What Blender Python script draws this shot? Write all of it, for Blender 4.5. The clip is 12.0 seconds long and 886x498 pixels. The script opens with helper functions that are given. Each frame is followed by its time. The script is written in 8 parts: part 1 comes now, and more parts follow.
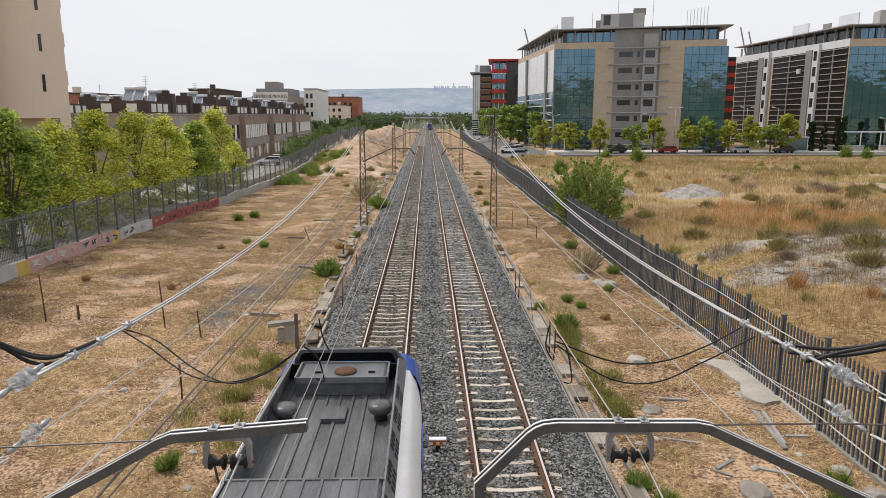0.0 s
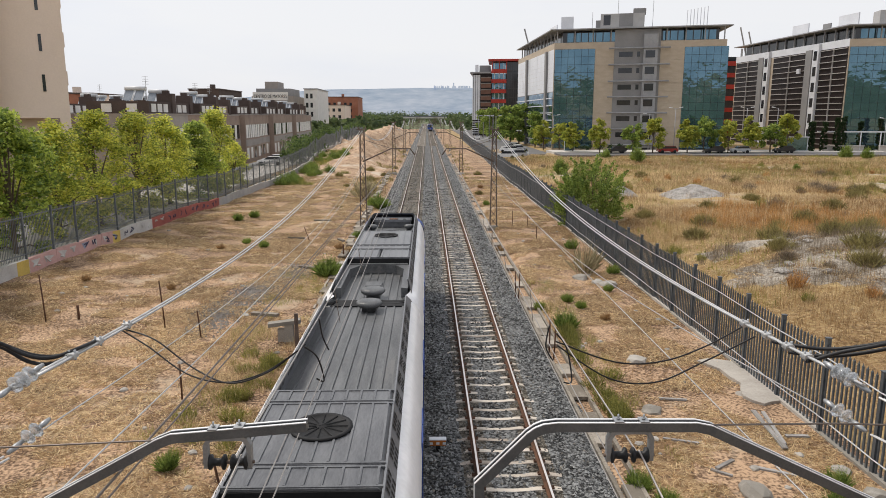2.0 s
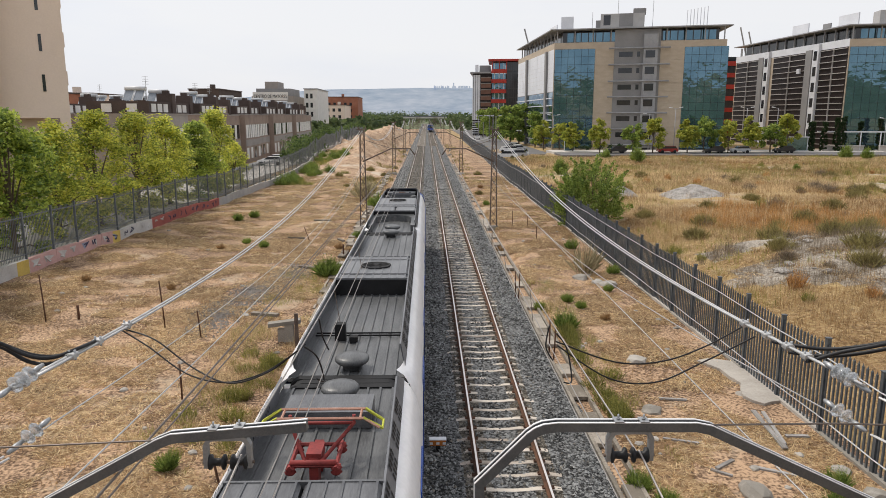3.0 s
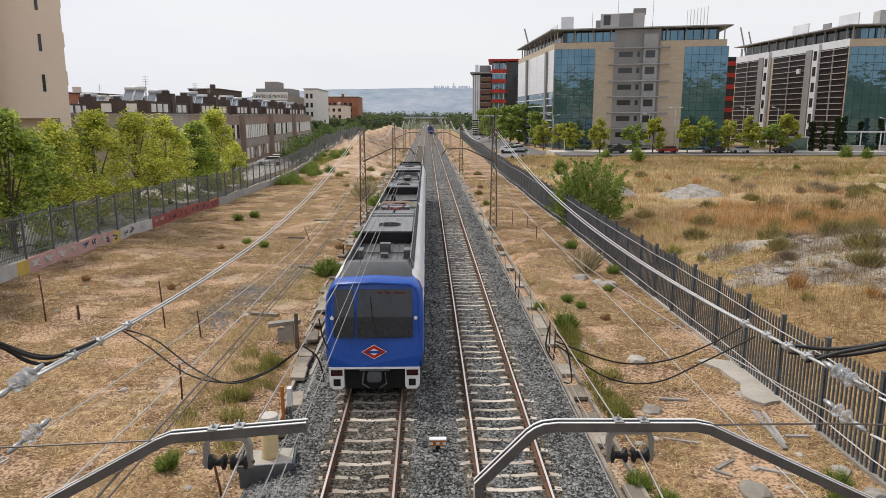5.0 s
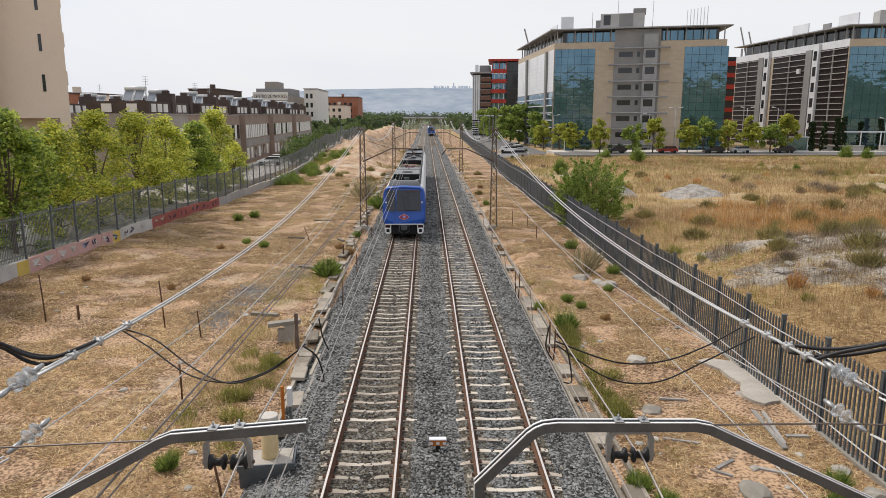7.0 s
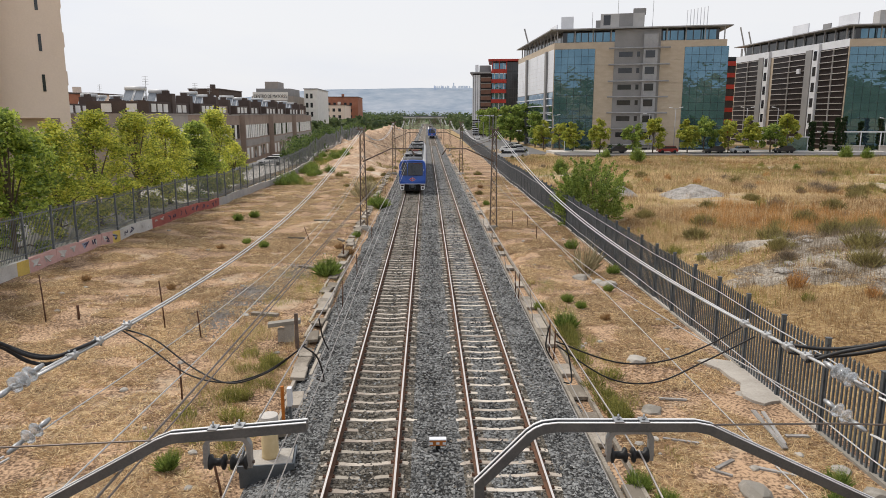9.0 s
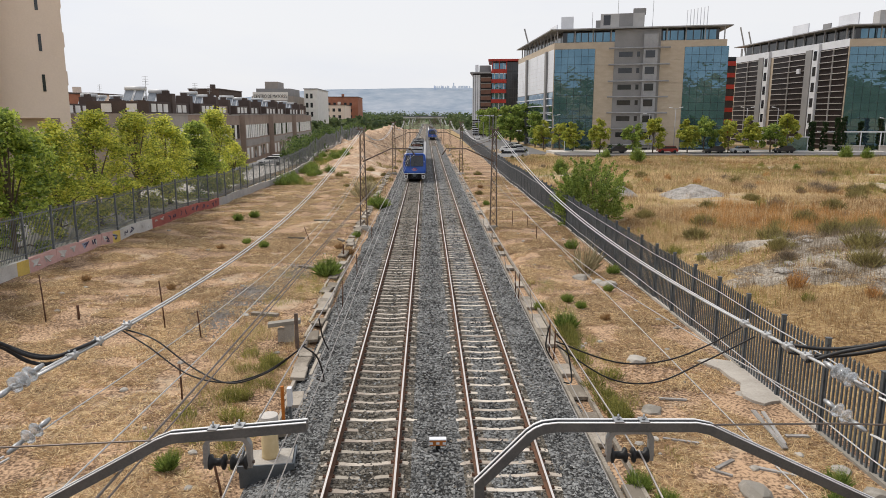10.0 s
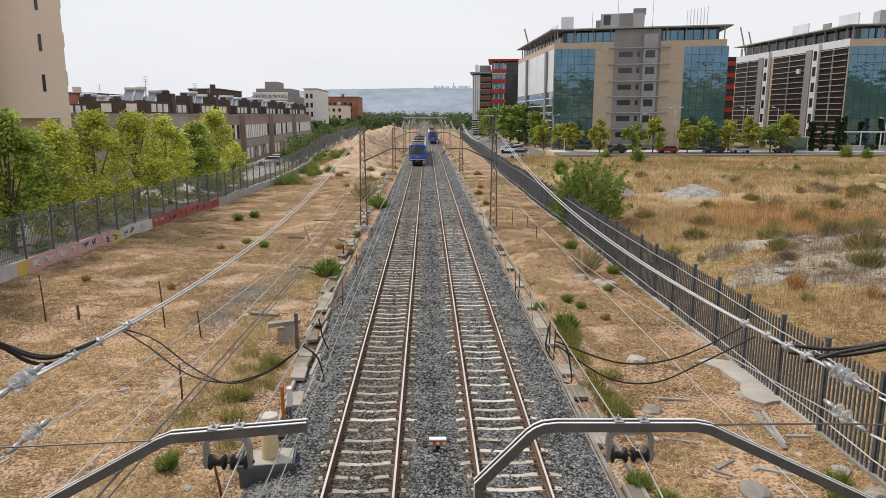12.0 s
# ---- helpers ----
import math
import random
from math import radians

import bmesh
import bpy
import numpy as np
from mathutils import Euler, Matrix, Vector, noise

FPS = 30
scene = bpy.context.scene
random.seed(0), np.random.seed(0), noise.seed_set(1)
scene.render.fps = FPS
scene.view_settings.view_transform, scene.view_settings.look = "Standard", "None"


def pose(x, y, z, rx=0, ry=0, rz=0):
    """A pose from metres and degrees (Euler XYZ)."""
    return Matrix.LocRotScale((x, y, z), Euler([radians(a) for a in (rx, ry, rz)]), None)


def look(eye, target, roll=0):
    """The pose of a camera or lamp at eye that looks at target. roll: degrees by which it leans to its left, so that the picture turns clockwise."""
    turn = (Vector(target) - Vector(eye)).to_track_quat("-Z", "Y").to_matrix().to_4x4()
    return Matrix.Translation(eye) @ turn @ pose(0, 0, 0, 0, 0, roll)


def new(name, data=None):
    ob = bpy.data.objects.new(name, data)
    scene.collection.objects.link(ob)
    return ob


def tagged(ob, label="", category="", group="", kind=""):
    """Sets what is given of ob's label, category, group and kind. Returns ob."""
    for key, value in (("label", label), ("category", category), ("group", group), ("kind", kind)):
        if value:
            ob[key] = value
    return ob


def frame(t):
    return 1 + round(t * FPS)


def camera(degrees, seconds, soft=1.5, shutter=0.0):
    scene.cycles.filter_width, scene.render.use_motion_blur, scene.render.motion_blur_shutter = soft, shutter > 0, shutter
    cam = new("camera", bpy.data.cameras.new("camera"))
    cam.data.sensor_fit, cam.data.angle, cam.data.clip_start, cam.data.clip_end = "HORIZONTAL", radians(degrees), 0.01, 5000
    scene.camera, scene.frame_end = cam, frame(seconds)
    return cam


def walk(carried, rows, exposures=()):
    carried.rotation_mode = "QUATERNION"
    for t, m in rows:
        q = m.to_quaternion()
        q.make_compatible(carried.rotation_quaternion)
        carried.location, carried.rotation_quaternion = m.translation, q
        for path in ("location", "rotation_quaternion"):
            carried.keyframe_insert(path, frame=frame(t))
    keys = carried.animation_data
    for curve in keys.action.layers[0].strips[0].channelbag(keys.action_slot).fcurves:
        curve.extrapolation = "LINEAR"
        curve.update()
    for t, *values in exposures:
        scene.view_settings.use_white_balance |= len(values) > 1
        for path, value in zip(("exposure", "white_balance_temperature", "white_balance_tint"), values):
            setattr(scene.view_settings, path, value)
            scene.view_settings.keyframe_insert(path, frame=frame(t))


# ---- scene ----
cam = camera(65.37, 12.0, 0.65)
EYE = (0.0, 0.0, 7.91)
VIEW = look(EYE, (0.2286, 9.8139, 6.0106))
walk(cam, [(0.0, VIEW), (12.0, VIEW)], [(0.0, 0.0), (12.0, 0.0)])

# ---- sky and sun: thin bright overcast, soft sun from the left ----
SUN_EL, SUN_AZ = radians(56), radians(-55)
world = bpy.data.worlds.new("world")
scene.world = world
world.use_nodes = True
wn, wl = world.node_tree.nodes, world.node_tree.links
wn.clear()
w_out, w_bg, w_sky = wn.new("ShaderNodeOutputWorld"), wn.new("ShaderNodeBackground"), wn.new("ShaderNodeTexSky")
w_sky.sky_type, w_sky.sun_disc = "NISHITA", False
w_sky.sun_elevation, w_sky.sun_rotation = SUN_EL, SUN_AZ
w_sky.dust_density, w_sky.air_density, w_sky.altitude = 4.0, 1.0, 600
w_mix, w_noise, w_ramp = wn.new("ShaderNodeMix"), wn.new("ShaderNodeTexNoise"), wn.new("ShaderNodeValToRGB")
w_map, w_tc = wn.new("ShaderNodeMapping"), wn.new("ShaderNodeTexCoord")
w_map.inputs["Scale"].default_value = (1.0, 1.0, 4.0)
w_noise.inputs["Scale"].default_value, w_noise.inputs["Detail"].default_value = 1.6, 5
w_ramp.color_ramp.elements[0].position, w_ramp.color_ramp.elements[0].color = 0.3, (8.1, 8.5, 9.6, 1)
w_ramp.color_ramp.elements[1].position, w_ramp.color_ramp.elements[1].color = 0.62, (9.5, 9.5, 9.7, 1)
w_mix.data_type = "RGBA"
w_mix.inputs["Factor"].default_value = 0.88
wl.new(w_tc.outputs["Generated"], w_map.inputs["Vector"])
wl.new(w_map.outputs["Vector"], w_noise.inputs["Vector"])
wl.new(w_noise.outputs["Fac"], w_ramp.inputs["Fac"])
wl.new(w_sky.outputs["Color"], w_mix.inputs["A"])
wl.new(w_ramp.outputs["Color"], w_mix.inputs["B"])
wl.new(w_mix.outputs["Result"], w_bg.inputs["Color"])
w_bg.inputs["Strength"].default_value = 0.099
wl.new(w_bg.outputs["Background"], w_out.inputs["Surface"])
sun = new("sun", bpy.data.lights.new("sun", "SUN"))
sun.data.energy, sun.data.angle, sun.data.color = 2.8, radians(9), (1.0, 0.93, 0.83)
SUN_DIR = Vector((math.sin(SUN_AZ) * math.cos(SUN_EL), math.cos(SUN_AZ) * math.cos(SUN_EL), math.sin(SUN_EL)))
sun.matrix_world = look(SUN_DIR * 50, (0, 0, 0))


# ---- materials ----
def mat(name, c1, c2=None, scale=1.0, rough=0.8, metal=0.0, bump=0.2, fine=30.0, spread=0.25, stretch=(1, 1, 1),
        random_by="", emit=0.0, spec=0.3, c3=None, third=0.0):
    """Two colours mixed by a coarse and a fine noise, fine relief; random_by: 'object' or 'island' adds a shift per piece."""
    m = bpy.data.materials.new(name)
    m.use_nodes = True
    n, l = m.node_tree.nodes, m.node_tree.links
    b = n["Principled BSDF"]
    c2 = c2 or tuple(v * 0.75 for v in c1)
    tc, mp = n.new("ShaderNodeNewGeometry"), n.new("ShaderNodeMapping")
    mp.inputs["Scale"].default_value = stretch
    l.new(tc.outputs["Position"], mp.inputs["Vector"])
    if random_by == "object" or random_by == "local":
        oc = n.new("ShaderNodeTexCoord")
        l.new(oc.outputs["Object"], mp.inputs["Vector"])
    a, f = n.new("ShaderNodeTexNoise"), n.new("ShaderNodeTexNoise")
    a.inputs["Scale"].default_value, a.inputs["Detail"].default_value = scale, 6
    a.inputs["Roughness"].default_value = 0.62
    f.inputs["Scale"].default_value, f.inputs["Detail"].default_value = fine, 3
    for q in (a, f):
        l.new(mp.outputs["Vector"], q.inputs["Vector"])
    add = n.new("ShaderNodeMath")
    add.operation = "MULTIPLY_ADD"
    l.new(f.outputs["Fac"], add.inputs[0])
    add.inputs[1].default_value = spread * 2
    sub = n.new("ShaderNodeMath")
    sub.operation = "SUBTRACT"
    l.new(a.outputs["Fac"], sub.inputs[0])
    sub.inputs[1].default_value = spread
    l.new(sub.outputs[0], add.inputs[2])
    fac = add.outputs[0]
    if random_by in ("object", "island"):
        rnd = n.new("ShaderNodeObjectInfo" if random_by == "object" else "ShaderNodeNewGeometry")
        out = rnd.outputs["Random"] if random_by == "object" else rnd.outputs["Random Per Island"]
        r2 = n.new("ShaderNodeMath")
        r2.operation = "MULTIPLY_ADD"
        l.new(out, r2.inputs[0])
        r2.inputs[1].default_value = 0.55
        r3 = n.new("ShaderNodeMath")
        r3.operation = "SUBTRACT"
        l.new(fac, r3.inputs[0])
        r3.inputs[1].default_value = 0.275
        l.new(r3.outputs[0], r2.inputs[2])
        fac = r2.outputs[0]
    ramp = n.new("ShaderNodeValToRGB")
    ramp.color_ramp.elements[0].position, ramp.color_ramp.elements[0].color = 0.3, (*c2, 1)
    ramp.color_ramp.elements[1].position, ramp.color_ramp.elements[1].color = 0.68, (*c1, 1)
    l.new(fac, ramp.inputs["Fac"])
    col = ramp.outputs["Color"]
    if c3:
        d, dr, mx = n.new("ShaderNodeTexNoise"), n.new("ShaderNodeValToRGB"), n.new("ShaderNodeMix")
        d.inputs["Scale"].default_value, d.inputs["Detail"].default_value = scale * 0.37, 7
        d.inputs["Roughness"].default_value = 0.7
        l.new(mp.outputs["Vector"], d.inputs["Vector"])
        dr.color_ramp.elements[0].position, dr.color_ramp.elements[1].position = 0.62 - third * 0.2, 0.72 - third * 0.2
        l.new(d.outputs["Fac"], dr.inputs["Fac"])
        mx.data_type = "RGBA"
        l.new(dr.outputs["Color"], mx.inputs["Factor"])
        l.new(col, mx.inputs["A"])
        mx.inputs["B"].default_value = (*c3, 1)
        col = mx.outputs["Result"]
    l.new(col, b.inputs["Base Color"])
    b.inputs["Roughness"].default_value, b.inputs["Metallic"].default_value = rough, metal
    b.inputs["Specular IOR Level"].default_value = spec
    if bump:
        bp = n.new("ShaderNodeBump")
        bp.inputs["Strength"].default_value, bp.inputs["Distance"].default_value = bump, 0.6 / fine
        l.new(f.outputs["Fac"], bp.inputs["Height"])
        l.new(bp.outputs["Normal"], b.inputs["Normal"])
    if emit:
        l.new(col, b.inputs["Emission Color"])
        b.inputs["Emission Strength"].default_value = emit
    return m


def leaf_mat(name, c1, c2, scale=0.6):
    m = mat(name, c1, c2, scale, rough=0.55, bump=0, fine=4, random_by="island", spec=0.25)
    n, l = m.node_tree.nodes, m.node_tree.links
    t, mx = n.new("ShaderNodeBsdfTranslucent"), n.new("ShaderNodeMixShader")
    b = n["Principled BSDF"]
    l.new(b.inputs["Base Color"].links[0].from_socket, t.inputs["Color"])
    mx.inputs[0].default_value = 0.45
    l.new(b.outputs[0], mx.inputs[1])
    l.new(t.outputs[0], mx.inputs[2])
    l.new(mx.outputs[0], n["Material Output"].inputs["Surface"])
    return m


M_DIRT = mat("dry_ground", (0.50, 0.335, 0.21), (0.11, 0.066, 0.04), 0.5, 0.95, bump=1.0, fine=12, spread=0.75, c3=(0.44, 0.35, 0.25), third=0.3)
M_FIELD = mat("field_soil", (0.42, 0.31, 0.15), (0.24, 0.15, 0.07), 0.16, 0.95, bump=0.9, fine=6, spread=0.5, c3=(0.41, 0.365, 0.30), third=0.4)
M_MOUND = mat("chalky_soil", (0.39, 0.35, 0.295), (0.15, 0.125, 0.10), 0.5, 0.95, bump=1.0, fine=7, spread=0.55, stretch=(1, 1, 3))
M_BANK = mat("eroded_bank_earth", (0.56, 0.40, 0.27), (0.22, 0.135, 0.08), 0.5, 0.95, bump=1.0, fine=4.0, spread=0.6, c3=(0.50, 0.42, 0.33), third=0.4)
M_BALLAST = mat("ballast_gravel", (0.19, 0.19, 0.187), (0.025, 0.025, 0.025), 2.2, 0.9, bump=1.0, fine=13, spread=0.95)
M_STONE = mat("ballast_stones", (0.31, 0.315, 0.31), (0.04, 0.04, 0.04), 0.8, 0.85, bump=0.3, fine=40, random_by="island")
M_STONE_RUST = mat("ballast_stones_rusty", (0.25, 0.228, 0.195), (0.045, 0.040, 0.033), 0.8, 0.9, bump=0.3, fine=40, random_by="island")
M_BALLAST_RUST = mat("ballast_gravel_rusty", (0.135, 0.118, 0.095), (0.024, 0.02, 0.015), 2.2, 0.95, bump=1.0, fine=13, spread=0.9)
M_SLEEPER = mat("sleeper_concrete", (0.58, 0.52, 0.45), (0.33, 0.28, 0.235), 2.0, 0.9, bump=0.3, fine=25, random_by="object")
M_RAIL_TOP = mat("rail_steel_polished", (0.90, 0.86, 0.82), (0.70, 0.63, 0.57), 0.4, 0.38, 0.9, bump=0.05, fine=40, stretch=(20, 1, 20))
M_RAIL = mat("rail_steel_rusted", (0.17, 0.088, 0.055), (0.07, 0.038, 0.025), 3, 0.9, 0.1, bump=0.3, fine=40)
M_CONC = mat("old_concrete", (0.42, 0.39, 0.35), (0.25, 0.23, 0.20), 0.8, 0.92, bump=0.35, fine=20, random_by="object")
M_CONC_LIGHT = mat("pale_concrete", (0.56, 0.53, 0.49), (0.43, 0.40, 0.37), 0.5, 0.9, bump=0.25, fine=18)
M_PAD = mat("worn_pad_concrete", (0.46, 0.425, 0.38), (0.33, 0.30, 0.265), 0.9, 0.92, bump=0.4, fine=16, c3=(0.40, 0.30, 0.20), third=0.1)
M_GALV = mat("galvanised_steel", (0.42, 0.43, 0.44), (0.29, 0.30, 0.31), 3, 0.5, 0.75, bump=0.05, fine=60)
# sky light on the arms' flange edges, painted as a paler copy of the steel
M_LIP = mat("painted_edge_light", (0.80, 0.80, 0.80), (0.64, 0.64, 0.65), 5, 0.45, 0.3, bump=0.04, fine=60)
# darker than M_GALV: shade on the arms' front faces is in the colour
M_ARM = mat("galvanised_channel", (0.19, 0.195, 0.20), (0.125, 0.13, 0.135), 3, 0.45, 0.6, bump=0.04, fine=60)
M_FENCE = mat("grey_fence_steel", (0.145, 0.162, 0.178), (0.085, 0.097, 0.11), 1.5, 0.55, 0.5, bump=0.05, fine=40)
M_FENCE_PALE = mat("pale_fence_steel", (0.20, 0.22, 0.235), (0.125, 0.14, 0.155), 1.5, 0.5, 0.4, bump=0.05, fine=40)
M_RUST = mat("rusty_iron", (0.16, 0.08, 0.045), (0.07, 0.04, 0.03), 6, 0.9, 0.2, bump=0.3, fine=50)
M_MAST = mat("mast_steel_weathered", (0.22, 0.17, 0.14), (0.12, 0.09, 0.075), 3, 0.8, 0.3, bump=0.2, fine=40)
M_WIRE_THIN = mat("wire_dull_copper", (0.40, 0.38, 0.36), (0.27, 0.25, 0.24), 4, 0.5, 0.6, bump=0, fine=50)
M_CONC_DIRTY = mat("dirty_concrete", (0.36, 0.32, 0.27), (0.18, 0.155, 0.125), 1.2, 0.95, bump=0.5, fine=16, random_by="object")
M_WIRE = mat("wire_aluminium", (0.62, 0.62, 0.61), (0.45, 0.45, 0.45), 4, 0.45, 0.7, bump=0, fine=50)
M_WIRE_DARK = mat("wire_copper_dark", (0.20, 0.17, 0.15), (0.12, 0.10, 0.09), 4, 0.6, 0.5, bump=0, fine=50)
M_CABLE = mat("black_cable", (0.022, 0.022, 0.024), (0.012, 0.012, 0.013), 4, 0.5, bump=0.05, fine=50)
M_GLASSY = mat("glass_insulator", (0.86, 0.88, 0.89), (0.72, 0.75, 0.77), 6, 0.1, bump=0, fine=30, spec=0.6)
M_GLASSY.node_tree.nodes["Principled BSDF"].inputs["Transmission Weight"].default_value = 0.72
M_TIMBER = mat("weathered_timber", (0.36, 0.345, 0.335), (0.19, 0.175, 0.16), 1.5, 0.9, bump=0.5, fine=18, random_by="object", stretch=(6, 1, 6))
M_BARK = mat("bark", (0.20, 0.15, 0.11), (0.09, 0.07, 0.05), 3, 0.9, bump=0.5, fine=25)


# ---- building helpers ----
def box(bm, x0, x1, y0, y1, z0, z1, skew=0.0):
    v = [bm.verts.new((x, y, z)) for x, y, z in ((x0, y0, z0), (x1, y0, z0), (x1, y1, z0), (x0, y1, z0),
                                                 (x0, y0, z1), (x1, y0, z1), (x1, y1, z1), (x0, y1, z1))]
    for a in ((3, 2, 1, 0), (4, 5, 6, 7), (0, 1, 5, 4), (1, 2, 6, 5), (2, 3, 7, 6), (3, 0, 4, 7)):
        bm.faces.new([v[i] for i in a])
    return v


def prism(bm, outline, axis, a, b, close=True):
    """An outline of (u, v) swept from a to b along an axis; u, v are the other two axes in order."""
    def at(u, v, w):
        return {"x": (w, u, v), "y": (u, w, v), "z": (u, v, w)}[axis]
    n = len(outline)
    lo = [bm.verts.new(at(u, v, a)) for u, v in outline]
    hi = [bm.verts.new(at(u, v, b)) for u, v in outline]
    for i in range(n):
        j = (i + 1) % n
        bm.faces.new((lo[i], lo[j], hi[j], hi[i]))
    if close:
        bm.faces.new(lo[::-1])
        bm.faces.new(hi)


def tube(bm, pts, r, n=6, caps=True, radii=None):
    pts = [Vector(p) for p in pts]
    rings = []
    for i, p in enumerate(pts):
        d = (pts[min(i + 1, len(pts) - 1)] - pts[max(i - 1, 0)]).normalized()
        s = d.cross(Vector((0, 0, 1)) if abs(d.z) < 0.95 else Vector((1, 0, 0))).normalized()
        t = s.cross(d)
        q = radii[i] if radii else r
        rings.append([bm.verts.new(p + (s * math.cos(2 * math.pi * k / n) + t * math.sin(2 * math.pi * k / n)) * q) for k in range(n)])
    for A, B in zip(rings, rings[1:]):
        for k in range(n):
            f = bm.faces.new((A[k], A[(k + 1) % n], B[(k + 1) % n], B[k]))
            f.smooth = n > 5
    if caps:
        bm.faces.new(rings[0][::-1])
        bm.faces.new(rings[-1])


def lathe(bm, profile, x, y, z, n=14, axis="z"):
    """A profile of (radius, height) turned round an upright (or y) axis."""
    rings = []
    for r, h in profile:
        ring = []
        for k in range(n):
            c, s = r * math.cos(2 * math.pi * k / n), r * math.sin(2 * math.pi * k / n)
            ring.append(bm.verts.new((x + c, y + s, z + h) if axis == "z" else (x + c, y + h, z + s)))
        rings.append(ring)
    for A, B in zip(rings, rings[1:]):
        for k in range(n):
            bm.faces.new((A[k], A[(k + 1) % n], B[(k + 1) % n], B[k])).smooth = True
    bm.faces.new(rings[0][::-1])
    bm.faces.new(rings[-1])


def mesh_of(bm, name, material, fix=True):
    if fix:
        bmesh.ops.recalc_face_normals(bm, faces=bm.faces)
    me = bpy.data.meshes.new(name)
    bm.to_mesh(me)
    bm.free()
    me.materials.append(material)
    return me


def part(name, bm, material, parent, label="", kind=""):
    ob = new(name, mesh_of(bm, name, material))
    ob.parent = parent
    return tagged(ob, label, kind=kind)


def put(name, me, parent, m=None):
    """One more object on a shared mesh."""
    ob = new(name, me)
    ob.parent = parent
    if m is not None:
        ob.matrix_basis = m
    return ob


def thing(name, label, category, m=None, group="", kind=""):
    ob = new(name)
    ob.empty_display_size = 0.2
    if m is not None:
        ob.matrix_basis = m
    return tagged(ob, label, category, group, kind)


def soup(name, verts, faces, materials, index=None, smooth=False):
    me = bpy.data.meshes.new(name)
    me.from_pydata(verts.tolist() if hasattr(verts, "tolist") else verts, [], faces.tolist() if hasattr(faces, "tolist") else faces)
    for m in materials:
        me.materials.append(m)
    if index is not None:
        me.polygons.foreach_set("material_index", index)
    if smooth:
        me.polygons.foreach_set("use_smooth", [True] * len(me.polygons))
    me.update()
    return me


def bars(*boxes):
    bm = bmesh.new()
    for b in boxes:
        box(bm, *b)
    return bm


def rounded(w, h, r, n=4, x=0.0, y=0.0):
    """Outline of a rounded rectangle centred at x, y."""
    out = []
    for cx, cy, a0 in ((w / 2 - r, h / 2 - r, 0), (r - w / 2, h / 2 - r, 90), (r - w / 2, r - h / 2, 180), (w / 2 - r, r - h / 2, 270)):
        for k in range(n + 1):
            a = radians(a0 + 90 * k / n)
            out.append((x + cx + r * math.cos(a), y + cy + r * math.sin(a)))
    return out


# ---- the ground: one sheet to the horizon ----
XL, XR = -1.5, 1.89          # centre lines of the two tracks
SMOOTH = lambda a, b, v: (lambda q: q * q * (3 - 2 * q))(min(1.0, max(0.0, (v - a) / (b - a))))


def fence_x(y):
    return -20.5 + 0.027 * min(y - 33, 70)


def height(x, y):
    z = -0.42
    # dirt bank on the left, rising with distance
    bank = SMOOTH(88, 150, y) * (1 - SMOOTH(230, 420, y))
    z += 4.4 * bank * SMOOTH(-5.5, -12.0, x) * (1 - 0.5 * SMOOTH(-12.5, -18.5, x)) if x < -5.5 else 0
    if x < -12:
        z += 0.35 * SMOOTH(-12, -19, x) * (1 - SMOOTH(45, 80, y))
    if x < -19:
        z -= 2.2 * bank * SMOOTH(-19.3, -22.0, x)
    # verge on the right, field behind the fence
    if x > 11:
        z += 0.35 * SMOOTH(11, 20, x) * (1 - SMOOTH(120, 160, y))
        z += 1.9 * math.exp(-(((x - 26) / 9.0) ** 2 + ((y - 33) / 9.5) ** 2)) * SMOOTH(11, 17, x)
        z += 0.7 * math.exp(-(((x - 40) / 12.0) ** 2 + ((y - 60) / 16.0) ** 2))
    if -5.0 < x < 5.3:
        z -= 0.2 * SMOOTH(-5.0, -4.5, x) * SMOOTH(5.3, 4.9, x)
    # hill behind the viewpoint, mirrored in the office glass
    if y < -60:
        z += 38 * SMOOTH(-60, -260, y)
    if bank and -20 < x < -6:
        z += bank * SMOOTH(-6, -8, x) * (1.2 * noise.fractal((x * 0.3, y * 0.2, 6.0), 0.8, 2.1, 5))
    d = math.hypot(x, y)
    rough = 0.06 if -19 < x < 10.6 else 0.16
    if d < 200 and (x < -4.6 or x > 5.0):
        z += rough * noise.fractal((x * 0.35, y * 0.35, 3.1), 1.0, 2.0, 4)
        z += rough * 1.6 * noise.fractal((x * 0.09, y * 0.09, 8.7), 1.0, 2.0, 3)
    if d > 420:
        z -= 0.0018 * (d - 420) * (1 - SMOOTH(420, 2500, d) * 0.5)
    return z


def lines_of(stops):
    out = []
    for a, b, step in stops:
        k = max(1, round((b - a) / step))
        out += [a + (b - a) * i / k for i in range(k)]
    return out + [stops[-1][1]]


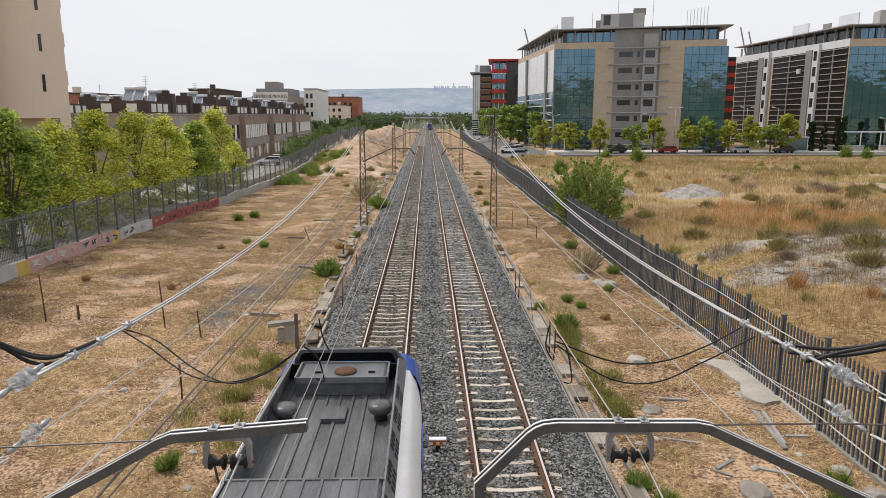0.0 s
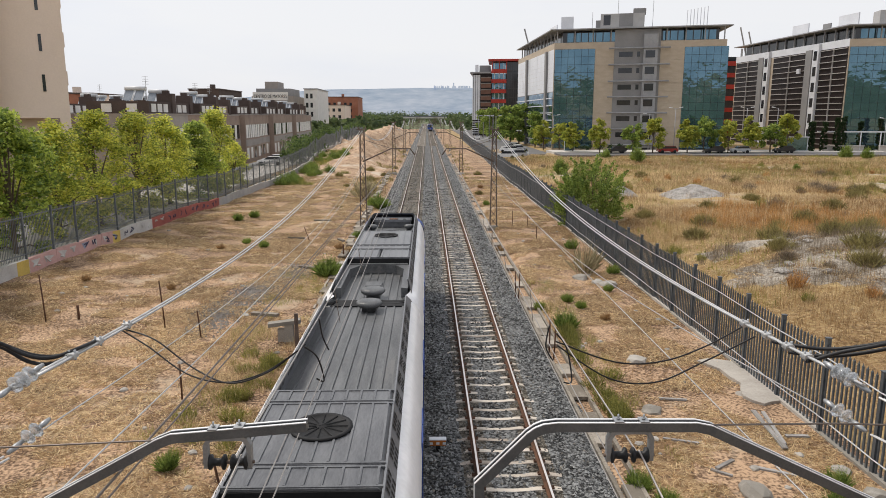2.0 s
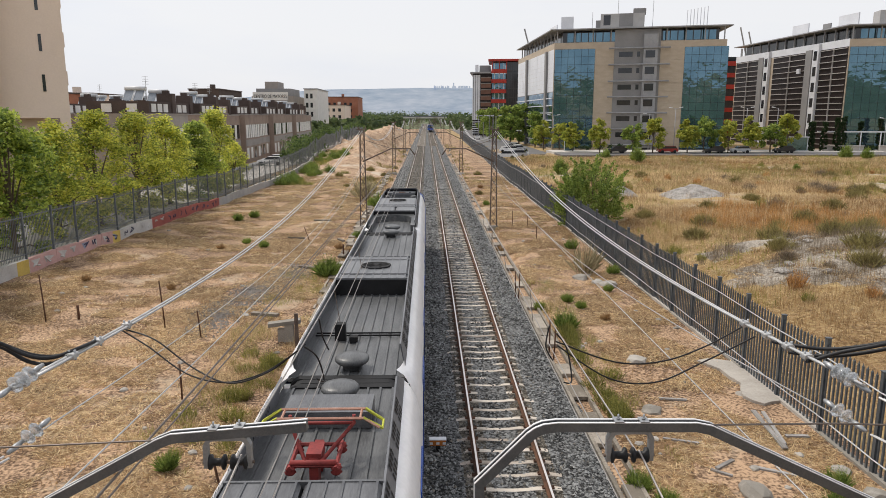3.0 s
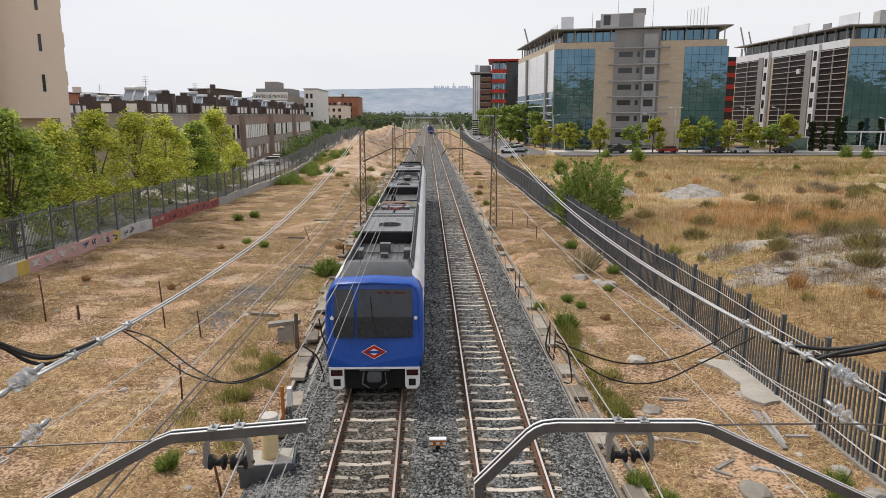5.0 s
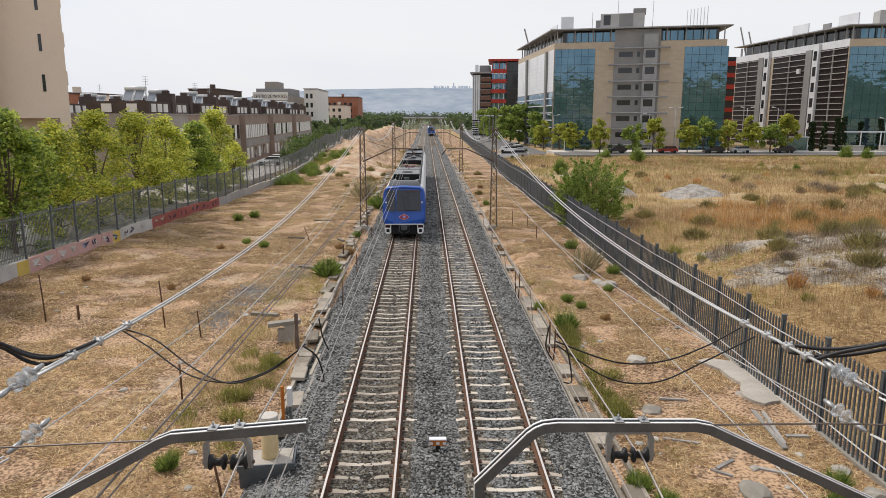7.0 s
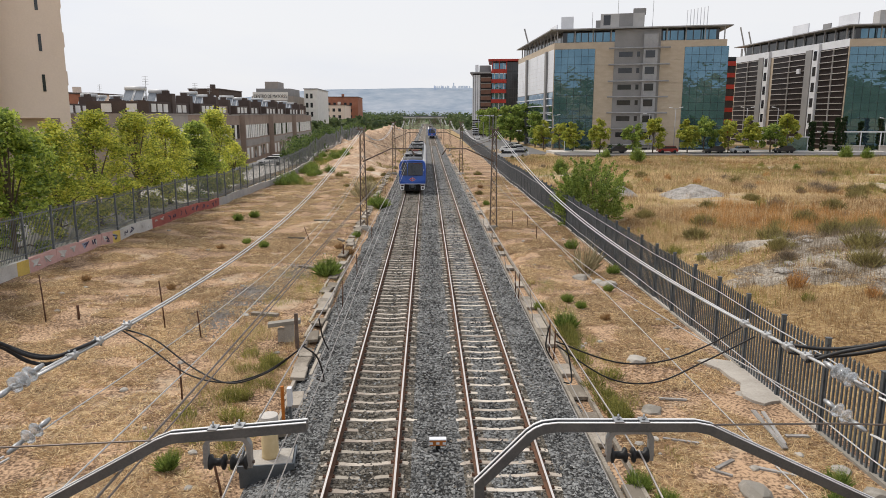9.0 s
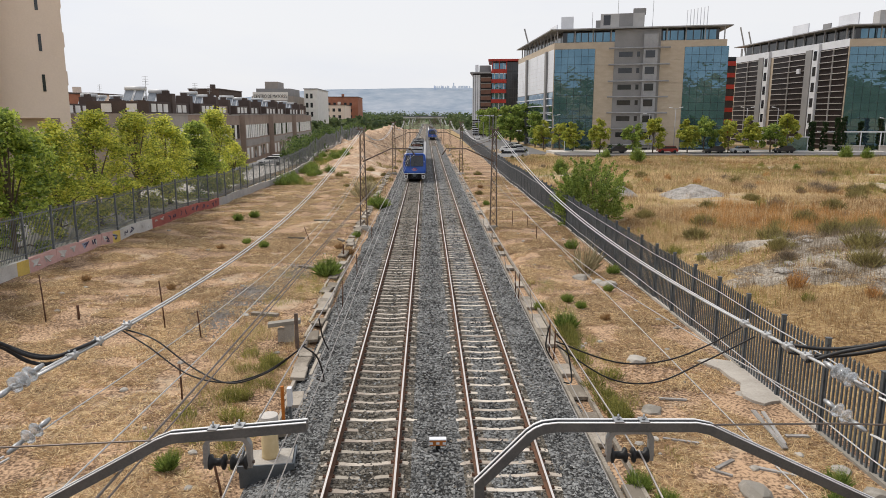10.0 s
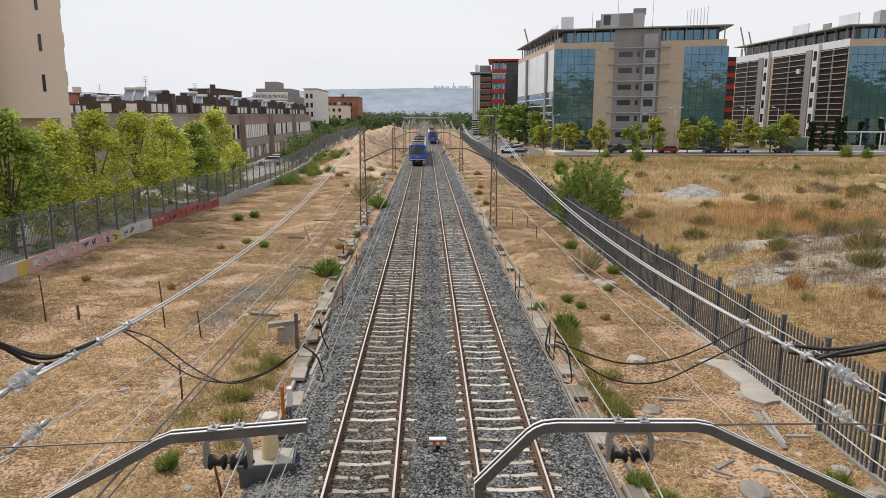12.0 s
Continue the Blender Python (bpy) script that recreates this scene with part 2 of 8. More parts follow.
def ground_sheet():
    xs = lines_of([(-4500, -600, 650), (-600, -120, 60), (-120, -40, 8), (-40, -24, 1.6), (-24, -4.4, 0.5), (-4.4, 5.0, 1.2), (5.0, 11, 0.5),
                   (11, 50, 0.9), (50, 130, 5), (130, 600, 60), (600, 4500, 650)])
    ys = lines_of([(-900, -300, 120), (-300, -60, 24), (-60, 8, 6), (8, 60, 0.6), (60, 110, 1.1), (110, 190, 1.6), (190, 240, 4), (240, 620, 20), (620, 4900, 300)])
    verts = [(x, y, height(x, y)) for y in ys for x in xs]
    n = len(xs)
    faces, idx = [], []
    for j in range(len(ys) - 1):
        for i in range(n - 1):
            faces.append((j * n + i, j * n + i + 1, (j + 1) * n + i + 1, (j + 1) * n + i))
            far = ys[j] > 420 or abs(xs[i]) > 250 or ys[j] < -80 and noise.noise((xs[i] * 0.012, ys[j] * 0.02, 4.0)) < 0.12
            mound = ((xs[i] - 24.5) / 8.5) ** 2 + ((ys[j] - 33) / 9.5) ** 2 + 0.8 * noise.noise((xs[i] * 0.3, ys[j] * 0.3, 2)) < 1
            bank = -20 < xs[i] < -6.5 and 92 + 6 * noise.noise((xs[i] * 0.3, 1, 1)) < ys[j] < 400
            idx.append(2 if far else 3 if mound else 4 if bank else 1 if xs[i] > 10.6 or xs[i] < -20.6 else 0)
    far_mat = mat("far_plain", (0.16, 0.17, 0.09), (0.07, 0.10, 0.045), 0.012, 1.0, bump=0, fine=0.08)
    g = new("ground", soup("ground", verts, faces, [M_DIRT, M_FIELD, far_mat, M_MOUND, M_BANK], idx, True))
    tagged(g, "dry straw-coloured earth with stubble and bare patches", "ground", kind="structure")


ground_sheet()


def ballast_bed():
    """Gravel bed of both tracks with sloping shoulders; the crown between the rails of the left track is stained."""
    xs = [-4.35, -4.1, -3.2, -2.95, -2.6, -2.0, -1.5, -1.0, -0.4, -0.2, 0.2, 0.6, 0.82, 1.45, 1.89, 2.33, 2.96, 3.3, 3.6, 4.3, 4.55]
    zs = [-0.66, -0.54, -0.25, -0.195, -0.18, -0.18, -0.2, -0.18, -0.18, -0.20, -0.225, -0.20, -0.18, -0.18, -0.2, -0.18, -0.18, -0.195, -0.25, -0.52, -0.66]
    ys = lines_of([(-12, 8, 4), (8, 70, 0.7), (70, 700, 15)])
    verts, faces, idx = [], [], []
    for y in ys:
        for i, (x, z) in enumerate(zip(xs, zs)):
            j = 0.025 if y < 75 and 0 < i < len(xs) - 1 else 0
            wob = 0.25 * noise.noise((x, y * 0.3, 5)) if i in (0, 1, len(xs) - 1, len(xs) - 2) else 0
            verts.append((x + wob, y, z + j * noise.noise((x * 1.3, y * 0.9, 1.0)) + (j and -0.02)))
    n = len(xs)
    for j in range(len(ys) - 1):
        for i in range(n - 1):
            faces.append((j * n + i, j * n + i + 1, (j + 1) * n + i + 1, (j + 1) * n + i))
            idx.append(1 if 4 <= i <= 7 or i in (12, 15) else 0)
    b = new("ballast", soup("ballast", verts, faces, [M_BALLAST, M_BALLAST_RUST], idx, True))
    tagged(b, "grey crushed-stone track ballast, browned between the left rails", "ballast", kind="structure")


ballast_bed()


def ballast_stones():
    """Loose angular stones on the bed where the camera is nearest."""
    rng = np.random.default_rng(4)
    oct_v = np.array([(1, 0, 0), (-1, 0, 0), (0, 1, 0), (0, -1, 0), (0, 0, 1), (0, 0, -1)], float)
    oct_f = np.array([(0, 2, 4), (2, 1, 4), (1, 3, 4), (3, 0, 4), (2, 0, 5), (1, 2, 5), (3, 1, 5), (0, 3, 5)])
    n = 82000
    y = 10.5 + (rng.random(n) ** 2.1) * 105
    x = rng.uniform(-4.2, 4.45, n)
    prof_x = [-4.35, -4.1, -3.2, -2.95, 3.3, 3.6, 4.3, 4.55]
    prof_z = [-0.66, -0.55, -0.27, -0.21, -0.21, -0.27, -0.53, -0.66]
    z = np.interp(x, prof_x, prof_z)
    ty = (y - 9.0) % 0.6
    # how far each sleeper is buried: now and then its middle, more often its ends
    off = np.minimum(np.abs(x - XL), np.abs(x - XR))
    nth = ((y - 9.0) // 0.6).astype(int) % 128
    side = (x > XL).astype(int) + (x > 0.2) + (x > XR)
    ends, mids = rng.random((128, 4)) ** 1.5, rng.random((128, 4)) ** 5
    bury = np.where(off > 0.86, 0.1 + 0.9 * ends[nth, side], np.where(off < 0.32, 0.04 + 0.8 * mids[nth, side - side % 2], 0.05))
    on = ((np.abs(x - XL) < 1.3) | (np.abs(x - XR) < 1.3)) & (ty > 0.03) & (ty < 0.21) & (rng.random(n) > bury)
    rails = np.zeros(n, bool)
    for r in (XL - 0.76, XL + 0.76, XR - 0.76, XR + 0.76):
        rails |= np.abs(x - r) < 0.08
    keep = ~(on | rails)
    x, y, z = x[keep], y[keep], z[keep]
    k = len(x)
    size = rng.uniform(0.022, 0.048, k) * (1 + 0.012 * (y - 10))
    ang = rng.uniform(0, 6.283, k)
    shape = rng.uniform(0.6, 1.25, (k, 6, 3))
    v = oct_v[None] * shape * size[:, None, None] * np.array([1.15, 1.0, 0.72])
    v[:, :, 0] += rng.normal(0, 0.35, (k, 6)) * size[:, None]
    c, s = np.cos(ang)[:, None], np.sin(ang)[:, None]
    vx, vy = v[:, :, 0] * c - v[:, :, 1] * s, v[:, :, 0] * s + v[:, :, 1] * c
    v = np.stack([vx + x[:, None], vy + y[:, None], v[:, :, 2] + (z + 0.012)[:, None]], -1).reshape(-1, 3)
    f = (oct_f[None] + (np.arange(k) * 6)[:, None, None]).reshape(-1, 3)
    rusty = (np.abs(x - XL) < 0.95) & (rng.random(k) < 0.8) | (np.abs(np.abs(x - XR) - 0.76) < 0.3) & (rng.random(k) < 0.8) | (np.abs(np.abs(x - XL) - 0.76) < 0.34) & (rng.random(k) < 0.85) | (rng.random(k) < 0.05)
    idx = np.repeat(rusty.astype(int), 8).tolist()
    st = new("ballast_stones", soup("ballast_stones", v, f, [M_STONE, M_STONE_RUST], idx))
    tagged(st, "loose angular grey ballast stones", "gravel", kind="stuff")


ballast_stones()


def rail_mesh(y0, y1):
    bm = bmesh.new()
    prism(bm, [(-0.07, -0.165), (0.07, -0.165), (0.07, -0.15), (0.012, -0.13), (0.012, -0.045), (0.036, -0.032), (0.036, -0.006), (0.03, -0.002),
               (-0.03, -0.002), (-0.036, -0.006), (-0.036, -0.032), (-0.012, -0.045), (-0.012, -0.13), (-0.07, -0.15)], "y", y0, y1)
    me = mesh_of(bm, "rail", M_RAIL)
    bm = bmesh.new()
    prism(bm, [(-0.027, -0.005), (0.027, -0.005), (0.023, 0.001), (-0.023, 0.001)], "y", y0, y1)
    return me, mesh_of(bm, "running_surface", M_RAIL_TOP)


def sleeper_mesh(material):
    bm = bmesh.new()
    xs = [(-1.25, 0.11, -0.27), (-1.2, 0.115, -0.215), (-0.92, 0.12, -0.172), (-0.5, 0.112, -0.168), (-0.3, 0.10, -0.19), (0.0, 0.098, -0.202),
          (0.3, 0.10, -0.19), (0.5, 0.112, -0.168), (0.92, 0.12, -0.172), (1.2, 0.115, -0.215), (1.25, 0.11, -0.27)]
    rings = [[bm.verts.new(p) for p in ((x, -w, -0.36), (x, w, -0.36), (x, w * 0.66, z), (x, -w * 0.66, z))] for x, w, z in xs]
    for A, B in zip(rings, rings[1:]):
        for k in range(1, 4):
            bm.faces.new((A[k], A[(k + 1) % 4], B[(k + 1) % 4], B[k]))
    bm.faces.new(rings[0])
    bm.faces.new(rings[-1])
    return mesh_of(bm, "sleeper", material)


def clip_mesh():
    """Two fastening clips of one rail seat."""
    bm = bmesh.new()
    for s in (-1, 1):
        box(bm, s * 0.1 - 0.035, s * 0.1 + 0.035, -0.05, 0.05, -0.168, -0.135)
        tube(bm, [(s * 0.115, 0, -0.14), (s * 0.115, 0, -0.10)], 0.016, 5)
    return mesh_of(bm, "rail_clip", M_RAIL)


def railway_tracks():
    rail, top = rail_mesh(-12, 700)
    sl, stained, cl = sleeper_mesh(M_SLEEPER), sleeper_mesh(M_CONC_DIRTY), clip_mesh()
    for cx, label in ((XL, "railway track with polished rails on brown-stained concrete sleepers"), (XR, "railway track with concrete sleepers in clean grey ballast")):
        t = thing("railway_track", label, "railway track", pose(cx, 0, 0), "railway tracks", "structure")
        for s in (-0.755, 0.755):
            r = put("rail", rail, t, pose(s, 0, 0))
            put("running_surface", top, r)
        rnd = random.Random(int(cx * 10))
        for k in range(300):
            p = put("sleeper", sl if k < 70 and rnd.random() > (0.12 if cx == XR else 0.4) else stained, t, pose(rnd.uniform(-0.015, 0.015), 9.12 + 0.6 * k, rnd.uniform(-0.018, 0.004), 0, rnd.uniform(-0.7, 0.7), rnd.uniform(-0.7, 0.7)))
            if k < 75:
                for s in (-0.755, 0.755):
                    put("rail_clip", cl, p, pose(s, 0, 0))
        bm = bmesh.new()
        for k in range(300, 1100):
            y = 9.0 + 0.6 * k
            box(bm, -1.25, 1.25, y, y + 0.24, -0.3, -0.17)
        ob = part("far_sleepers", bm, M_CONC_DIRTY, t)
        tagged(ob, kind="stuff")


railway_tracks()


# ---- the trains ----
M_ROOF = mat("train_roof_grey", (0.145, 0.148, 0.15), (0.065, 0.067, 0.07), 1.2, 0.36, bump=0.1, fine=14, random_by="local", stretch=(3, 0.5, 3), c3=(0.16, 0.155, 0.15), third=0.15)
M_ARCH = mat("train_arch_dark", (0.075, 0.078, 0.084), (0.045, 0.047, 0.052), 1.2, 0.32, bump=0.05, fine=14, random_by="local")
M_COVER = mat("train_roof_cover", (0.16, 0.163, 0.17), (0.085, 0.087, 0.094), 1.0, 0.3, bump=0.1, fine=14, random_by="local", stretch=(3, 0.6, 3))
M_FAIR = mat("train_side_fairing", (0.20, 0.205, 0.22), (0.13, 0.135, 0.145), 1.0, 0.5, bump=0.05, fine=14, random_by="local")
M_WHITE = mat("train_white_paint", (0.88, 0.88, 0.90), (0.74, 0.745, 0.76), 0.8, 0.3, bump=0.03, fine=10, random_by="local", spec=0.5)
M_BLUE = mat("train_blue_paint", (0.009, 0.085, 0.43), (0.006, 0.058, 0.32), 0.8, 0.28, bump=0.02, fine=10, random_by="local", spec=0.5)
M_DARKGLASS = mat("train_dark_glass", (0.016, 0.02, 0.03), (0.009, 0.012, 0.018), 2, 0.12, bump=0, fine=10, random_by="local", spec=0.6)
M_BLACK = mat("train_black_rubber", (0.016, 0.016, 0.017), (0.009, 0.009, 0.01), 3, 0.7, bump=0.1, fine=20, random_by="local")
M_RED = mat("red_enamel", (0.55, 0.035, 0.025), (0.40, 0.02, 0.018), 3, 0.4, bump=0.02, fine=30, random_by="local")
M_PANTO = mat("pantograph_red_oxide", (0.30, 0.05, 0.045), (0.17, 0.03, 0.03), 4, 0.6, bump=0.1, fine=30, random_by="local")
M_BRASS = mat("pantograph_strip", (0.62, 0.36, 0.27), (0.42, 0.22, 0.16), 4, 0.4, 0.3, bump=0.05, fine=30, random_by="local")
M_HORN = mat("yellow_green_horn", (0.58, 0.60, 0.08), (0.42, 0.45, 0.06), 4, 0.5, bump=0, fine=30, random_by="local")
M_LAMP = mat("tail_light_lens", (0.045, 0.014, 0.014), (0.03, 0.01, 0.01), 3, 0.25, bump=0, fine=20, random_by="local")
M_LAMP_DIM = mat("dim_red_display", (0.16, 0.03, 0.02), (0.10, 0.02, 0.015), 3, 0.4, bump=0, fine=20, random_by="local")
TRAIN_LENGTH = 48.25
CARS = ((0.0, 17.6), (17.9, 33.65), (33.95, 48.25))
SIDE = [(1.30, 0.42), (1.39, 0.85), (1.40, 2.45), (1.375, 2.8), (1.31, 3.05), (1.20, 3.24), (1.06, 3.34)]


def sweep_side(bm, ys_in, s, pts, nose=None):
    """The side skin s = -1 or 1 along a list of (y, inset)."""
    rows = [[bm.verts.new((s * (x - inset * (0.35 + 0.2 * (z > 2.6))), y, z - inset * 0.15 * (z > 2.6))) for x, z in pts] for y, inset in ys_in]
    for A, B in zip(rows, rows[1:]):
        for k in range(len(pts) - 1):
            bm.faces.new((A[k], A[k + 1], B[k + 1], B[k])).smooth = True


def train_roof_cover(y0, y1, parent, fan=None, split=False):
    bm = bmesh.new()
    ribs = []
    halves = ((-0.95, -0.02), (0.02, 0.95)) if split else ((-0.95, 0.95),)
    for a, b in halves:
        prism(bm, [(a, 3.13), (b, 3.13), (b, 3.54), (b - 0.05, 3.58), (a + 0.05, 3.58), (a, 3.54)], "y", y0, y1)
        n = round((b - a) / 0.24)
        ribs += [a + 0.06 + (b - a - 0.12) * k / n for k in range(n + 1)]
    c = part("roof_cover", bm, M_COVER, parent)
    rib = mesh_of(bars((-0.016, 0.016, y0 + 0.06, y1 - 0.06, 3.575, 3.598)), "rib", M_COVER)
    for x in ribs:
        put("rib", rib, c, pose(x, 0, 0))
    for y in (y0 + 0.04, y1 - 0.04):
        part("end_strip", bars((-0.96, 0.96, y - 0.02, y + 0.02, 3.5, 3.594)), M_COVER, c)
    for y in (y0 - 0.012, y1 + 0.012):
        part("end_panel", bars((-0.97, 0.97, y - 0.012, y + 0.012, 3.13, 3.55)), M_BLACK, c)
    if fan is not None:
        bm = bmesh.new()
        lathe(bm, [(0.44, 0.0), (0.44, 0.03), (0.38, 0.034), (0.37, 0.02), (0.08, 0.02), (0.07, 0.035), (0.01, 0.035)], 0, fan, 3.585, 20)
        for k in range(6):
            a = k * math.pi / 6
            tube(bm, [(-0.37 * math.cos(a), fan - 0.37 * math.sin(a), 3.615), (0.37 * math.cos(a), fan + 0.37 * math.sin(a), 3.615)], 0.008, 4)
        part("fan_grille", bm, M_BLACK, c, "round black fan grille")
    return c


def antenna_dome(x, y, parent, r=0.34, z=3.13):
    bm = bmesh.new()
    prof = [(0.55, -0.08), (0.55, 0.07), (0.86, 0.12), (1.0, 0.2), (1.0, 0.27), (0.9, 0.33), (0.5, 0.37), (0.05, 0.375)]
    lathe(bm, [(a * r, 0.05 + h * 0.62) for a, h in prof], x, y, z, 18)
    part("roof_antenna", bm, M_ROOF, parent, "low round roof antenna")


def car(train, y0, y1, tail, head):
    """One car: skin, roof deck with ribs, side fairings; tail or head gives it a cab nose at that end."""
    body = new("car_body")
    bm = bmesh.new()
    ys = [(y0, 0.26), (y0 + 0.1, 0.14), (y0 + 0.3, 0.04), (y0 + 0.6, 0.0)]
    if tail:
        ys = [(y0 + 0.02, 0.62), (y0 + 0.12, 0.4), (y0 + 0.4, 0.2), (y0 + 1.2, 0.05), (y0 + 2.4, 0.0)]
    ye = [(y1 - 0.6, 0.0), (y1 - 0.3, 0.04), (y1 - 0.1, 0.14), (y1, 0.26)]
    if head:
        ye = [(y1 - 2.4, 0.0), (y1 - 1.2, 0.05), (y1 - 0.4, 0.2), (y1 - 0.12, 0.4), (y1 - 0.02, 0.62)]
    for s in (-1, 1):
        sweep_side(bm, [q for q in ys if not tail or q[0] > y0 + 0.9] + [q for q in ye if not head or q[0] < y1 - 0.9], s, SIDE)
    a, b = y0 + (1.2 if tail else 0.0), y1 - (1.2 if head else 0.0)
    # end walls and floor
    for y in (a + 0.02, b - 0.02):
        box(bm, -1.15, 1.15, y - 0.02, y + 0.02, 0.5, 3.03)
    me = mesh_of(bm, "car_body", M_WHITE)
    scene.collection.objects.unlink(body)
    body = new("car_body", me)
    body.parent = train
    tagged(body, "white metro car body with dark window band")
    # window band, doors, blue lower flank
    for s in (-1, 1):
        bm = bmesh.new()
        q = s * 1.403
        box(bm, min(q, q - s * 0.02), max(q, q - s * 0.02), a + 0.9, b - 0.9, 1.45, 2.4)
        part("window_band", bm, M_DARKGLASS, body)
        bm = bmesh.new()
        box(bm, min(q, q - s * 0.03), max(q, q - s * 0.03), a + 0.8, b - 0.8, 0.72, 1.40)
        part("flank_panel", bm, M_BLUE, body, "blue lower flank")
        n = 4
        for k in range(n):
            yc = a + (b - a) * (k + 0.5) / n
            bm = bmesh.new()
            g = s * 1.412
            box(bm, min(g, g - s * 0.02), max(g, g - s * 0.02), yc - 0.7, yc - 0.02, 0.7, 2.62)
            box(bm, min(g, g - s * 0.02), max(g, g - s * 0.02), yc + 0.02, yc + 0.7, 0.7, 2.62)
            d = part("sliding_door", bm, M_BLUE, body)
            bm = bmesh.new()
            g = s * 1.417
            for o in (-0.36, 0.36):
                box(bm, min(g, g - s * 0.02), max(g, g - s * 0.02), yc + o - 0.22, yc + o + 0.22, 1.5, 2.4)
            part("door_glass", bm, M_DARKGLASS, body)
    # underframe
    bm = bars((-1.25, 1.25, y0 + 0.5, y1 - 0.5, 0.3, 0.75))
    for yb in (a + 2.4, b - 2.4):
        for o in (-1.0, 1.0):
            box(bm, -0.95, 0.95, yb + o - 0.07, yb + o + 0.07, 0.34, 0.46)
        box(bm, -1.1, 1.1, yb - 1.4, yb + 1.4, 0.22, 0.6)
    u = part("underframe", bm, M_BLACK, train)
    for yb in (a + 2.4, b - 2.4):
        for o in (-1.0, 1.0):
            for s in (-0.755, 0.755):
                bm = bmesh.new()
                prism(bm, [(yb + o + 0.42 * math.cos(k * math.pi / 9), 0.42 + 0.42 * math.sin(k * math.pi / 9)) for k in range(18)], "x", s - 0.06, s + 0.06)
                part("wheel", bm, M_RAIL, u)
    # roof deck with ribs
    bm = bmesh.new()
    r0, r1 = a - (0.0 if tail else -0.1), b + (0.0 if head else -0.1)
    box(bm, -1.1, 1.1, r0, r1, 3.04, 3.12)
    deck = part("roof_deck", bm, M_ROOF, train, "dark grey ribbed roof")
    rib = mesh_of(bars((-0.02, 0.02, r0 + 0.05, r1 - 0.05, 3.115, 3.15)), "rib", M_ROOF)
    for k in range(9):
        put("rib", rib, deck, pose(-0.88 + 0.22 * k, 0, 0))
    # side fairings, with groups of upright slots
    f0, f1 = a + (1.3 if tail else 0.7), b - (0.2 if head else 0.7)
    for s in (-1, 1):
        bm = bmesh.new()
        prism(bm, [(s * 1.10, 3.30), (s * 0.985, 3.57), (s * 0.955, 3.57), (s * 1.05, 3.10), (s * 1.10, 3.10)], "y", f0, f1)
        for y, d in ((f0, -1), (f1, 1)):
            v = [bm.verts.new(p) for p in ((s * 1.10, y, 3.30), (s * 0.985, y, 3.57), (s * 1.08, y + d * 0.55, 3.31), (s * 1.05, y, 3.30))]
            bm.faces.new((v[0], v[1], v[2]))
            bm.faces.new((v[3], v[1], v[2]))
        part("side_fairing", bm, M_FAIR, body, "grey slotted side fairing")
        bm = bmesh.new()
        y = f0 + 0.35
        while y < f1 - 1.0:
            for k in range(4):
                for zc in (3.385, 3.515):
                    xo = 1.10 - (zc - 3.30) * 0.3833 + 0.004
                    yy = y + 0.14 * k
                    w = [bm.verts.new((s * (xo - dz * 0.3833), yy + dy, zc + dz)) for dy, dz in ((-0.035, -0.05), (0.035, -0.05), (0.035, 0.05), (-0.035, 0.05))]
                    bm.faces.new(w)
                    xi = 1.05 - (zc - 3.10) * 0.19 - 0.004
                    w = [bm.verts.new((s * (xi - dz * 0.19), yy + dy, zc + dz)) for dy, dz in ((-0.035, -0.06), (0.035, -0.06), (0.035, 0.06), (-0.035, 0.06))]
                    bm.faces.new(w)
            y += 0.85
        part("fairing_slotting", bm, M_BLACK, body, "", "stuff")
    return body


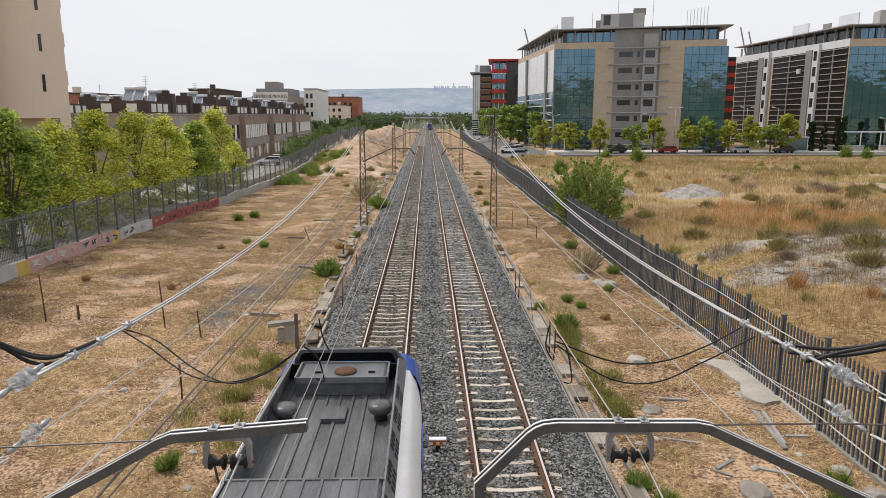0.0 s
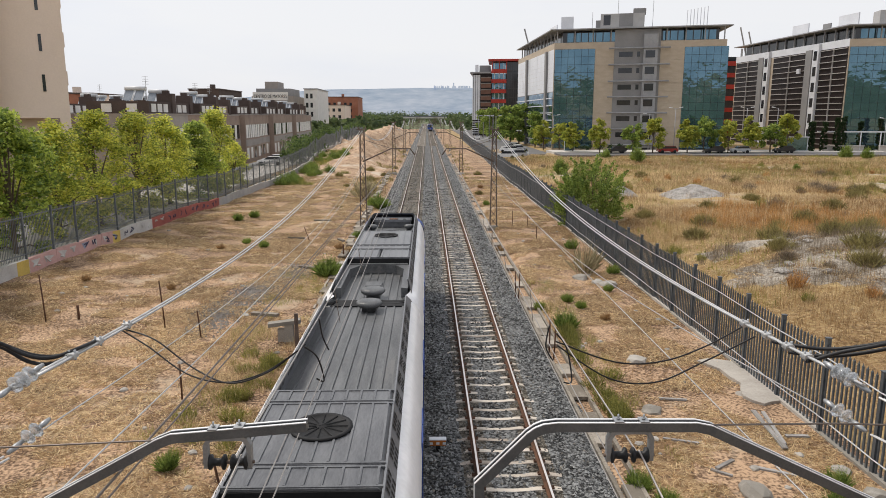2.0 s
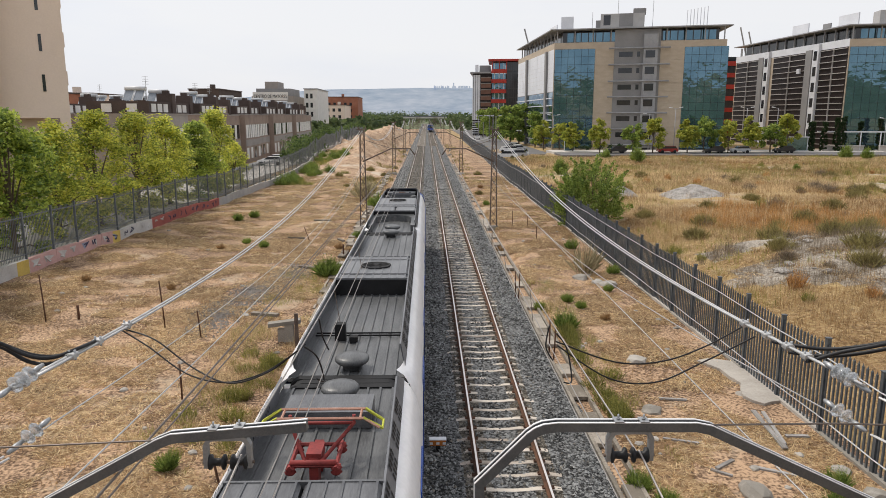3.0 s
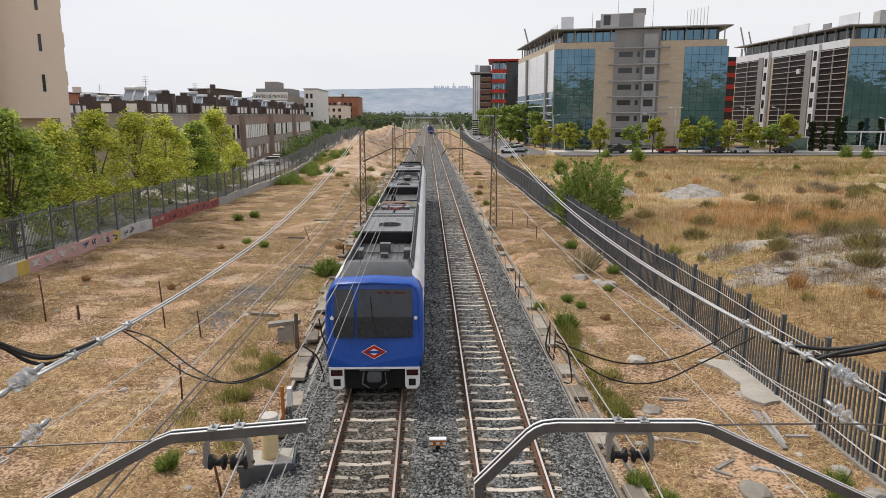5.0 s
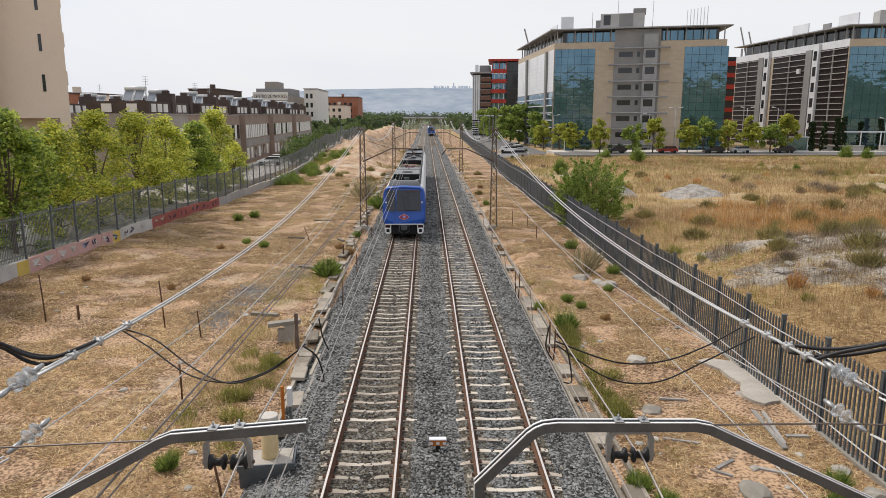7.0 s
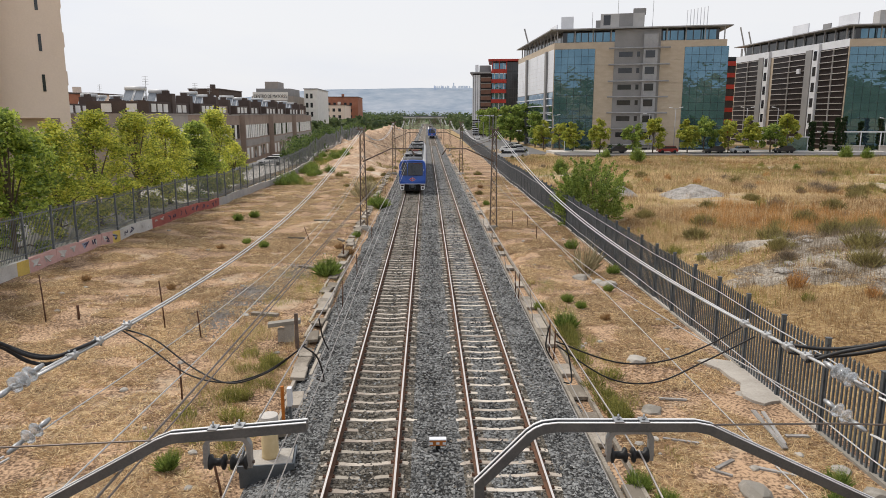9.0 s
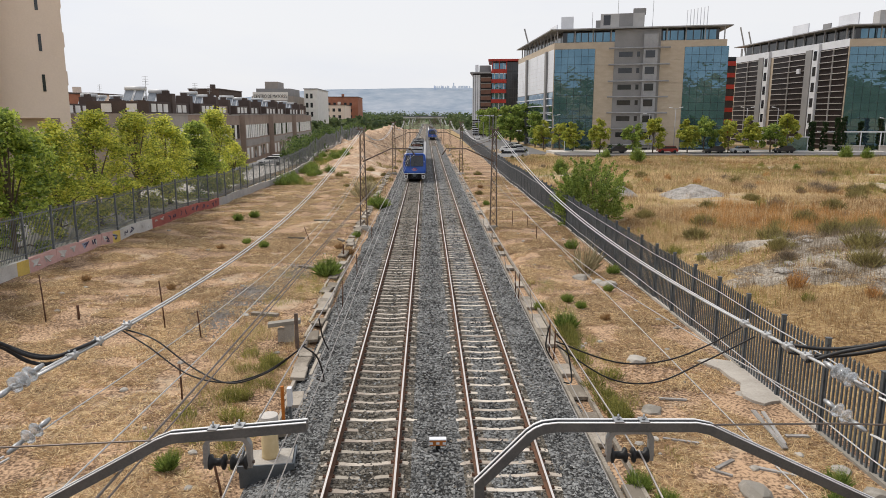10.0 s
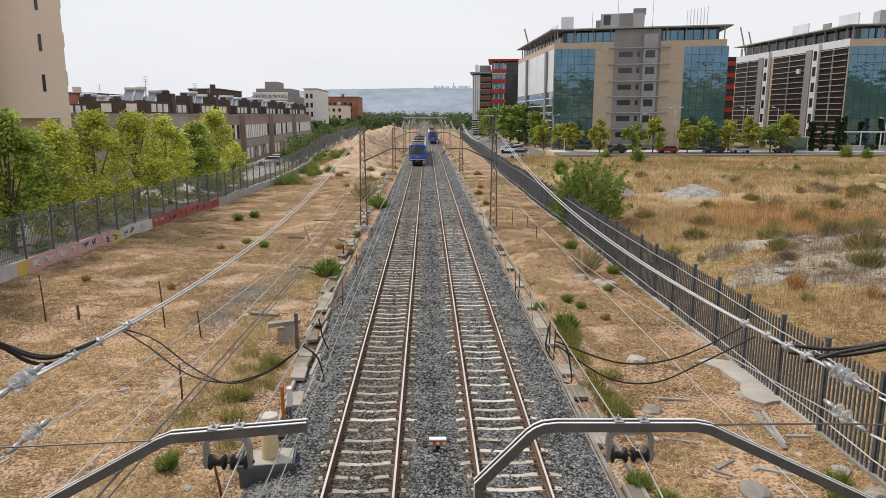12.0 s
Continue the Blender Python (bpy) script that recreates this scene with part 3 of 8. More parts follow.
def cab(train, body, y, d):
    """Cab nose at y; d = 1 when the nose points backwards (tail), -1 forwards."""
    def P(x, f, z):
        return (x, y + d * f, z)
    # nose shell: rings from face outward to the body, blue
    bm = bmesh.new()
    face = [(0.50, 0.95), (1.22, 0.95), (1.27, 1.30), (1.25, 2.2), (1.19, 2.95), (1.10, 3.12), (0.9, 3.2), (0.0, 3.23)]
    back = [(0.50, 0.95), (1.39, 0.95), (1.40, 1.30), (1.40, 2.3), (1.36, 2.92), (1.27, 3.14), (1.08, 3.31), (0.0, 3.36)]

    def lean(z):
        return 0.0 + 0.48 * max(0, z - 1.4) ** 1.25 / 1.85 ** 1.25
    rings = []
    for q, extra in ((0.0, 0.0), (0.45, 0.07), (0.8, 0.28), (1.0, 1.25)):
        ring = []
        pts = [(fx + (bx - fx) * min(1, q * 1.15), fz + (bz - fz) * q) for (fx, fz), (bx, bz) in zip(face, back)]
        full = [(x, z) for x, z in pts] + [(-x, z) for x, z in pts[-2::-1]]
        for x, z in full:
            ring.append(bm.verts.new(P(x, lean(z) * (1 - q) + extra if q < 1 else 1.25, z)))
        rings.append(ring)
    for A, B in zip(rings, rings[1:]):
        for k in range(len(A) - 1):
            bm.faces.new((A[k], A[k + 1], B[k + 1], B[k])).smooth = True
    f = bm.faces.new(rings[0])
    nose = part("cab_nose", bm, M_BLUE, body, "glossy blue cab front")
    # windscreen: wide right pane and narrow left pane, following the lean
    for x0, x1 in ((-1.12, -0.56), (-0.48, 1.08)) if d > 0 else ((-1.08, 0.48), (0.56, 1.12)):
        bm = bmesh.new()
        w = [bm.verts.new(P(x, lean(z) - 0.012, z)) for x, z in ((x0, 1.80), (x1, 1.80), (x1, 2.35), (x1 - 0.03, 3.10), (x0 + 0.03, 3.10), (x0, 2.35))]
        bm.faces.new(w[:3] + w[5:])
        bm.faces.new(w[2:6])
        g = bmesh.ops.extrude_face_region(bm, geom=bm.faces[:])
        for v in g["geom"]:
            if isinstance(v, bmesh.types.BMVert):
                v.co.y += d * 0.02
        part("windscreen", bm, M_DARKGLASS, nose, "dark tinted windscreen")
    bm = bmesh.new()
    tube(bm, [P(0.1, lean(1.9) - 0.03, 1.82), P(-0.05, lean(2.35) - 0.03, 2.35), P(-0.1, lean(2.9) - 0.03, 2.9)], 0.012, 4)
    tube(bm, [P(0.85, lean(1.9) - 0.03, 1.80), P(0.1, lean(1.9) - 0.03, 1.82)], 0.014, 4)
    part("wiper", bm, M_BLACK, nose)
    # route display behind the top of the wide pane: unreadable dashes
    for x0 in (0.08, 0.30, 0.55, 0.72):
        lo, hi = sorted((y + d * (lean(3.01) - 0.035), y + d * lean(3.01)))
        part("display_dash", bars((x0, x0 + 0.15, lo, hi, 2.985, 3.03)), M_LAMP_DIM, nose, "dim red display dashes")
    # diamond emblem, plain shapes
    if d > 0:
        for k, (w, h, m) in enumerate(((0.36, 0.215, M_WHITE), (0.335, 0.195, M_RED), (0.17, 0.10, M_WHITE))):
            bm = bmesh.new()
            prism(bm, [(-w, 1.40), (0, 1.40 - h), (w, 1.40), (0, 1.40 + h)], "y", -0.006 - 0.004 * k, -0.002)
            part("emblem", bm, m, nose)
        part("emblem_bar", bars((-0.2, 0.2, -0.022, -0.004, 1.365, 1.435)), M_BLUE, nose)
        for s in (-1, 1):
            bm = bmesh.new()
            lathe(bm, [(0.05, -0.02), (0.05, 0.02)], s * 1.17, 0.12, 2.35, 12, "y")
            part("marker_disc", bm, M_WHITE, nose)
    # white bumper line and corners with lamps
    bm = bmesh.new()
    prism(bm, [(-1.26, 0.90), (1.26, 0.90), (1.26, 0.955), (-1.26, 0.955)], "y", y + d * (-0.02), y + d * 0.5)
    part("bumper", bm, M_WHITE, body, "white bumper strip")
    for s in (-1, 1):
        bm = bmesh.new()
        prism(bm, [(s * 0.86, 0.90), (s * 1.27, 0.90), (s * 1.27, 0.42), (s * 1.18, 0.30), (s * 0.92, 0.30), (s * 0.86, 0.38)], "y", y + d * 0.0, y + d * 0.5)
        c = part("corner_skirt", bm, M_WHITE, body)
        lo, hi = sorted((s * 0.90, s * 1.23))
        a, b = sorted((y - d * 0.012, y + d * 0.05))
        part("tail_light", bars((lo, hi, a, b, 0.70, 0.87)), M_LAMP, c)
        lo, hi = sorted((s * 0.96, s * 1.16))
        part("step_recess", bars((lo, hi, a, b, 0.40, 0.60)), M_BLACK, c)
    bm = bmesh.new()
    a, b = sorted((y + d * 0.1, y + d * 0.6))
    box(bm, -0.86, 0.86, a + 0.15, b, 0.22, 0.9)
    part("buffer_recess", bm, M_BLACK, body)
    bm = bmesh.new()
    lo, hi = sorted((y - d * 0.12, y + d * 0.3))
    prism(bm, rounded(0.4, 0.28, 0.08, 3, 0, 0.68), "y", lo, hi)
    box(bm, -0.42, 0.42, lo + 0.1, hi, 0.84, 0.9)
    lathe(bm, [(0.09, -0.06), (0.09, 0.1)], 0, lo, 0.66, 12, "y")
    for s in (-1, 1):
        tube(bm, [(s * 0.3, lo + 0.1, 0.8), (s * 0.34, lo + 0.02, 0.5), (s * 0.15, lo + 0.05, 0.36)], 0.025, 5)
    part("coupler", bm, M_FENCE, body)
    # roof fairing arch behind the nose
    bm = bmesh.new()
    ring = []
    shape = ((1.05, 3.30, 1.10), (1.3, 3.46, 1.06), (1.75, 3.60, 1.0), (2.0, 3.62, 0.98)) if d > 0 else ((0.7, 3.25, 1.06), (0.82, 3.46, 1.04), (0.95, 3.60, 1.0), (1.1, 3.63, 0.98))
    for f, z, w in shape:
        ring.append([bm.verts.new(P(x * w, f, 3.28 + (z - 3.28) * h)) for x, h in ((-1.0, 0.0), (-0.99, 0.5), (-0.93, 0.9), (-0.85, 1.0), (0.85, 1.0), (0.93, 0.9), (0.99, 0.5), (1.0, 0.0))])
    for A, B in zip(ring, ring[1:]):
        for k in range(7):
            bm.faces.new((A[k], A[k + 1], B[k + 1], B[k])).smooth = True
    inner = [bm.verts.new((v.co.x * 0.93, v.co.y + d * 0.02, v.co.z - 0.05)) for v in ring[-1]]
    for k in range(7):
        bm.faces.new((ring[-1][k], ring[-1][k + 1], inner[k + 1], inner[k]))
    back_in = [bm.verts.new((v.co.x, v.co.y - d * 0.3, v.co.z)) for v in inner]
    for k in range(7):
        bm.faces.new((inner[k], inner[k + 1], back_in[k + 1], back_in[k]))
    bb = bmesh.new()
    bb.faces.new([bb.verts.new((v.co.x, v.co.y + d * 0.03, v.co.z)) for v in back_in] + [bb.verts.new((0.8, back_in[-1].co.y + d * 0.03, 3.1)), bb.verts.new((-0.8, back_in[0].co.y + d * 0.03, 3.1))])
    part("fairing_interior", bb, M_BLACK, body)
    f0, f1 = sorted((y + d * 1.262, y + d * 1.30))
    part("bulkhead", bars((-1.02, 1.02, f0, f1, 3.05, 3.42)), M_BLACK, body)
    part("roof_fairing", bm, M_ARCH, body, "dark grey roof fairing arch")
    return nose


def pantograph(body, y):
    bm = bmesh.new()
    for x in (-0.3, 0.3):
        tube(bm, [(x, y - 0.38, 3.42), (x, y + 0.38, 3.42)], 0.03, 5)
    for o in (-0.3, 0.3):
        tube(bm, [(-0.36, y + o, 3.42), (0.36, y + o, 3.42)], 0.03, 5)
        box(bm, -0.06, 0.06, y + o * 0.6 - 0.1, y + o * 0.6 + 0.1, 3.13, 3.5)
    for x in (-0.3, 0.3):
        for o in (-0.3, 0.3):
            lathe(bm, [(0.05, 0), (0.08, 0.03), (0.05, 0.06), (0.08, 0.09), (0.05, 0.12)], x, y + o, 3.13 + 0.17, 8)
    p = part("pantograph_base", bm, M_PANTO, body, "red pantograph base")
    bm = bmesh.new()
    for s in (-1, 1):
        tube(bm, [(s * 0.1, y - 0.3, 3.47), (s * 0.45, y + 0.55, 3.62), (s * 0.45, y + 0.55, 3.74)], 0.028, 6)
    tube(bm, [(-0.3, y - 0.3, 3.46), (0.3, y - 0.3, 3.46)], 0.04, 6)
    tube(bm, [(-0.45, y + 0.55, 3.62), (0.45, y + 0.55, 3.62)], 0.025, 6)
    box(bm, -0.1, 0.1, y - 0.25, y + 0.1, 3.42, 3.56)
    part("pantograph_arm", bm, M_PANTO, p)
    bm = bmesh.new()
    for o in (-0.16, 0.16):
        tube(bm, [(-0.82, y + 0.55 + o, 3.62), (-0.6, y + 0.55 + o, 3.76), (0.6, y + 0.55 + o, 3.76), (0.82, y + 0.55 + o, 3.62)], 0.022, 5)
    for x in (-0.55, 0.55):
        tube(bm, [(x, y + 0.38, 3.75), (x, y + 0.72, 3.75)], 0.018, 5)
    part("collector_head", bm, M_BRASS, p, "pinkish copper collector strips")
    for s in (-1, 1):
        bm = bmesh.new()
        tube(bm, [(s * 0.6, y + 0.39, 3.765), (s * 0.86, y + 0.42, 3.6), (s * 0.86, y + 0.68, 3.6), (s * 0.6, y + 0.71, 3.765)], 0.024, 5)
        part("collector_horn", bm, M_HORN, p, "yellow-green horn")


def metro_train(label):
    train = thing("metro_train", label, "train", group="metro trains")
    bodies = []
    for k, (a, b) in enumerate(CARS):
        bodies.append(car(train, a, b, k == 0, k == 2))
    cab(train, train, 0.0, 1)
    cab(train, train, TRAIN_LENGTH, -1)
    for y in (17.75, 33.8):
        bm = bmesh.new()
        for k in range(3):
            o = -0.2 + 0.2 * k
            prism(bm, rounded(2.1 - 0.12 * (k % 2), 2.4, 0.2, 3, 0, 1.95), "y", y + o - 0.09, y + o + 0.09)
        part("gangway_bellows", bm, M_BLACK, bodies[1])
    b0 = b1 = b2 = train
    # tail car
    train_roof_cover(7.4, 11.4, b0, 9.1)
    train_roof_cover(11.6, 12.2, b0)
    train_roof_cover(12.3, 13.5, b0, None, True)
    pantograph(b0, 14.45)
    part("roof_box", bars((-0.75, 0.62, 15.85, 16.55, 3.13, 3.40)), M_COVER, b0, "flat grey equipment lid")
    antenna_dome(0.0, 17.0, b0, 0.33)
    part("roof_box", bars((-0.18, 0.2, 5.6, 5.9, 3.13, 3.45), (-0.1, 0.15, 4.7, 5.0, 3.13, 3.26), (-0.95, 0.9, 5.3, 5.34, 3.15, 3.2), (-0.95, -0.7, 4.6, 5.2, 3.13, 3.4), (0.7, 0.95, 4.6, 5.2, 3.13, 3.4)), M_ROOF, b0)
    # middle car
    antenna_dome(0.05, 18.45, b1, 0.33)
    part("roof_box", bars((-0.5, -0.27, 20.1, 20.3, 3.13, 3.5), (-0.17, 0.0, 19.95, 20.1, 3.13, 3.26), (-0.95, 0.95, 20.33, 20.36, 3.16, 3.19), (-0.95, 0.95, 20.5, 20.53, 3.16, 3.19)), M_BLACK, b1)
    train_roof_cover(24.0, 24.55, b1)
    train_roof_cover(24.57, 26.5, b1, 25.62)
    train_roof_cover(26.52, 27.0, b1)
    antenna_dome(0.05, 33.15, b1, 0.33)
    # leading car
    antenna_dome(0.05, 34.4, b2, 0.33)
    part("roof_box", bars((-0.25, 0.2, 35.45, 35.95, 3.13, 3.2), (-0.9, 0.9, 37.3, 37.45, 3.13, 3.42)), M_ROOF, b2)
    bm = bmesh.new()
    for s in (-1, 1):
        prism(bm, [(s * 0.98, 34.35), (s * 0.80, 34.4), (s * 0.80, 36.7), (s * 0.55, 37.2), (s * 0.15, 37.3), (s * 0.98, 37.3)], "z", 3.13, 3.40)
    part("equipment_tray", bm, M_ROOF, b2)
    train_roof_cover(37.5, 38.9, b2, None, True)
    train_roof_cover(38.93, 39.55, b2)
    train_roof_cover(39.65, 42.6, b2, 41.5)
    antenna_dome(-0.78, 45.2, b2, 0.2)
    antenna_dome(0.74, 45.25, b2, 0.2)
    part("roof_plate", bars((-0.2, 0.18, 45.1, 45.6, 3.13, 3.2)), M_ROOF, b2)
    bm = bmesh.new()
    prism(bm, [(-0.78, 3.13), (0.78, 3.13), (0.78, 3.40), (0.72, 3.44), (-0.72, 3.44), (-0.78, 3.40)], "y", 46.2, 46.93)
    ac = part("cooling_unit", bm, M_COVER, b2)
    bm = bmesh.new()
    lathe(bm, [(0.2, 0.0), (0.2, 0.02), (0.02, 0.02)], 0.04, 46.52, 3.442, 16)
    part("fan_grille", bm, M_RAIL, ac)
    for x0, x1, y0, y1 in ((-0.8, 0.8, 46.17, 46.2), (-0.8, 0.8, 46.93, 46.96), (-0.81, -0.78, 46.17, 46.96), (0.78, 0.81, 46.17, 46.96)):
        part("lid_edge", bars((x0, x1, y0, y1, 3.36, 3.47)), M_FAIR, ac, "pale lid edge")
    for x in (-0.5, 0.45):
        part("lid_handle", bars((x, x + 0.12, 46.45, 46.48, 3.44, 3.47)), M_BLACK, ac)
    return train


LEFT_TRAIN = metro_train("blue and white three-car metro train with dark grey roof")
RIGHT_TRAIN = metro_train("distant blue metro train approaching on the other track")


def motions():
    tail = [(0, -34.85), (0.5, -30.65), (1, -26.2), (1.5, -21.5), (2, -16.5), (2.5, -11.45), (3, -5.8), (3.2, -3.5), (4.8, 15.9), (5, 18.5), (5.5, 24.8), (6, 31.3),
            (6.5, 38.0), (7, 44.7), (7.2, 47.4), (8.8, 69.0), (9.5, 78.3), (10.5, 91.6), (12, 112)]
    walk(LEFT_TRAIN, [(t, pose(XL, y, 0)) for t, y in tail])
    walk(RIGHT_TRAIN, [(t, pose(XR, y, 0, 0, 0, 0)) for t, y in ((0, 392), (3, 340), (6, 293), (9, 245), (12, 201))])


# ---- fences ----
def left_fence():
    """Steel picket fence on a painted concrete wall."""
    fence = thing("left_fence_wall", "grey steel picket fence on a low concrete wall with graffiti", "fence", None, "fences")
    y = 20.0
    paint = dict(pale=(0.55, 0.53, 0.50), yellow=(0.62, 0.45, 0.12), pink=(0.58, 0.36, 0.33), blue=(0.30, 0.33, 0.42), red=(0.36, 0.11, 0.09), grey=(0.42, 0.40, 0.38))
    mats = {k: mat("wall_paint_" + k, c, tuple(v * 0.72 for v in c), 0.8, 0.9, bump=0.3, fine=14, c3=(0.40, 0.37, 0.34), third=0.15) for k, c in paint.items()}
    dark = mat("spray_paint_dark", (0.06, 0.05, 0.09), (0.03, 0.03, 0.05), 2, 0.7, bump=0, fine=20)
    k = 0
    rnd = random.Random(5)
    picket_bm = bmesh.new()
    while y < 205:
        step = 2.5
        x0, x1 = fence_x(y), fence_x(y + step)
        z0, z1 = height(x0, y), height(x1, y + step)
        ang = math.degrees(math.atan2(z1 - z0, step))
        m = pose(x0, y, z0 + 0.0, ang, 0, -math.degrees(math.atan2(x1 - x0, step)))
        c = "pale" if 30 < y < 34 else "pink" if 34 < y < 44 else "pale" if 44 < y < 49 else "red" if 49 < y < 64 else "grey"
        bm = bmesh.new()
        box(bm, -0.12, 0.12, 0.004, step - 0.004, -0.4, 0.72)
        w = part("wall_panel", bm, mats[c], fence)
        w.matrix_basis = m
        if abs(y - 32.5) < 1 or abs(y - 42.5) < 1:
            part("painted_patch", bars((0.115, 0.124, 1.45, 2.45, -0.35, 0.724)), mats["yellow"], w, "yellow painted patch")
        if c == "pink":
            for q in range(2):
                bm = bmesh.new()
                o = 0.15 + q * 1.2
                prism(bm, [(o, 0.6), (o + rnd.uniform(0.6, 0.95), rnd.uniform(0.45, 0.62)), (o + rnd.uniform(0.2, 0.5), rnd.uniform(0.1, 0.25))], "x", 0.116, 0.125)
                part("graffiti", bm, mats["blue"] if rnd.random() < 0.6 else mats["pale"], w, "blue and white sprayed shape")
        if 34 < y < 64 and c in ("pink", "red", "pale"):
            bm = bmesh.new()
            for q in range(2):
                o = 0.3 + q * 1.05
                pts = [(0.124, o + rnd.uniform(0, 0.7), rnd.uniform(0.15, 0.6)) for _ in range(5)]
                for A, B in zip(pts, pts[1:]):
                    tube(bm, [A, B], 0.035, 4)
            g = part("graffiti", bm, dark if rnd.random() < 0.6 else mats["pale"], w, "scrawled spray paint")
        bm = bmesh.new()
        box(bm, -0.05, 0.05, -0.05, 0.05, 0.70, 3.1)
        box(bm, -0.06, 0.06, -0.06, 0.06, 3.1, 3.13)
        part("post", bm, M_FENCE_PALE, fence).matrix_basis = m
        for h in (0.98, 2.85):
            bm = bmesh.new()
            box(bm, -0.02, 0.02, 0.05, step - 0.05, h - 0.03, h + 0.03)
            part("rail", bm, M_FENCE_PALE, fence).matrix_basis = m
        n = 19
        for q in range(n):
            o = 0.05 + (step - 0.1) * (q + 0.5) / n
            vs = box(picket_bm, -0.005, 0.005, o - 0.018, o + 0.018, 0.78, 3.02)
            for v in vs:
                v.co = m @ v.co
        y += step
        k += 1
    ob = part("pickets", picket_bm, M_FENCE_PALE, fence)
    tagged(ob, kind="stuff")


def right_fence():
    """Palisade fence of upright pales on two rails."""
    fence = thing("palisade_fence", "grey steel palisade fence with upright pales", "fence", None, "fences")
    pale = bmesh.new()
    prism(pale, [(-0.042, -0.014), (0.042, -0.014), (0.026, 0.014), (-0.026, 0.014)], "z", 0.08, 2.45)
    tip = [pale.verts.new(p) for p in ((-0.035, -0.012, 2.45), (0.035, -0.012, 2.45), (0, 0, 2.53))]
    pale.faces.new(tip)
    pale_me = mesh_of(pale, "pale", M_FENCE)
    bm = bars((-0.055, 0.055, -0.055, 0.055, -0.3, 2.62), (-0.07, 0.07, -0.07, 0.07, 2.62, 2.64))
    post_me = mesh_of(bm, "post", M_FENCE)
    far = bmesh.new()
    step = 2.28
    count = 0
    for k in range(-2, 110):
        y = 12.5 + step * k
        x = 10.5 + (0.012 * (y - 90) if y > 90 else 0)
        z = height(x - 0.3, y) - 0.02
        if y < 150:
            put("post", post_me, fence, pose(x, y, z))
        else:
            box(far, x - 0.05, x + 0.05, y - 0.05, y + 0.05, z, z + 2.6)
        z2 = height(x - 0.3, y + step) - 0.02
        for h in (0.45, 2.12):
            bm = bmesh.new()
            tube(bm, [(x - 0.05, y, z + h), (x - 0.05, y + step, z2 + h)], 0.022, 4)
            r = part("rail", bm, M_GALV, fence)
        bm = bmesh.new()
        box(bm, x - 0.1, x + 0.1, y, y + step, z - 0.3, z + 0.1)
        part("kerb", bm, M_CONC, fence)
        for q in range(13):
            yy = y + step * (q + 0.5) / 13
            zz = z + (z2 - z) * (q + 0.5) / 13
            if count < 300:
                put("pale", pale_me, fence, pose(x, yy, zz, 0, 0, 90))
                count += 1
            else:
                vs = box(far, x - 0.012, x + 0.012, yy - 0.042, yy + 0.042, zz + 0.08, zz + 2.5)
    ob = part("far_palisade", far, M_FENCE, fence)
    tagged(ob, kind="stuff")


left_fence()
right_fence()


# ---- buildings ----
M_LIMESTONE = mat("limestone_cladding", (0.50, 0.42, 0.33), (0.42, 0.345, 0.265), 0.5, 0.8, bump=0.1, fine=6, stretch=(1, 1, 2.5))
M_GREYWALL = mat("grey_render", (0.27, 0.265, 0.265), (0.22, 0.215, 0.215), 0.3, 0.85, bump=0.1, fine=6)
M_WHITEPANEL = mat("white_metal_panel", (0.70, 0.71, 0.74), (0.60, 0.61, 0.64), 0.3, 0.35, bump=0.02, fine=4, spec=0.5)
M_OFFICEGLASS = mat("curtain_wall_glass", (0.135, 0.235, 0.30), (0.095, 0.175, 0.23), 0.25, 0.05, 0.8, bump=0.035, fine=0.3, spec=0.6)
M_PLANT = mat("pale_grey_render", (0.46, 0.45, 0.44), (0.37, 0.36, 0.355), 0.4, 0.85, bump=0.1, fine=6)
M_MULLION = mat("dark_mullion", (0.06, 0.065, 0.07), (0.04, 0.045, 0.05), 1, 0.5, 0.4, bump=0, fine=6)
M_LOUVRE = mat("pale_louvre", (0.55, 0.52, 0.50), (0.42, 0.40, 0.385), 1, 0.5, 0.4, bump=0, fine=6)
M_DARKFAC = mat("dark_brown_glazing", (0.030, 0.022, 0.021), (0.016, 0.012, 0.012), 0.5, 0.35, bump=0.03, fine=1, spec=0.2)
M_ROOFGREY = mat("roof_metal_grey", (0.36, 0.36, 0.37), (0.27, 0.27, 0.28), 0.6, 0.6, 0.2, bump=0.05, fine=6)
M_REDPANEL = mat("red_facade_panel", (0.42, 0.045, 0.03), (0.30, 0.03, 0.02), 0.6, 0.5, bump=0.05, fine=6)
M_BROWNPANEL = mat("brown_facade_panel", (0.20, 0.105, 0.075), (0.13, 0.07, 0.05), 0.6, 0.6, bump=0.05, fine=6)
M_BRICK = mat("orange_brick", (0.38, 0.165, 0.10), (0.27, 0.11, 0.07), 0.4, 0.9, bump=0.1, fine=8)
M_BEIGE = mat("beige_render", (0.78, 0.65, 0.545), (0.71, 0.585, 0.49), 0.12, 0.9, bump=0.1, fine=8)
M_OCHRE = mat("ochre_render", (0.44, 0.29, 0.15), (0.38, 0.245, 0.125), 0.3, 0.9, bump=0.1, fine=8)
M_HOUSEBROWN = mat("brown_brick_cladding", (0.33, 0.25, 0.205), (0.24, 0.18, 0.145), 0.5, 0.9, bump=0.15, fine=9)
M_HOUSEDARK = mat("dark_brown_brick", (0.10, 0.075, 0.066), (0.07, 0.052, 0.046), 0.5, 0.9, bump=0.15, fine=9)
M_HOUSELIGHT = mat("pale_brick", (0.33, 0.30, 0.275), (0.26, 0.235, 0.215), 0.5, 0.9, bump=0.15, fine=9)
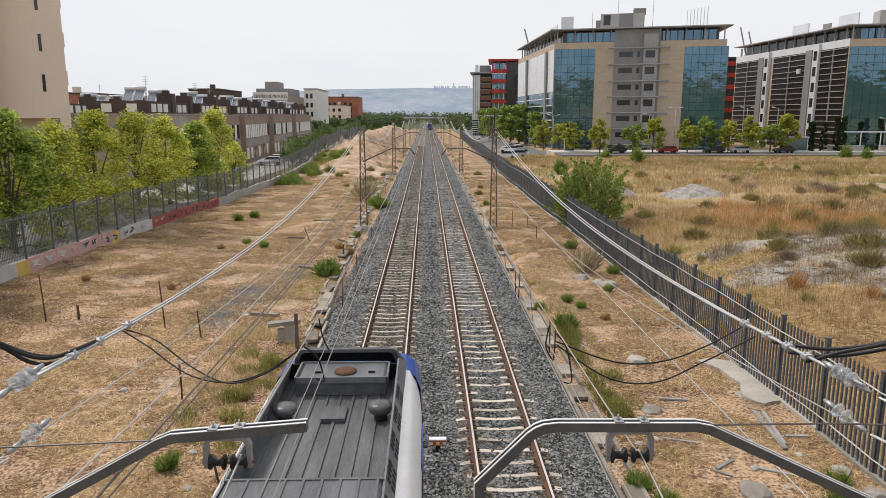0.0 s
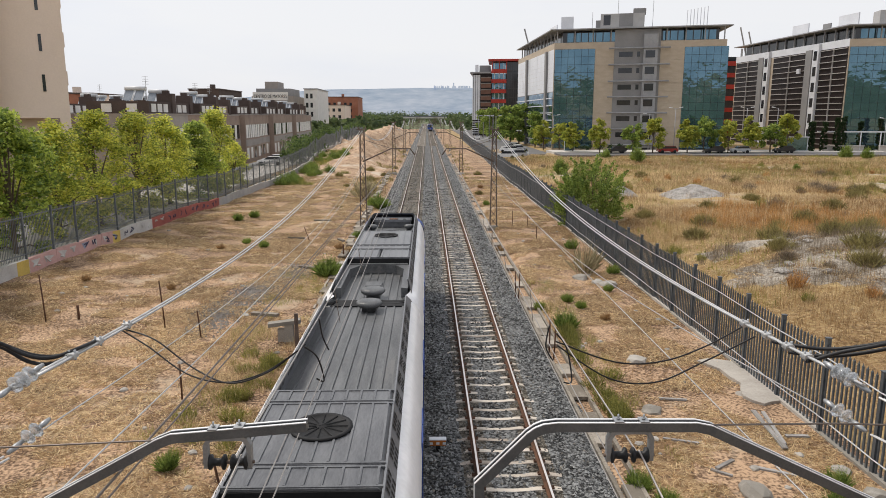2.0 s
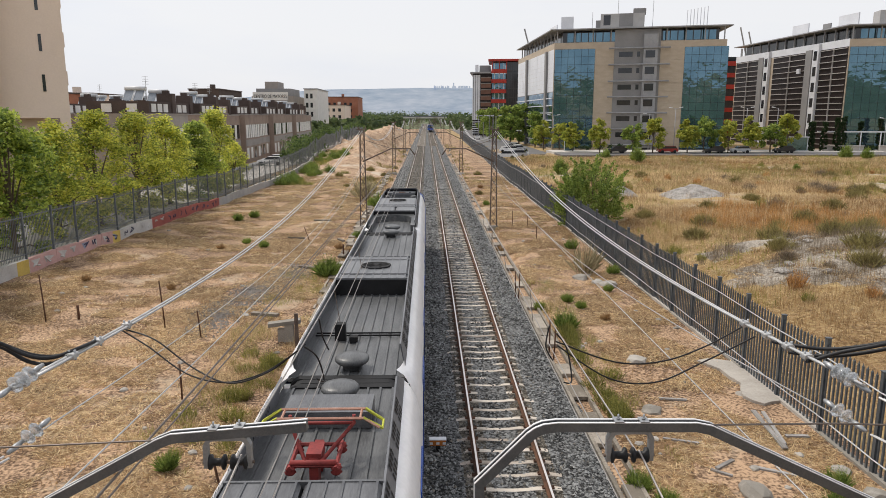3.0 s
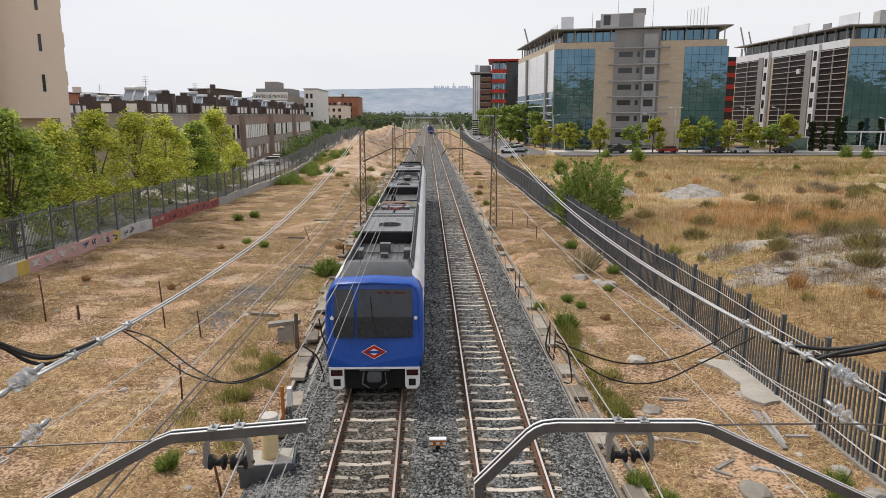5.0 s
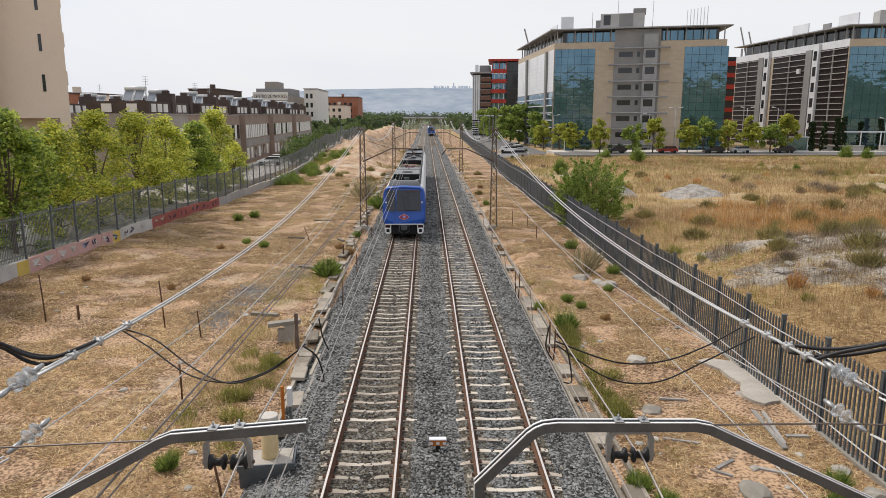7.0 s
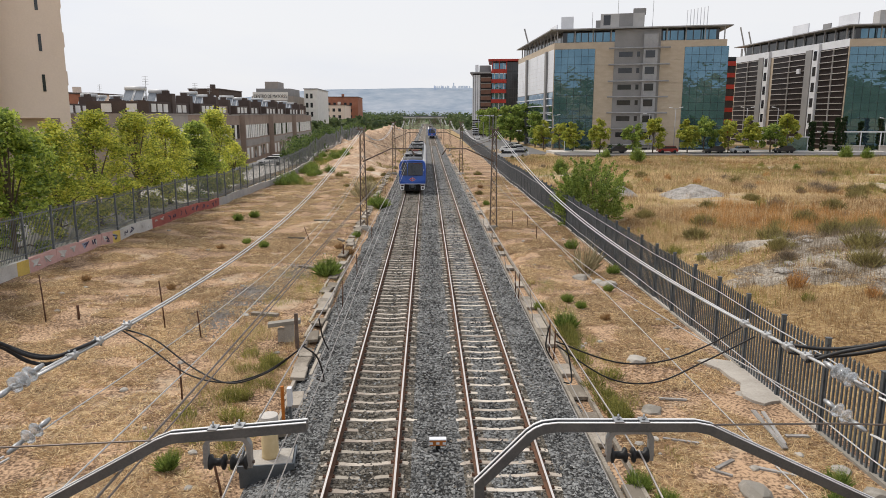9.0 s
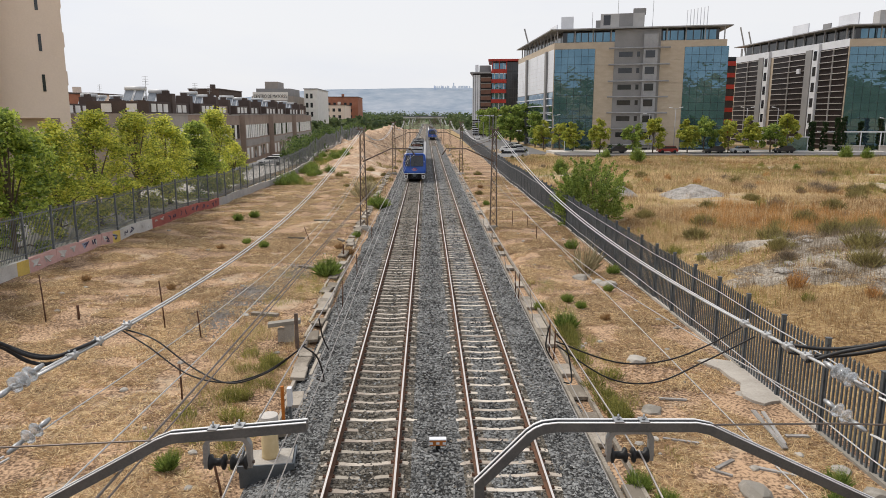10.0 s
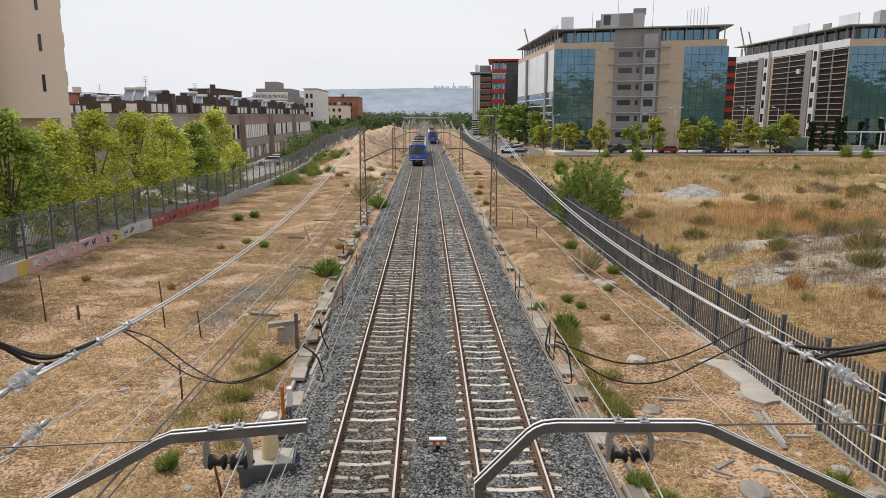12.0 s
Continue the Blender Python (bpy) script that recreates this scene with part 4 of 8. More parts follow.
M_SHUTTER = mat("white_roller_shutter", (0.76, 0.74, 0.70), (0.64, 0.62, 0.59), 0.6, 0.6, bump=0, fine=9)
M_TANK = mat("water_tank_white", (0.62, 0.63, 0.64), (0.50, 0.51, 0.52), 1.0, 0.4, bump=0, fine=9)
M_SOLAR = mat("solar_collector_glass", (0.20, 0.225, 0.26), (0.13, 0.15, 0.18), 1.0, 0.15, bump=0, fine=9, spec=0.7)
M_WINDOW = mat("dark_window", (0.03, 0.034, 0.04), (0.018, 0.02, 0.025), 0.8, 0.1, bump=0, fine=9, spec=0.6)
M_ASPHALT = mat("asphalt", (0.17, 0.165, 0.165), (0.12, 0.118, 0.118), 0.3, 0.9, bump=0.2, fine=8)


def facing(m, *boxes):
    """Boxes in a facade's own frame: u along it, depth outwards, height."""
    bm = bmesh.new()
    for u0, u1, d0, d1, z0, z1 in boxes:
        box(bm, u0, u1, -d1, -d0, z0, z1)
    bm.transform(m)
    return bm


def pane_grid(parent, m, u0, u1, z0, z1, cols, rows, material=None, gap=0.07, depth=0.06, name="window_pane"):
    """Panes of one curtain wall, each its own, in front of a dark backing with proud mullions."""
    part("curtain_wall_frame", facing(m, (u0, u1, 0.0, 0.03, z0, z1)), M_MULLION, parent)
    w, h = (u1 - u0) / cols, (z1 - z0) / rows
    me = mesh_of(bars((gap / 2, w - gap / 2, -depth, -0.028, gap / 2, h - gap / 2)), name, material or M_OFFICEGLASS)
    rnd = random.Random(int(u0 * 7 + z1))
    for i in range(cols):
        for j in range(rows):
            put(name, me, parent, m @ pose(u0 + i * w, 0, z0 + j * h) @ pose(0, 0, 0, rnd.uniform(-0.25, 0.25), 0, rnd.uniform(-0.25, 0.25)))


def office(corner, right, left, depth_dir, label, stripes):
    """Six-storey office block: glass corner, limestone and grey bays in front, panelled or louvred flank."""
    cx, cy = corner
    a = math.degrees(math.atan2(right[1] - cy, right[0] - cx))
    base = thing("office_building", label, "office building", pose(cx, cy, -1.0, 0, 0, a), "office buildings")
    inv = base.matrix_basis.inverted()
    wf = math.hypot(right[0] - cx, right[1] - cy)
    L = inv @ Vector((left[0], left[1], 0))
    wl = math.hypot(L.x, L.y)
    R = Vector((wf + L.x * 0.3, L.y, 0))
    bm = bmesh.new()
    prism(bm, [(0, 0), (wf, 0), (R.x, R.y), (L.x, L.y)], "z", 0, 25.9)
    body = part("wall", bm, M_LIMESTONE, base)
    F = Matrix.Identity(4)
    G = Matrix.Translation((L.x, L.y, 0)) @ pose(0, 0, 0, 0, 0, math.degrees(math.atan2(-L.y, -L.x)))
    return base, body, F, G, wf, wl, L, R


def roof_storey(base, F, G, wf, wl, L, R, gaps):
    bm = bmesh.new()
    prism(bm, [(L.x * 0.03 + 2.2, 2.4), (wf - 1.5, 2.4), (R.x - 1.5, R.y - 2), (L.x + 2.2, L.y - 2)], "z", 25.9, 28.6)
    pent = part("penthouse", bm, M_WINDOW, base)
    bm = bmesh.new()
    prism(bm, [(-0.8, -1.0), (wf + 1.0, -1.0), (R.x + 1, R.y + 1), (L.x - 0.8, L.y + 1)], "z", 28.75, 29.0)
    part("roof", bm, M_ROOFGREY, base)
    post = mesh_of(bars((-0.13, 0.13, -0.13, 0.13, 25.9, 28.76)), "column", M_ROOFGREY)
    n = 9
    for k in range(n + 1):
        if not any(g0 < k / n < g1 for g0, g1 in gaps):
            put("column", post, base, F @ pose(0.6 + (wf - 1.2) * k / n, 0.45, 0))
    for k in range(1, 13):
        put("column", post, base, G @ pose(wl * k / 12.5, 0.45, 0))
    win = mesh_of(bars((0.05, 1.5, -0.06, 0.0, 26.2, 28.3)), "window_pane", M_OFFICEGLASS)
    for k in range(int(wf / 1.7) - 2):
        u = 2.8 + 1.7 * k
        if not any(g0 < u / wf < g1 for g0, g1 in gaps):
            put("window_pane", win, pent, F @ pose(u, 2.38, 0))
    return pent


def office_one():
    base, body, F, G, wf, wl, L, R = office((30.7, 171), (68.2, 161), (28.6, 221), None,
                                            "limestone and glass office block with flat overhanging roof", None)
    roof_storey(base, F, G, wf, wl, L, R, ((0.34, 0.62),))
    rows = [24.3, 20.6, 16.8, 13.2, 9.5, 5.7, 2.0]
    pane_grid(base, F, 0.15, 9.6, 1.0, 24.4, 6, 13)
    pane_grid(base, F, 29.8, 39.3, 1.0, 24.4, 6, 13)
    # grey recessed bay rising above the roof
    part("grey_bay", facing(F, (14.0, 24.4, -2.0, 0.06, 0.0, 28.6)), M_GREYWALL, base, "grey rendered stair bay")
    part("stair_turret", facing(F, (20.6, 23.8, 0.06, 0.9, 0.0, 27.4)), M_ROOFGREY, base)
    for z in rows:
        bm = bmesh.new()
        tube(bm, [F @ Vector((12.8, -1.0, z)), F @ Vector((26.6, -1.0, z))], 0.2, 6)
        for u in (13.0, 16.5, 20, 23.5, 26.4):
            tube(bm, [F @ Vector((u, 0, z)), F @ Vector((u, -1.0, z))], 0.07, 4)
        part("sunshade_bar", bm, M_ROOFGREY, base)
        part("window", facing(F, (15.1, 18.2, 0.05, 0.1, z - 1.9, z - 0.75)), M_WINDOW, base)
        part("window", facing(F, (19.2, 19.9, 0.05, 0.1, z - 1.9, z - 0.75)), M_WINDOW, base)
        part("window", facing(F, (21.1, 23.2, 0.9, 0.95, z - 2.2, z - 0.6)), M_WINDOW, base)
    # limestone courses on the front
    for u0, u1 in ((9.75, 13.9), (24.5, 29.7)):
        for k in range(24):
            part("stone_course", facing(F, (u0, u1, 0.0, 0.05 + 0.02 * (k % 3 == 0), 1.0 + k * 1.03, 1.0 + k * 1.03 + 0.98)), M_LIMESTONE, base)
    # flank: white panels above, glass with pale bars below
    for k in range(5):
        for j in range(9):
            part("panel", facing(G, (k * wl / 5 + 0.1, (k + 1) * wl / 5 - 0.1, 0.0, 0.05, 14.6 + j * 1.1, 14.6 + j * 1.1 + 1.07)), M_WHITEPANEL, base)
    for u in (wl * 0.3, wl * 0.83):
        part("service_shaft", facing(G, (u, u + 1.9, 0.0, 0.55, 0.0, 24.5)), M_GREYWALL, base)
    pane_grid(base, G, 0.2, wl - 0.2, 1.0, 14.5, 16, 4)
    for k in range(7):
        part("sunshade_bar", facing(G, (0.2, wl - 0.1, 0.08, 0.35, 2.4 + 1.75 * k, 2.62 + 1.75 * k)), M_WHITEPANEL, base)
    # rooftop plant
    part("plant_room", facing(F, (10.5, 20.6, -9, -3.0, 29.0, 32.6)), M_PLANT, base)
    part("plant_room", facing(F, (9.4, 12.6, -8, -3.2, 29.0, 31.2)), M_GREYWALL, base)
    part("plant_opening", facing(F, (11.2, 12.8, -3.0, -2.95, 30.0, 32.3)), M_WINDOW, base)
    part("plant_opening", facing(F, (14.8, 18.0, -3.0, -2.95, 29.6, 32.6)), M_GREYWALL, base)
    part("roof_tank", facing(F, (18.0, 20.9, -7, -4, 32.6, 33.8)), M_GREYWALL, base)
    for (u0, u1, d, z0, z1) in ((1.0, 4.0, -6.0, 29.0, 32.6),):
        part("plant_screen", facing(F, (u0, u1, d, d + 0.2, z0, z1)), M_WHITEPANEL, base)
    part("plant_screen", facing(G, (wl * 0.45, wl * 0.62, -5.0, -4.8, 29.0, 32.5)), M_WHITEPANEL, base)
    for k in range(7):
        u = 30.3 + 0.75 * k
        part("screen_fin", facing(F, (u, u + 0.12, -6, -5.3, 29.0, 33.2 + 0.12 * k)), M_WHITEPANEL, base)
    for u, z in ((14.5, 40), (22.6, 36.5), (8.5, 33.5)):
        bm = bmesh.new()
        tube(bm, [(u, 6, 29), (u, 6, z)], 0.05, 4)
        part("aerial", bm, M_ROOFGREY, base)


def office_two():
    base, body, F, G, wf, wl, L, R = office((95.8, 160), (148, 148), (93.0, 212), None,
                                            "office block with dark louvred flank and blue glass corner", None)
    roof_storey(base, F, G, wf, wl, L, R, ((0.9, 1.2),))
    pane_grid(base, F, 0.2, 14.0, 1.0, 24.2, 8, 13)
    pane_grid(base, F, 20.0, 34.0, 1.0, 24.2, 8, 13)
    part("white_frame", facing(G, (0.0, wl, 0.0, 0.06, 24.3, 26.0)), M_WHITEPANEL, base)
    # louvred bays between white piers with small windows
    for u0, u1 in ((0.4, 0.275 * wl), (0.40 * wl, 0.705 * wl), (0.80 * wl, wl - 0.2)):
        part("dark_glazing", facing(G, (u0, u1, 0.0, 0.05, 1.0, 24.3)), M_DARKFAC, base)
        for k in range(17):
            z = 2.0 + 1.37 * k
            part("louvre", facing(G, (u0 + 0.1, u1 - 0.1, 0.18, 0.34, z, z + 0.15)), M_LOUVRE, base)
        part("louvre_post", facing(G, ((u0 + u1) / 2, (u0 + u1) / 2 + 0.14, 0.05, 0.36, 1.0, 24.3)), M_LOUVRE, base)
    for u in (0.275 * wl, 0.705 * wl):
        part("service_shaft", facing(G, (u + 0.1, u + 2.6, 0.0, 0.9, 0.0, 24.6)), M_GREYWALL, base)
        p = part("pier", facing(G, (u + 2.7, u + 5.0, 0.0, 0.7, 0.0, 25.9)), M_WHITEPANEL, base)
        for k in range(6):
            part("window", facing(G, (u + 3.2, u + 4.5, 0.7, 0.74, 3.4 + 3.72 * k, 5.6 + 3.72 * k)), M_WINDOW, p)
    part("open_sash", facing(G, (0.655 * wl, 0.675 * wl, 0.8, 1.3, 19.2, 20.4)), M_WHITEPANEL, base)
    for u0, u1, z1, m in ((0.36, 0.50, 32.6, M_WHITEPANEL), (0.74, 0.88, 32.6, M_WHITEPANEL), (0.62, 0.68, 31.5, M_GREYWALL)):
        part("plant_screen", facing(G, (u0 * wl, u1 * wl, -6, -5.7, 29.0, z1)), m, base)
    part("plant_room", facing(F, (7.0, 10.5, -8, -4, 29.0, 32.5)), M_PLANT, base)
    part("plant_room", facing(F, (14.0, 26.0, -9, -4, 29.0, 33.5)), M_GREYWALL, base)
    # pergola before the entrance
    for k in range(8):
        bm = bmesh.new()
        tube(bm, [(-6 + 4 * k, -7, 0), (-6 + 4 * k, -7, 5.2)], 0.12, 6)
        part("pergola_post", bm, M_WHITEPANEL, base)
    part("pergola_beam", bars((-7, 24, -7.2, -6.9, 5.2, 5.5)), M_WHITEPANEL, base)


def red_block():
    b = thing("red_office_building", "distant office block with curved red balconies and dark glass", "office building", pose(19.2, 292, -0.4, 0, 0, -6), "office buildings")
    part("wall", bars((0, 13.7, 0, 40, 0, 25.2)), M_DARKFAC, b)
    part("glass_tower", bars((13.7, 18.6, 0.5, 30, 0, 29.8)), M_WINDOW, b)
    part("white_flank", bars((-0.2, 0.3, -0.3, 38, 6.5, 24.6), (0.3, 3.0, -0.3, 0, 6.5, 24.6)), M_WHITEPANEL, b)
    for k in range(4):
        part("flank_mullion", bars((0.1 + 0.9 * k, 0.24 + 0.9 * k, -0.36, -0.3, 0, 24.6)), M_MULLION, b)
    for k in range(6):
        part("flank_bar", bars((-0.3, 3.0, -0.5, -0.3, 1.0 + 0.9 * k, 1.3 + 0.9 * k)), M_WHITEPANEL, b)
    for k in range(9):
        z = 2.0 + 2.5 * k
        part("brown_panel", bars((3.2, 7.4, -0.25, 0, z, z + 1.5)), M_BROWNPANEL, b)
        part("pale_band", bars((3.1, 7.5, -0.35, 0, z + 1.55, z + 1.8)), M_HOUSELIGHT, b)
    for k in range(6):
        z = 5.3 + 4.0 * k
        bm = bmesh.new()
        prism(bm, [(7.4, 0), (7.6, -1.1), (8.4, -1.9), (10.5, -2.2), (12.6, -1.9), (13.5, -1.1), (13.7, 0)], "z", z, z + 1.5)
        part("red_balcony", bm, M_REDPANEL, b)
        part("window", bars((7.8, 13.3, -0.2, 0.0, z + 1.6, z + 3.9)), M_OFFICEGLASS, b)
        for x in (8.6, 10.5, 12.4):
            part("window_post", bars((x, x + 0.3, -0.6, -0.2, z + 1.5, z + 4.0)), M_WHITEPANEL, b)
    for k in range(8):
        part("mullion", bars((13.7, 18.6, 0.42, 0.5, 3.4 * k + 2, 3.4 * k + 2.2)), M_MULLION, b)
    for k in range(6):
        part("mullion", bars((13.8 + 0.92 * k, 13.92 + 0.92 * k, 0.38, 0.5, 1, 29.8)), M_MULLION, b)
    part("red_roof", bars((6.2, 18.9, -2.0, 20, 30.0, 30.8)), M_REDPANEL, b)
    for x in (7.6, 10.5, 13.4):
        part("roof_post", bars((x, x + 0.4, -1.0, -0.6, 25.2, 30.0)), M_REDPANEL, b)
    part("roof_slab", bars((-1.2, 7.4, -1.2, 40, 25.2, 25.8)), M_ROOFGREY, b)
    part("plant_room", bars((2.5, 7.0, 3, 18, 25.8, 28.6)), M_GREYWALL, b)
    part("plant_screen", bars((0.8, 2.0, 2, 6, 25.8, 28.8)), M_WHITEPANEL, b)
    # second red block glimpsed between the two offices
    c = thing("red_facade_block", "red banded facade seen between two office blocks", "office building", pose(98, 230, -0.4), "office buildings")
    part("wall", bars((0, 14, 0, 20, 0, 27)), M_WINDOW, c)
    for k in range(7):
        part("floor_band", bars((-0.3, 14, -0.5, 0, 2 + 3.7 * k, 3.4 + 3.7 * k)), M_REDPANEL, c)


def tower_block():
    """Tall beige block with slit windows; its lower corner is cut back over a porch."""
    t = thing("apartment_tower", "tall beige rendered apartment tower with slit windows", "apartment building", pose(-28.5, 57.0, -0.4, 0, 0, 29))
    part("wall", bars((-4.8, 0, 0, 14, 8.1, 27)), M_BEIGE, t)
    part("lower_wall", bars((-4.8, -1.6, 1.6, 14, 0, 8.1)), M_BEIGE, t)
    part("column", bars((-0.75, 0, 0.0, 0.7, 0, 8.1)), M_BEIGE, t)
    part("porch_window", bars((-1.58, -1.2, 1.72, 1.8, 4.4, 7.9)), M_SHUTTER, t)
    part("side_wing", bars((-14, -4.82, -1.9, 10, 0, 27)), M_OCHRE, t, "ochre side wing")
    for k in range(6):
        z = 10.15 + 3.05 * k
        part("slit_window", bars((-1.72, -1.50, -0.03, 0.2, z, z + 1.3)), M_WINDOW, t)
        for y in (2.0, 7.0):
            part("balcony", bars((0, 0.16, y, y + 3.6, z + 0.6, z + 1.7)), M_BEIGE, t)
    part("roof", bars((-14.2, 0.1, -2.0, 14.1, 27, 27.4)), M_ROOFGREY, t)


def terrace_house(y, length, seed, label, x=-31.5):
    """Brown brick terraced house, shuttered window bands, set-back attic with chimney stack and solar heaters."""
    rnd = random.Random(seed)
    h = thing("terraced_house", label, "house", pose(x, y, -0.6), "terraced houses")
    dz = rnd.uniform(-0.15, 0.15)
    mw = M_HOUSEBROWN if rnd.random() < 0.7 else M_HOUSELIGHT
    part("wall", bars((-10, 0, 0, length, 0, 8.6 + dz)), mw, h)
    part("parapet_cap", bars((-10.1, 0.1, -0.02, length + 0.02, 8.6 + dz, 8.75 + dz)), M_HOUSELIGHT, h)
    part("pale_band", bars((0, 0.04, 0.1, length - 0.1, 3.2, 4.3)), M_HOUSELIGHT, h)
    n = int(length / 1.5)
    for k in range(n):
        yy = 0.4 + (length - 0.8) * k / n
        w = 0.85 + 0.3 * rnd.random()
        s = rnd.random() < 0.85
        part("window_shutter" if s else "window", bars((0, 0.07, yy, yy + w, 4.6, 6.9)), M_SHUTTER if s else M_WINDOW, h)
        part("window", bars((0, 0.05, yy + w + 0.03, yy + w + 0.24, 4.6, 6.9)), M_WINDOW, h)
        if k % 2 == 0:
            s = rnd.random() < 0.6
            part("window_shutter" if s else "window", bars((0, 0.07, yy, yy + 1.3, 1.0, 2.9)), M_SHUTTER if s else M_WINDOW, h)
    attic = part("attic", bars((-9, -1.6, 0.8, length - 1.4, 8.6, 10.2 + dz)), M_HOUSEDARK if rnd.random() < 0.6 else M_HOUSEBROWN, h)
    for k in range(3):
        yy = 1.5 + (length - 4.6) * k / 2.5
        part("attic_shutter", bars((-1.6, -1.53, yy, yy + 1.4, 8.9, 9.9)), M_SHUTTER, attic)
    for k in range(2):
        xx = -3.0 - 3.0 * k
        part("front_shutter", bars((xx - 1.2, xx, 0.74, 0.8, 8.9, 9.9)), M_SHUTTER, attic)
    st = part("chimney", bars((-3.4, -1.4, length - 1.35, length - 0.1, 8.6, 11.3 + dz)), M_HOUSEDARK, h)
    part("chimney_pot", bars((-2.8, -2.0, length - 1.0, length - 0.4, 11.3 + dz, 11.7 + dz)), M_HOUSEDARK, st)
    for k in range(1 + (rnd.random() < 0.6)):
        x0, yy, zb = -4.9 - 3.1 * k, 1.2, 10.2 + dz
        bm = bmesh.new()
        tube(bm, [(x0, yy + 1.25, zb + 1.5), (x0 + 2.5, yy + 1.25, zb + 1.5)], 0.27, 10)
        s = part("solar_water_tank", bm, M_TANK, h, "white solar water tank")
        for o in (0.08, 1.32):
            bm = bmesh.new()
            prism(bm, [(yy, zb + 0.12), (yy + 1.15, zb + 1.32), (yy + 1.15, zb + 1.2), (yy + 0.08, zb + 0.08)], "x", x0 + o, x0 + o + 1.1)
            part("solar_collector", bm, M_SOLAR, s)
            for e in (0.0, 1.1):
                bm = bmesh.new()
                tube(bm, [(x0 + o + e, yy - 0.03, zb + 0.1), (x0 + o + e, yy + 1.12, zb + 1.34), (x0 + o + e, yy + 1.2, zb)], 0.055, 4)
                part("collector_stand", bm, M_TANK, s)
    if rnd.random() < 0.6:
        bm = bmesh.new()
        tube(bm, [(-4, length - 3, 10.1), (-4, length - 3, 13.4)], 0.03, 4)
        for k in range(4):
            tube(bm, [(-4.4, length - 3, 12.4 + 0.3 * k), (-3.6, length - 3, 12.4 + 0.3 * k)], 0.02, 4)
        part("aerial", bm, M_ROOFGREY, h)


def far_buildings():
    c = thing("care_home", "grey building with a lettered roof sign", "building", pose(-56.5, 230, -0.5))
    part("wall", bars((0, 13.5, 0, 20, 0, 14.5)), M_HOUSELIGHT, c)
    part("upper_storey", bars((1.0, 12.2, 2, 18, 14.5, 17.0)), M_GREYWALL, c)
    part("roof_plant", bars((3.8, 8.0, 2.5, 12, 17.0, 19.2)), M_HOUSELIGHT, c)
    sign = part("roof_sign", bars((0.4, 11.7, -0.4, -0.2, 13.2, 15.8)), M_SHUTTER, c, "white roof sign")
    cu = bpy.data.curves.new("lettering", "FONT")
    cu.body, cu.size, cu.extrude, cu.align_x = "CENTRO DE MAYORES", 1.55, 0.03, "CENTER"
    tmp = bpy.data.objects.new("lettering", cu)
    scene.collection.objects.link(tmp)
    me = bpy.data.meshes.new_from_object(tmp.evaluated_get(bpy.context.evaluated_depsgraph_get()))
    bpy.data.objects.remove(tmp)
    me.materials.clear()
    me.materials.append(M_MULLION)
    xs = [v.co.x for v in me.vertices]
    put("lettering", me, sign, pose(6.05, -0.45, 13.95, 90) @ Matrix.Diagonal((10.6 / (max(xs) - min(xs)), 1, 1, 1)))
    for k in range(6):
        part("window", bars((0.6 + 2.1 * k, 2.0 + 2.1 * k, -0.05, 0, 10.3, 12.1)), M_WINDOW, c)
    w = thing("white_apartment_block", "white rendered apartment block", "apartment building", pose(-41.0, 238, -0.5))
    part("wall", bars((0, 4.4, 0, 26, 0, 17.0)), M_SHUTTER, w)
    for k in range(5):
        for j in range(2):
            part("window", bars((0.5 + 1.5 * j, 1.3 + 1.5 * j, -0.05, 0, 2 + 3 * k, 3.6 + 3 * k)), M_WINDOW, w)
    part("roof", bars((-0.2, 4.6, -0.2, 26.2, 17.0, 17.3)), M_ROOFGREY, w)
    for x, y, wd, ht, m, lab in ((-54, 345, 20.5, 17.2, M_BRICK, "orange brick apartment block with flat roof"), (-46, 320, 9, 13.0, M_BEIGE, "pale pink apartment block"),
                                 (-70, 210, 9, 16.0, M_HOUSEDARK, "dark brick building behind the terraces"), (-84, 150, 14, 12.9, M_BEIGE, "beige rooftop block behind the terraces"),
                                 (-79, 128, 7, 12.8, M_BRICK, "orange brick block behind the terraces")):
        b = thing("apartment_block", lab, "apartment building", pose(x, y, -0.6))
        part("wall", bars((0, wd, 0, 25, 0, ht)), m, b)
        part("roof", bars((-0.2, wd + 0.2, -0.2, 25.2, ht, ht + 0.3)), M_HOUSEDARK, b)
        part("chimney", bars((wd * 0.6, wd * 0.6 + 1.2, 3, 4.5, ht, ht + 1.6)), m, b)
        for k in range(int(ht / 3)):
            for j in range(int(wd / 2.6)):
                part("window", bars((0.8 + 2.6 * j, 2.0 + 2.6 * j, -0.06, 0, 1.2 + 3 * k, 2.6 + 3 * k)), M_WINDOW, b)


office_one()
office_two()
red_block()
tower_block()
yy = 84.0
for k, ln in enumerate((9.5, 9.5, 9.5, 10, 10.5, 12, 12, 13, 14, 14)):
    terrace_house(yy, ln, 40 + k, "brown brick terraced house with shutters and rooftop solar heaters", -31.5 - 0.9 * (k % 2))
    yy += ln + 0.02
for k in range(5):
    terrace_house(88 + 10.02 * k, 10, 70 + k, "brown brick terraced house in the row behind", -48.5)
far_buildings()


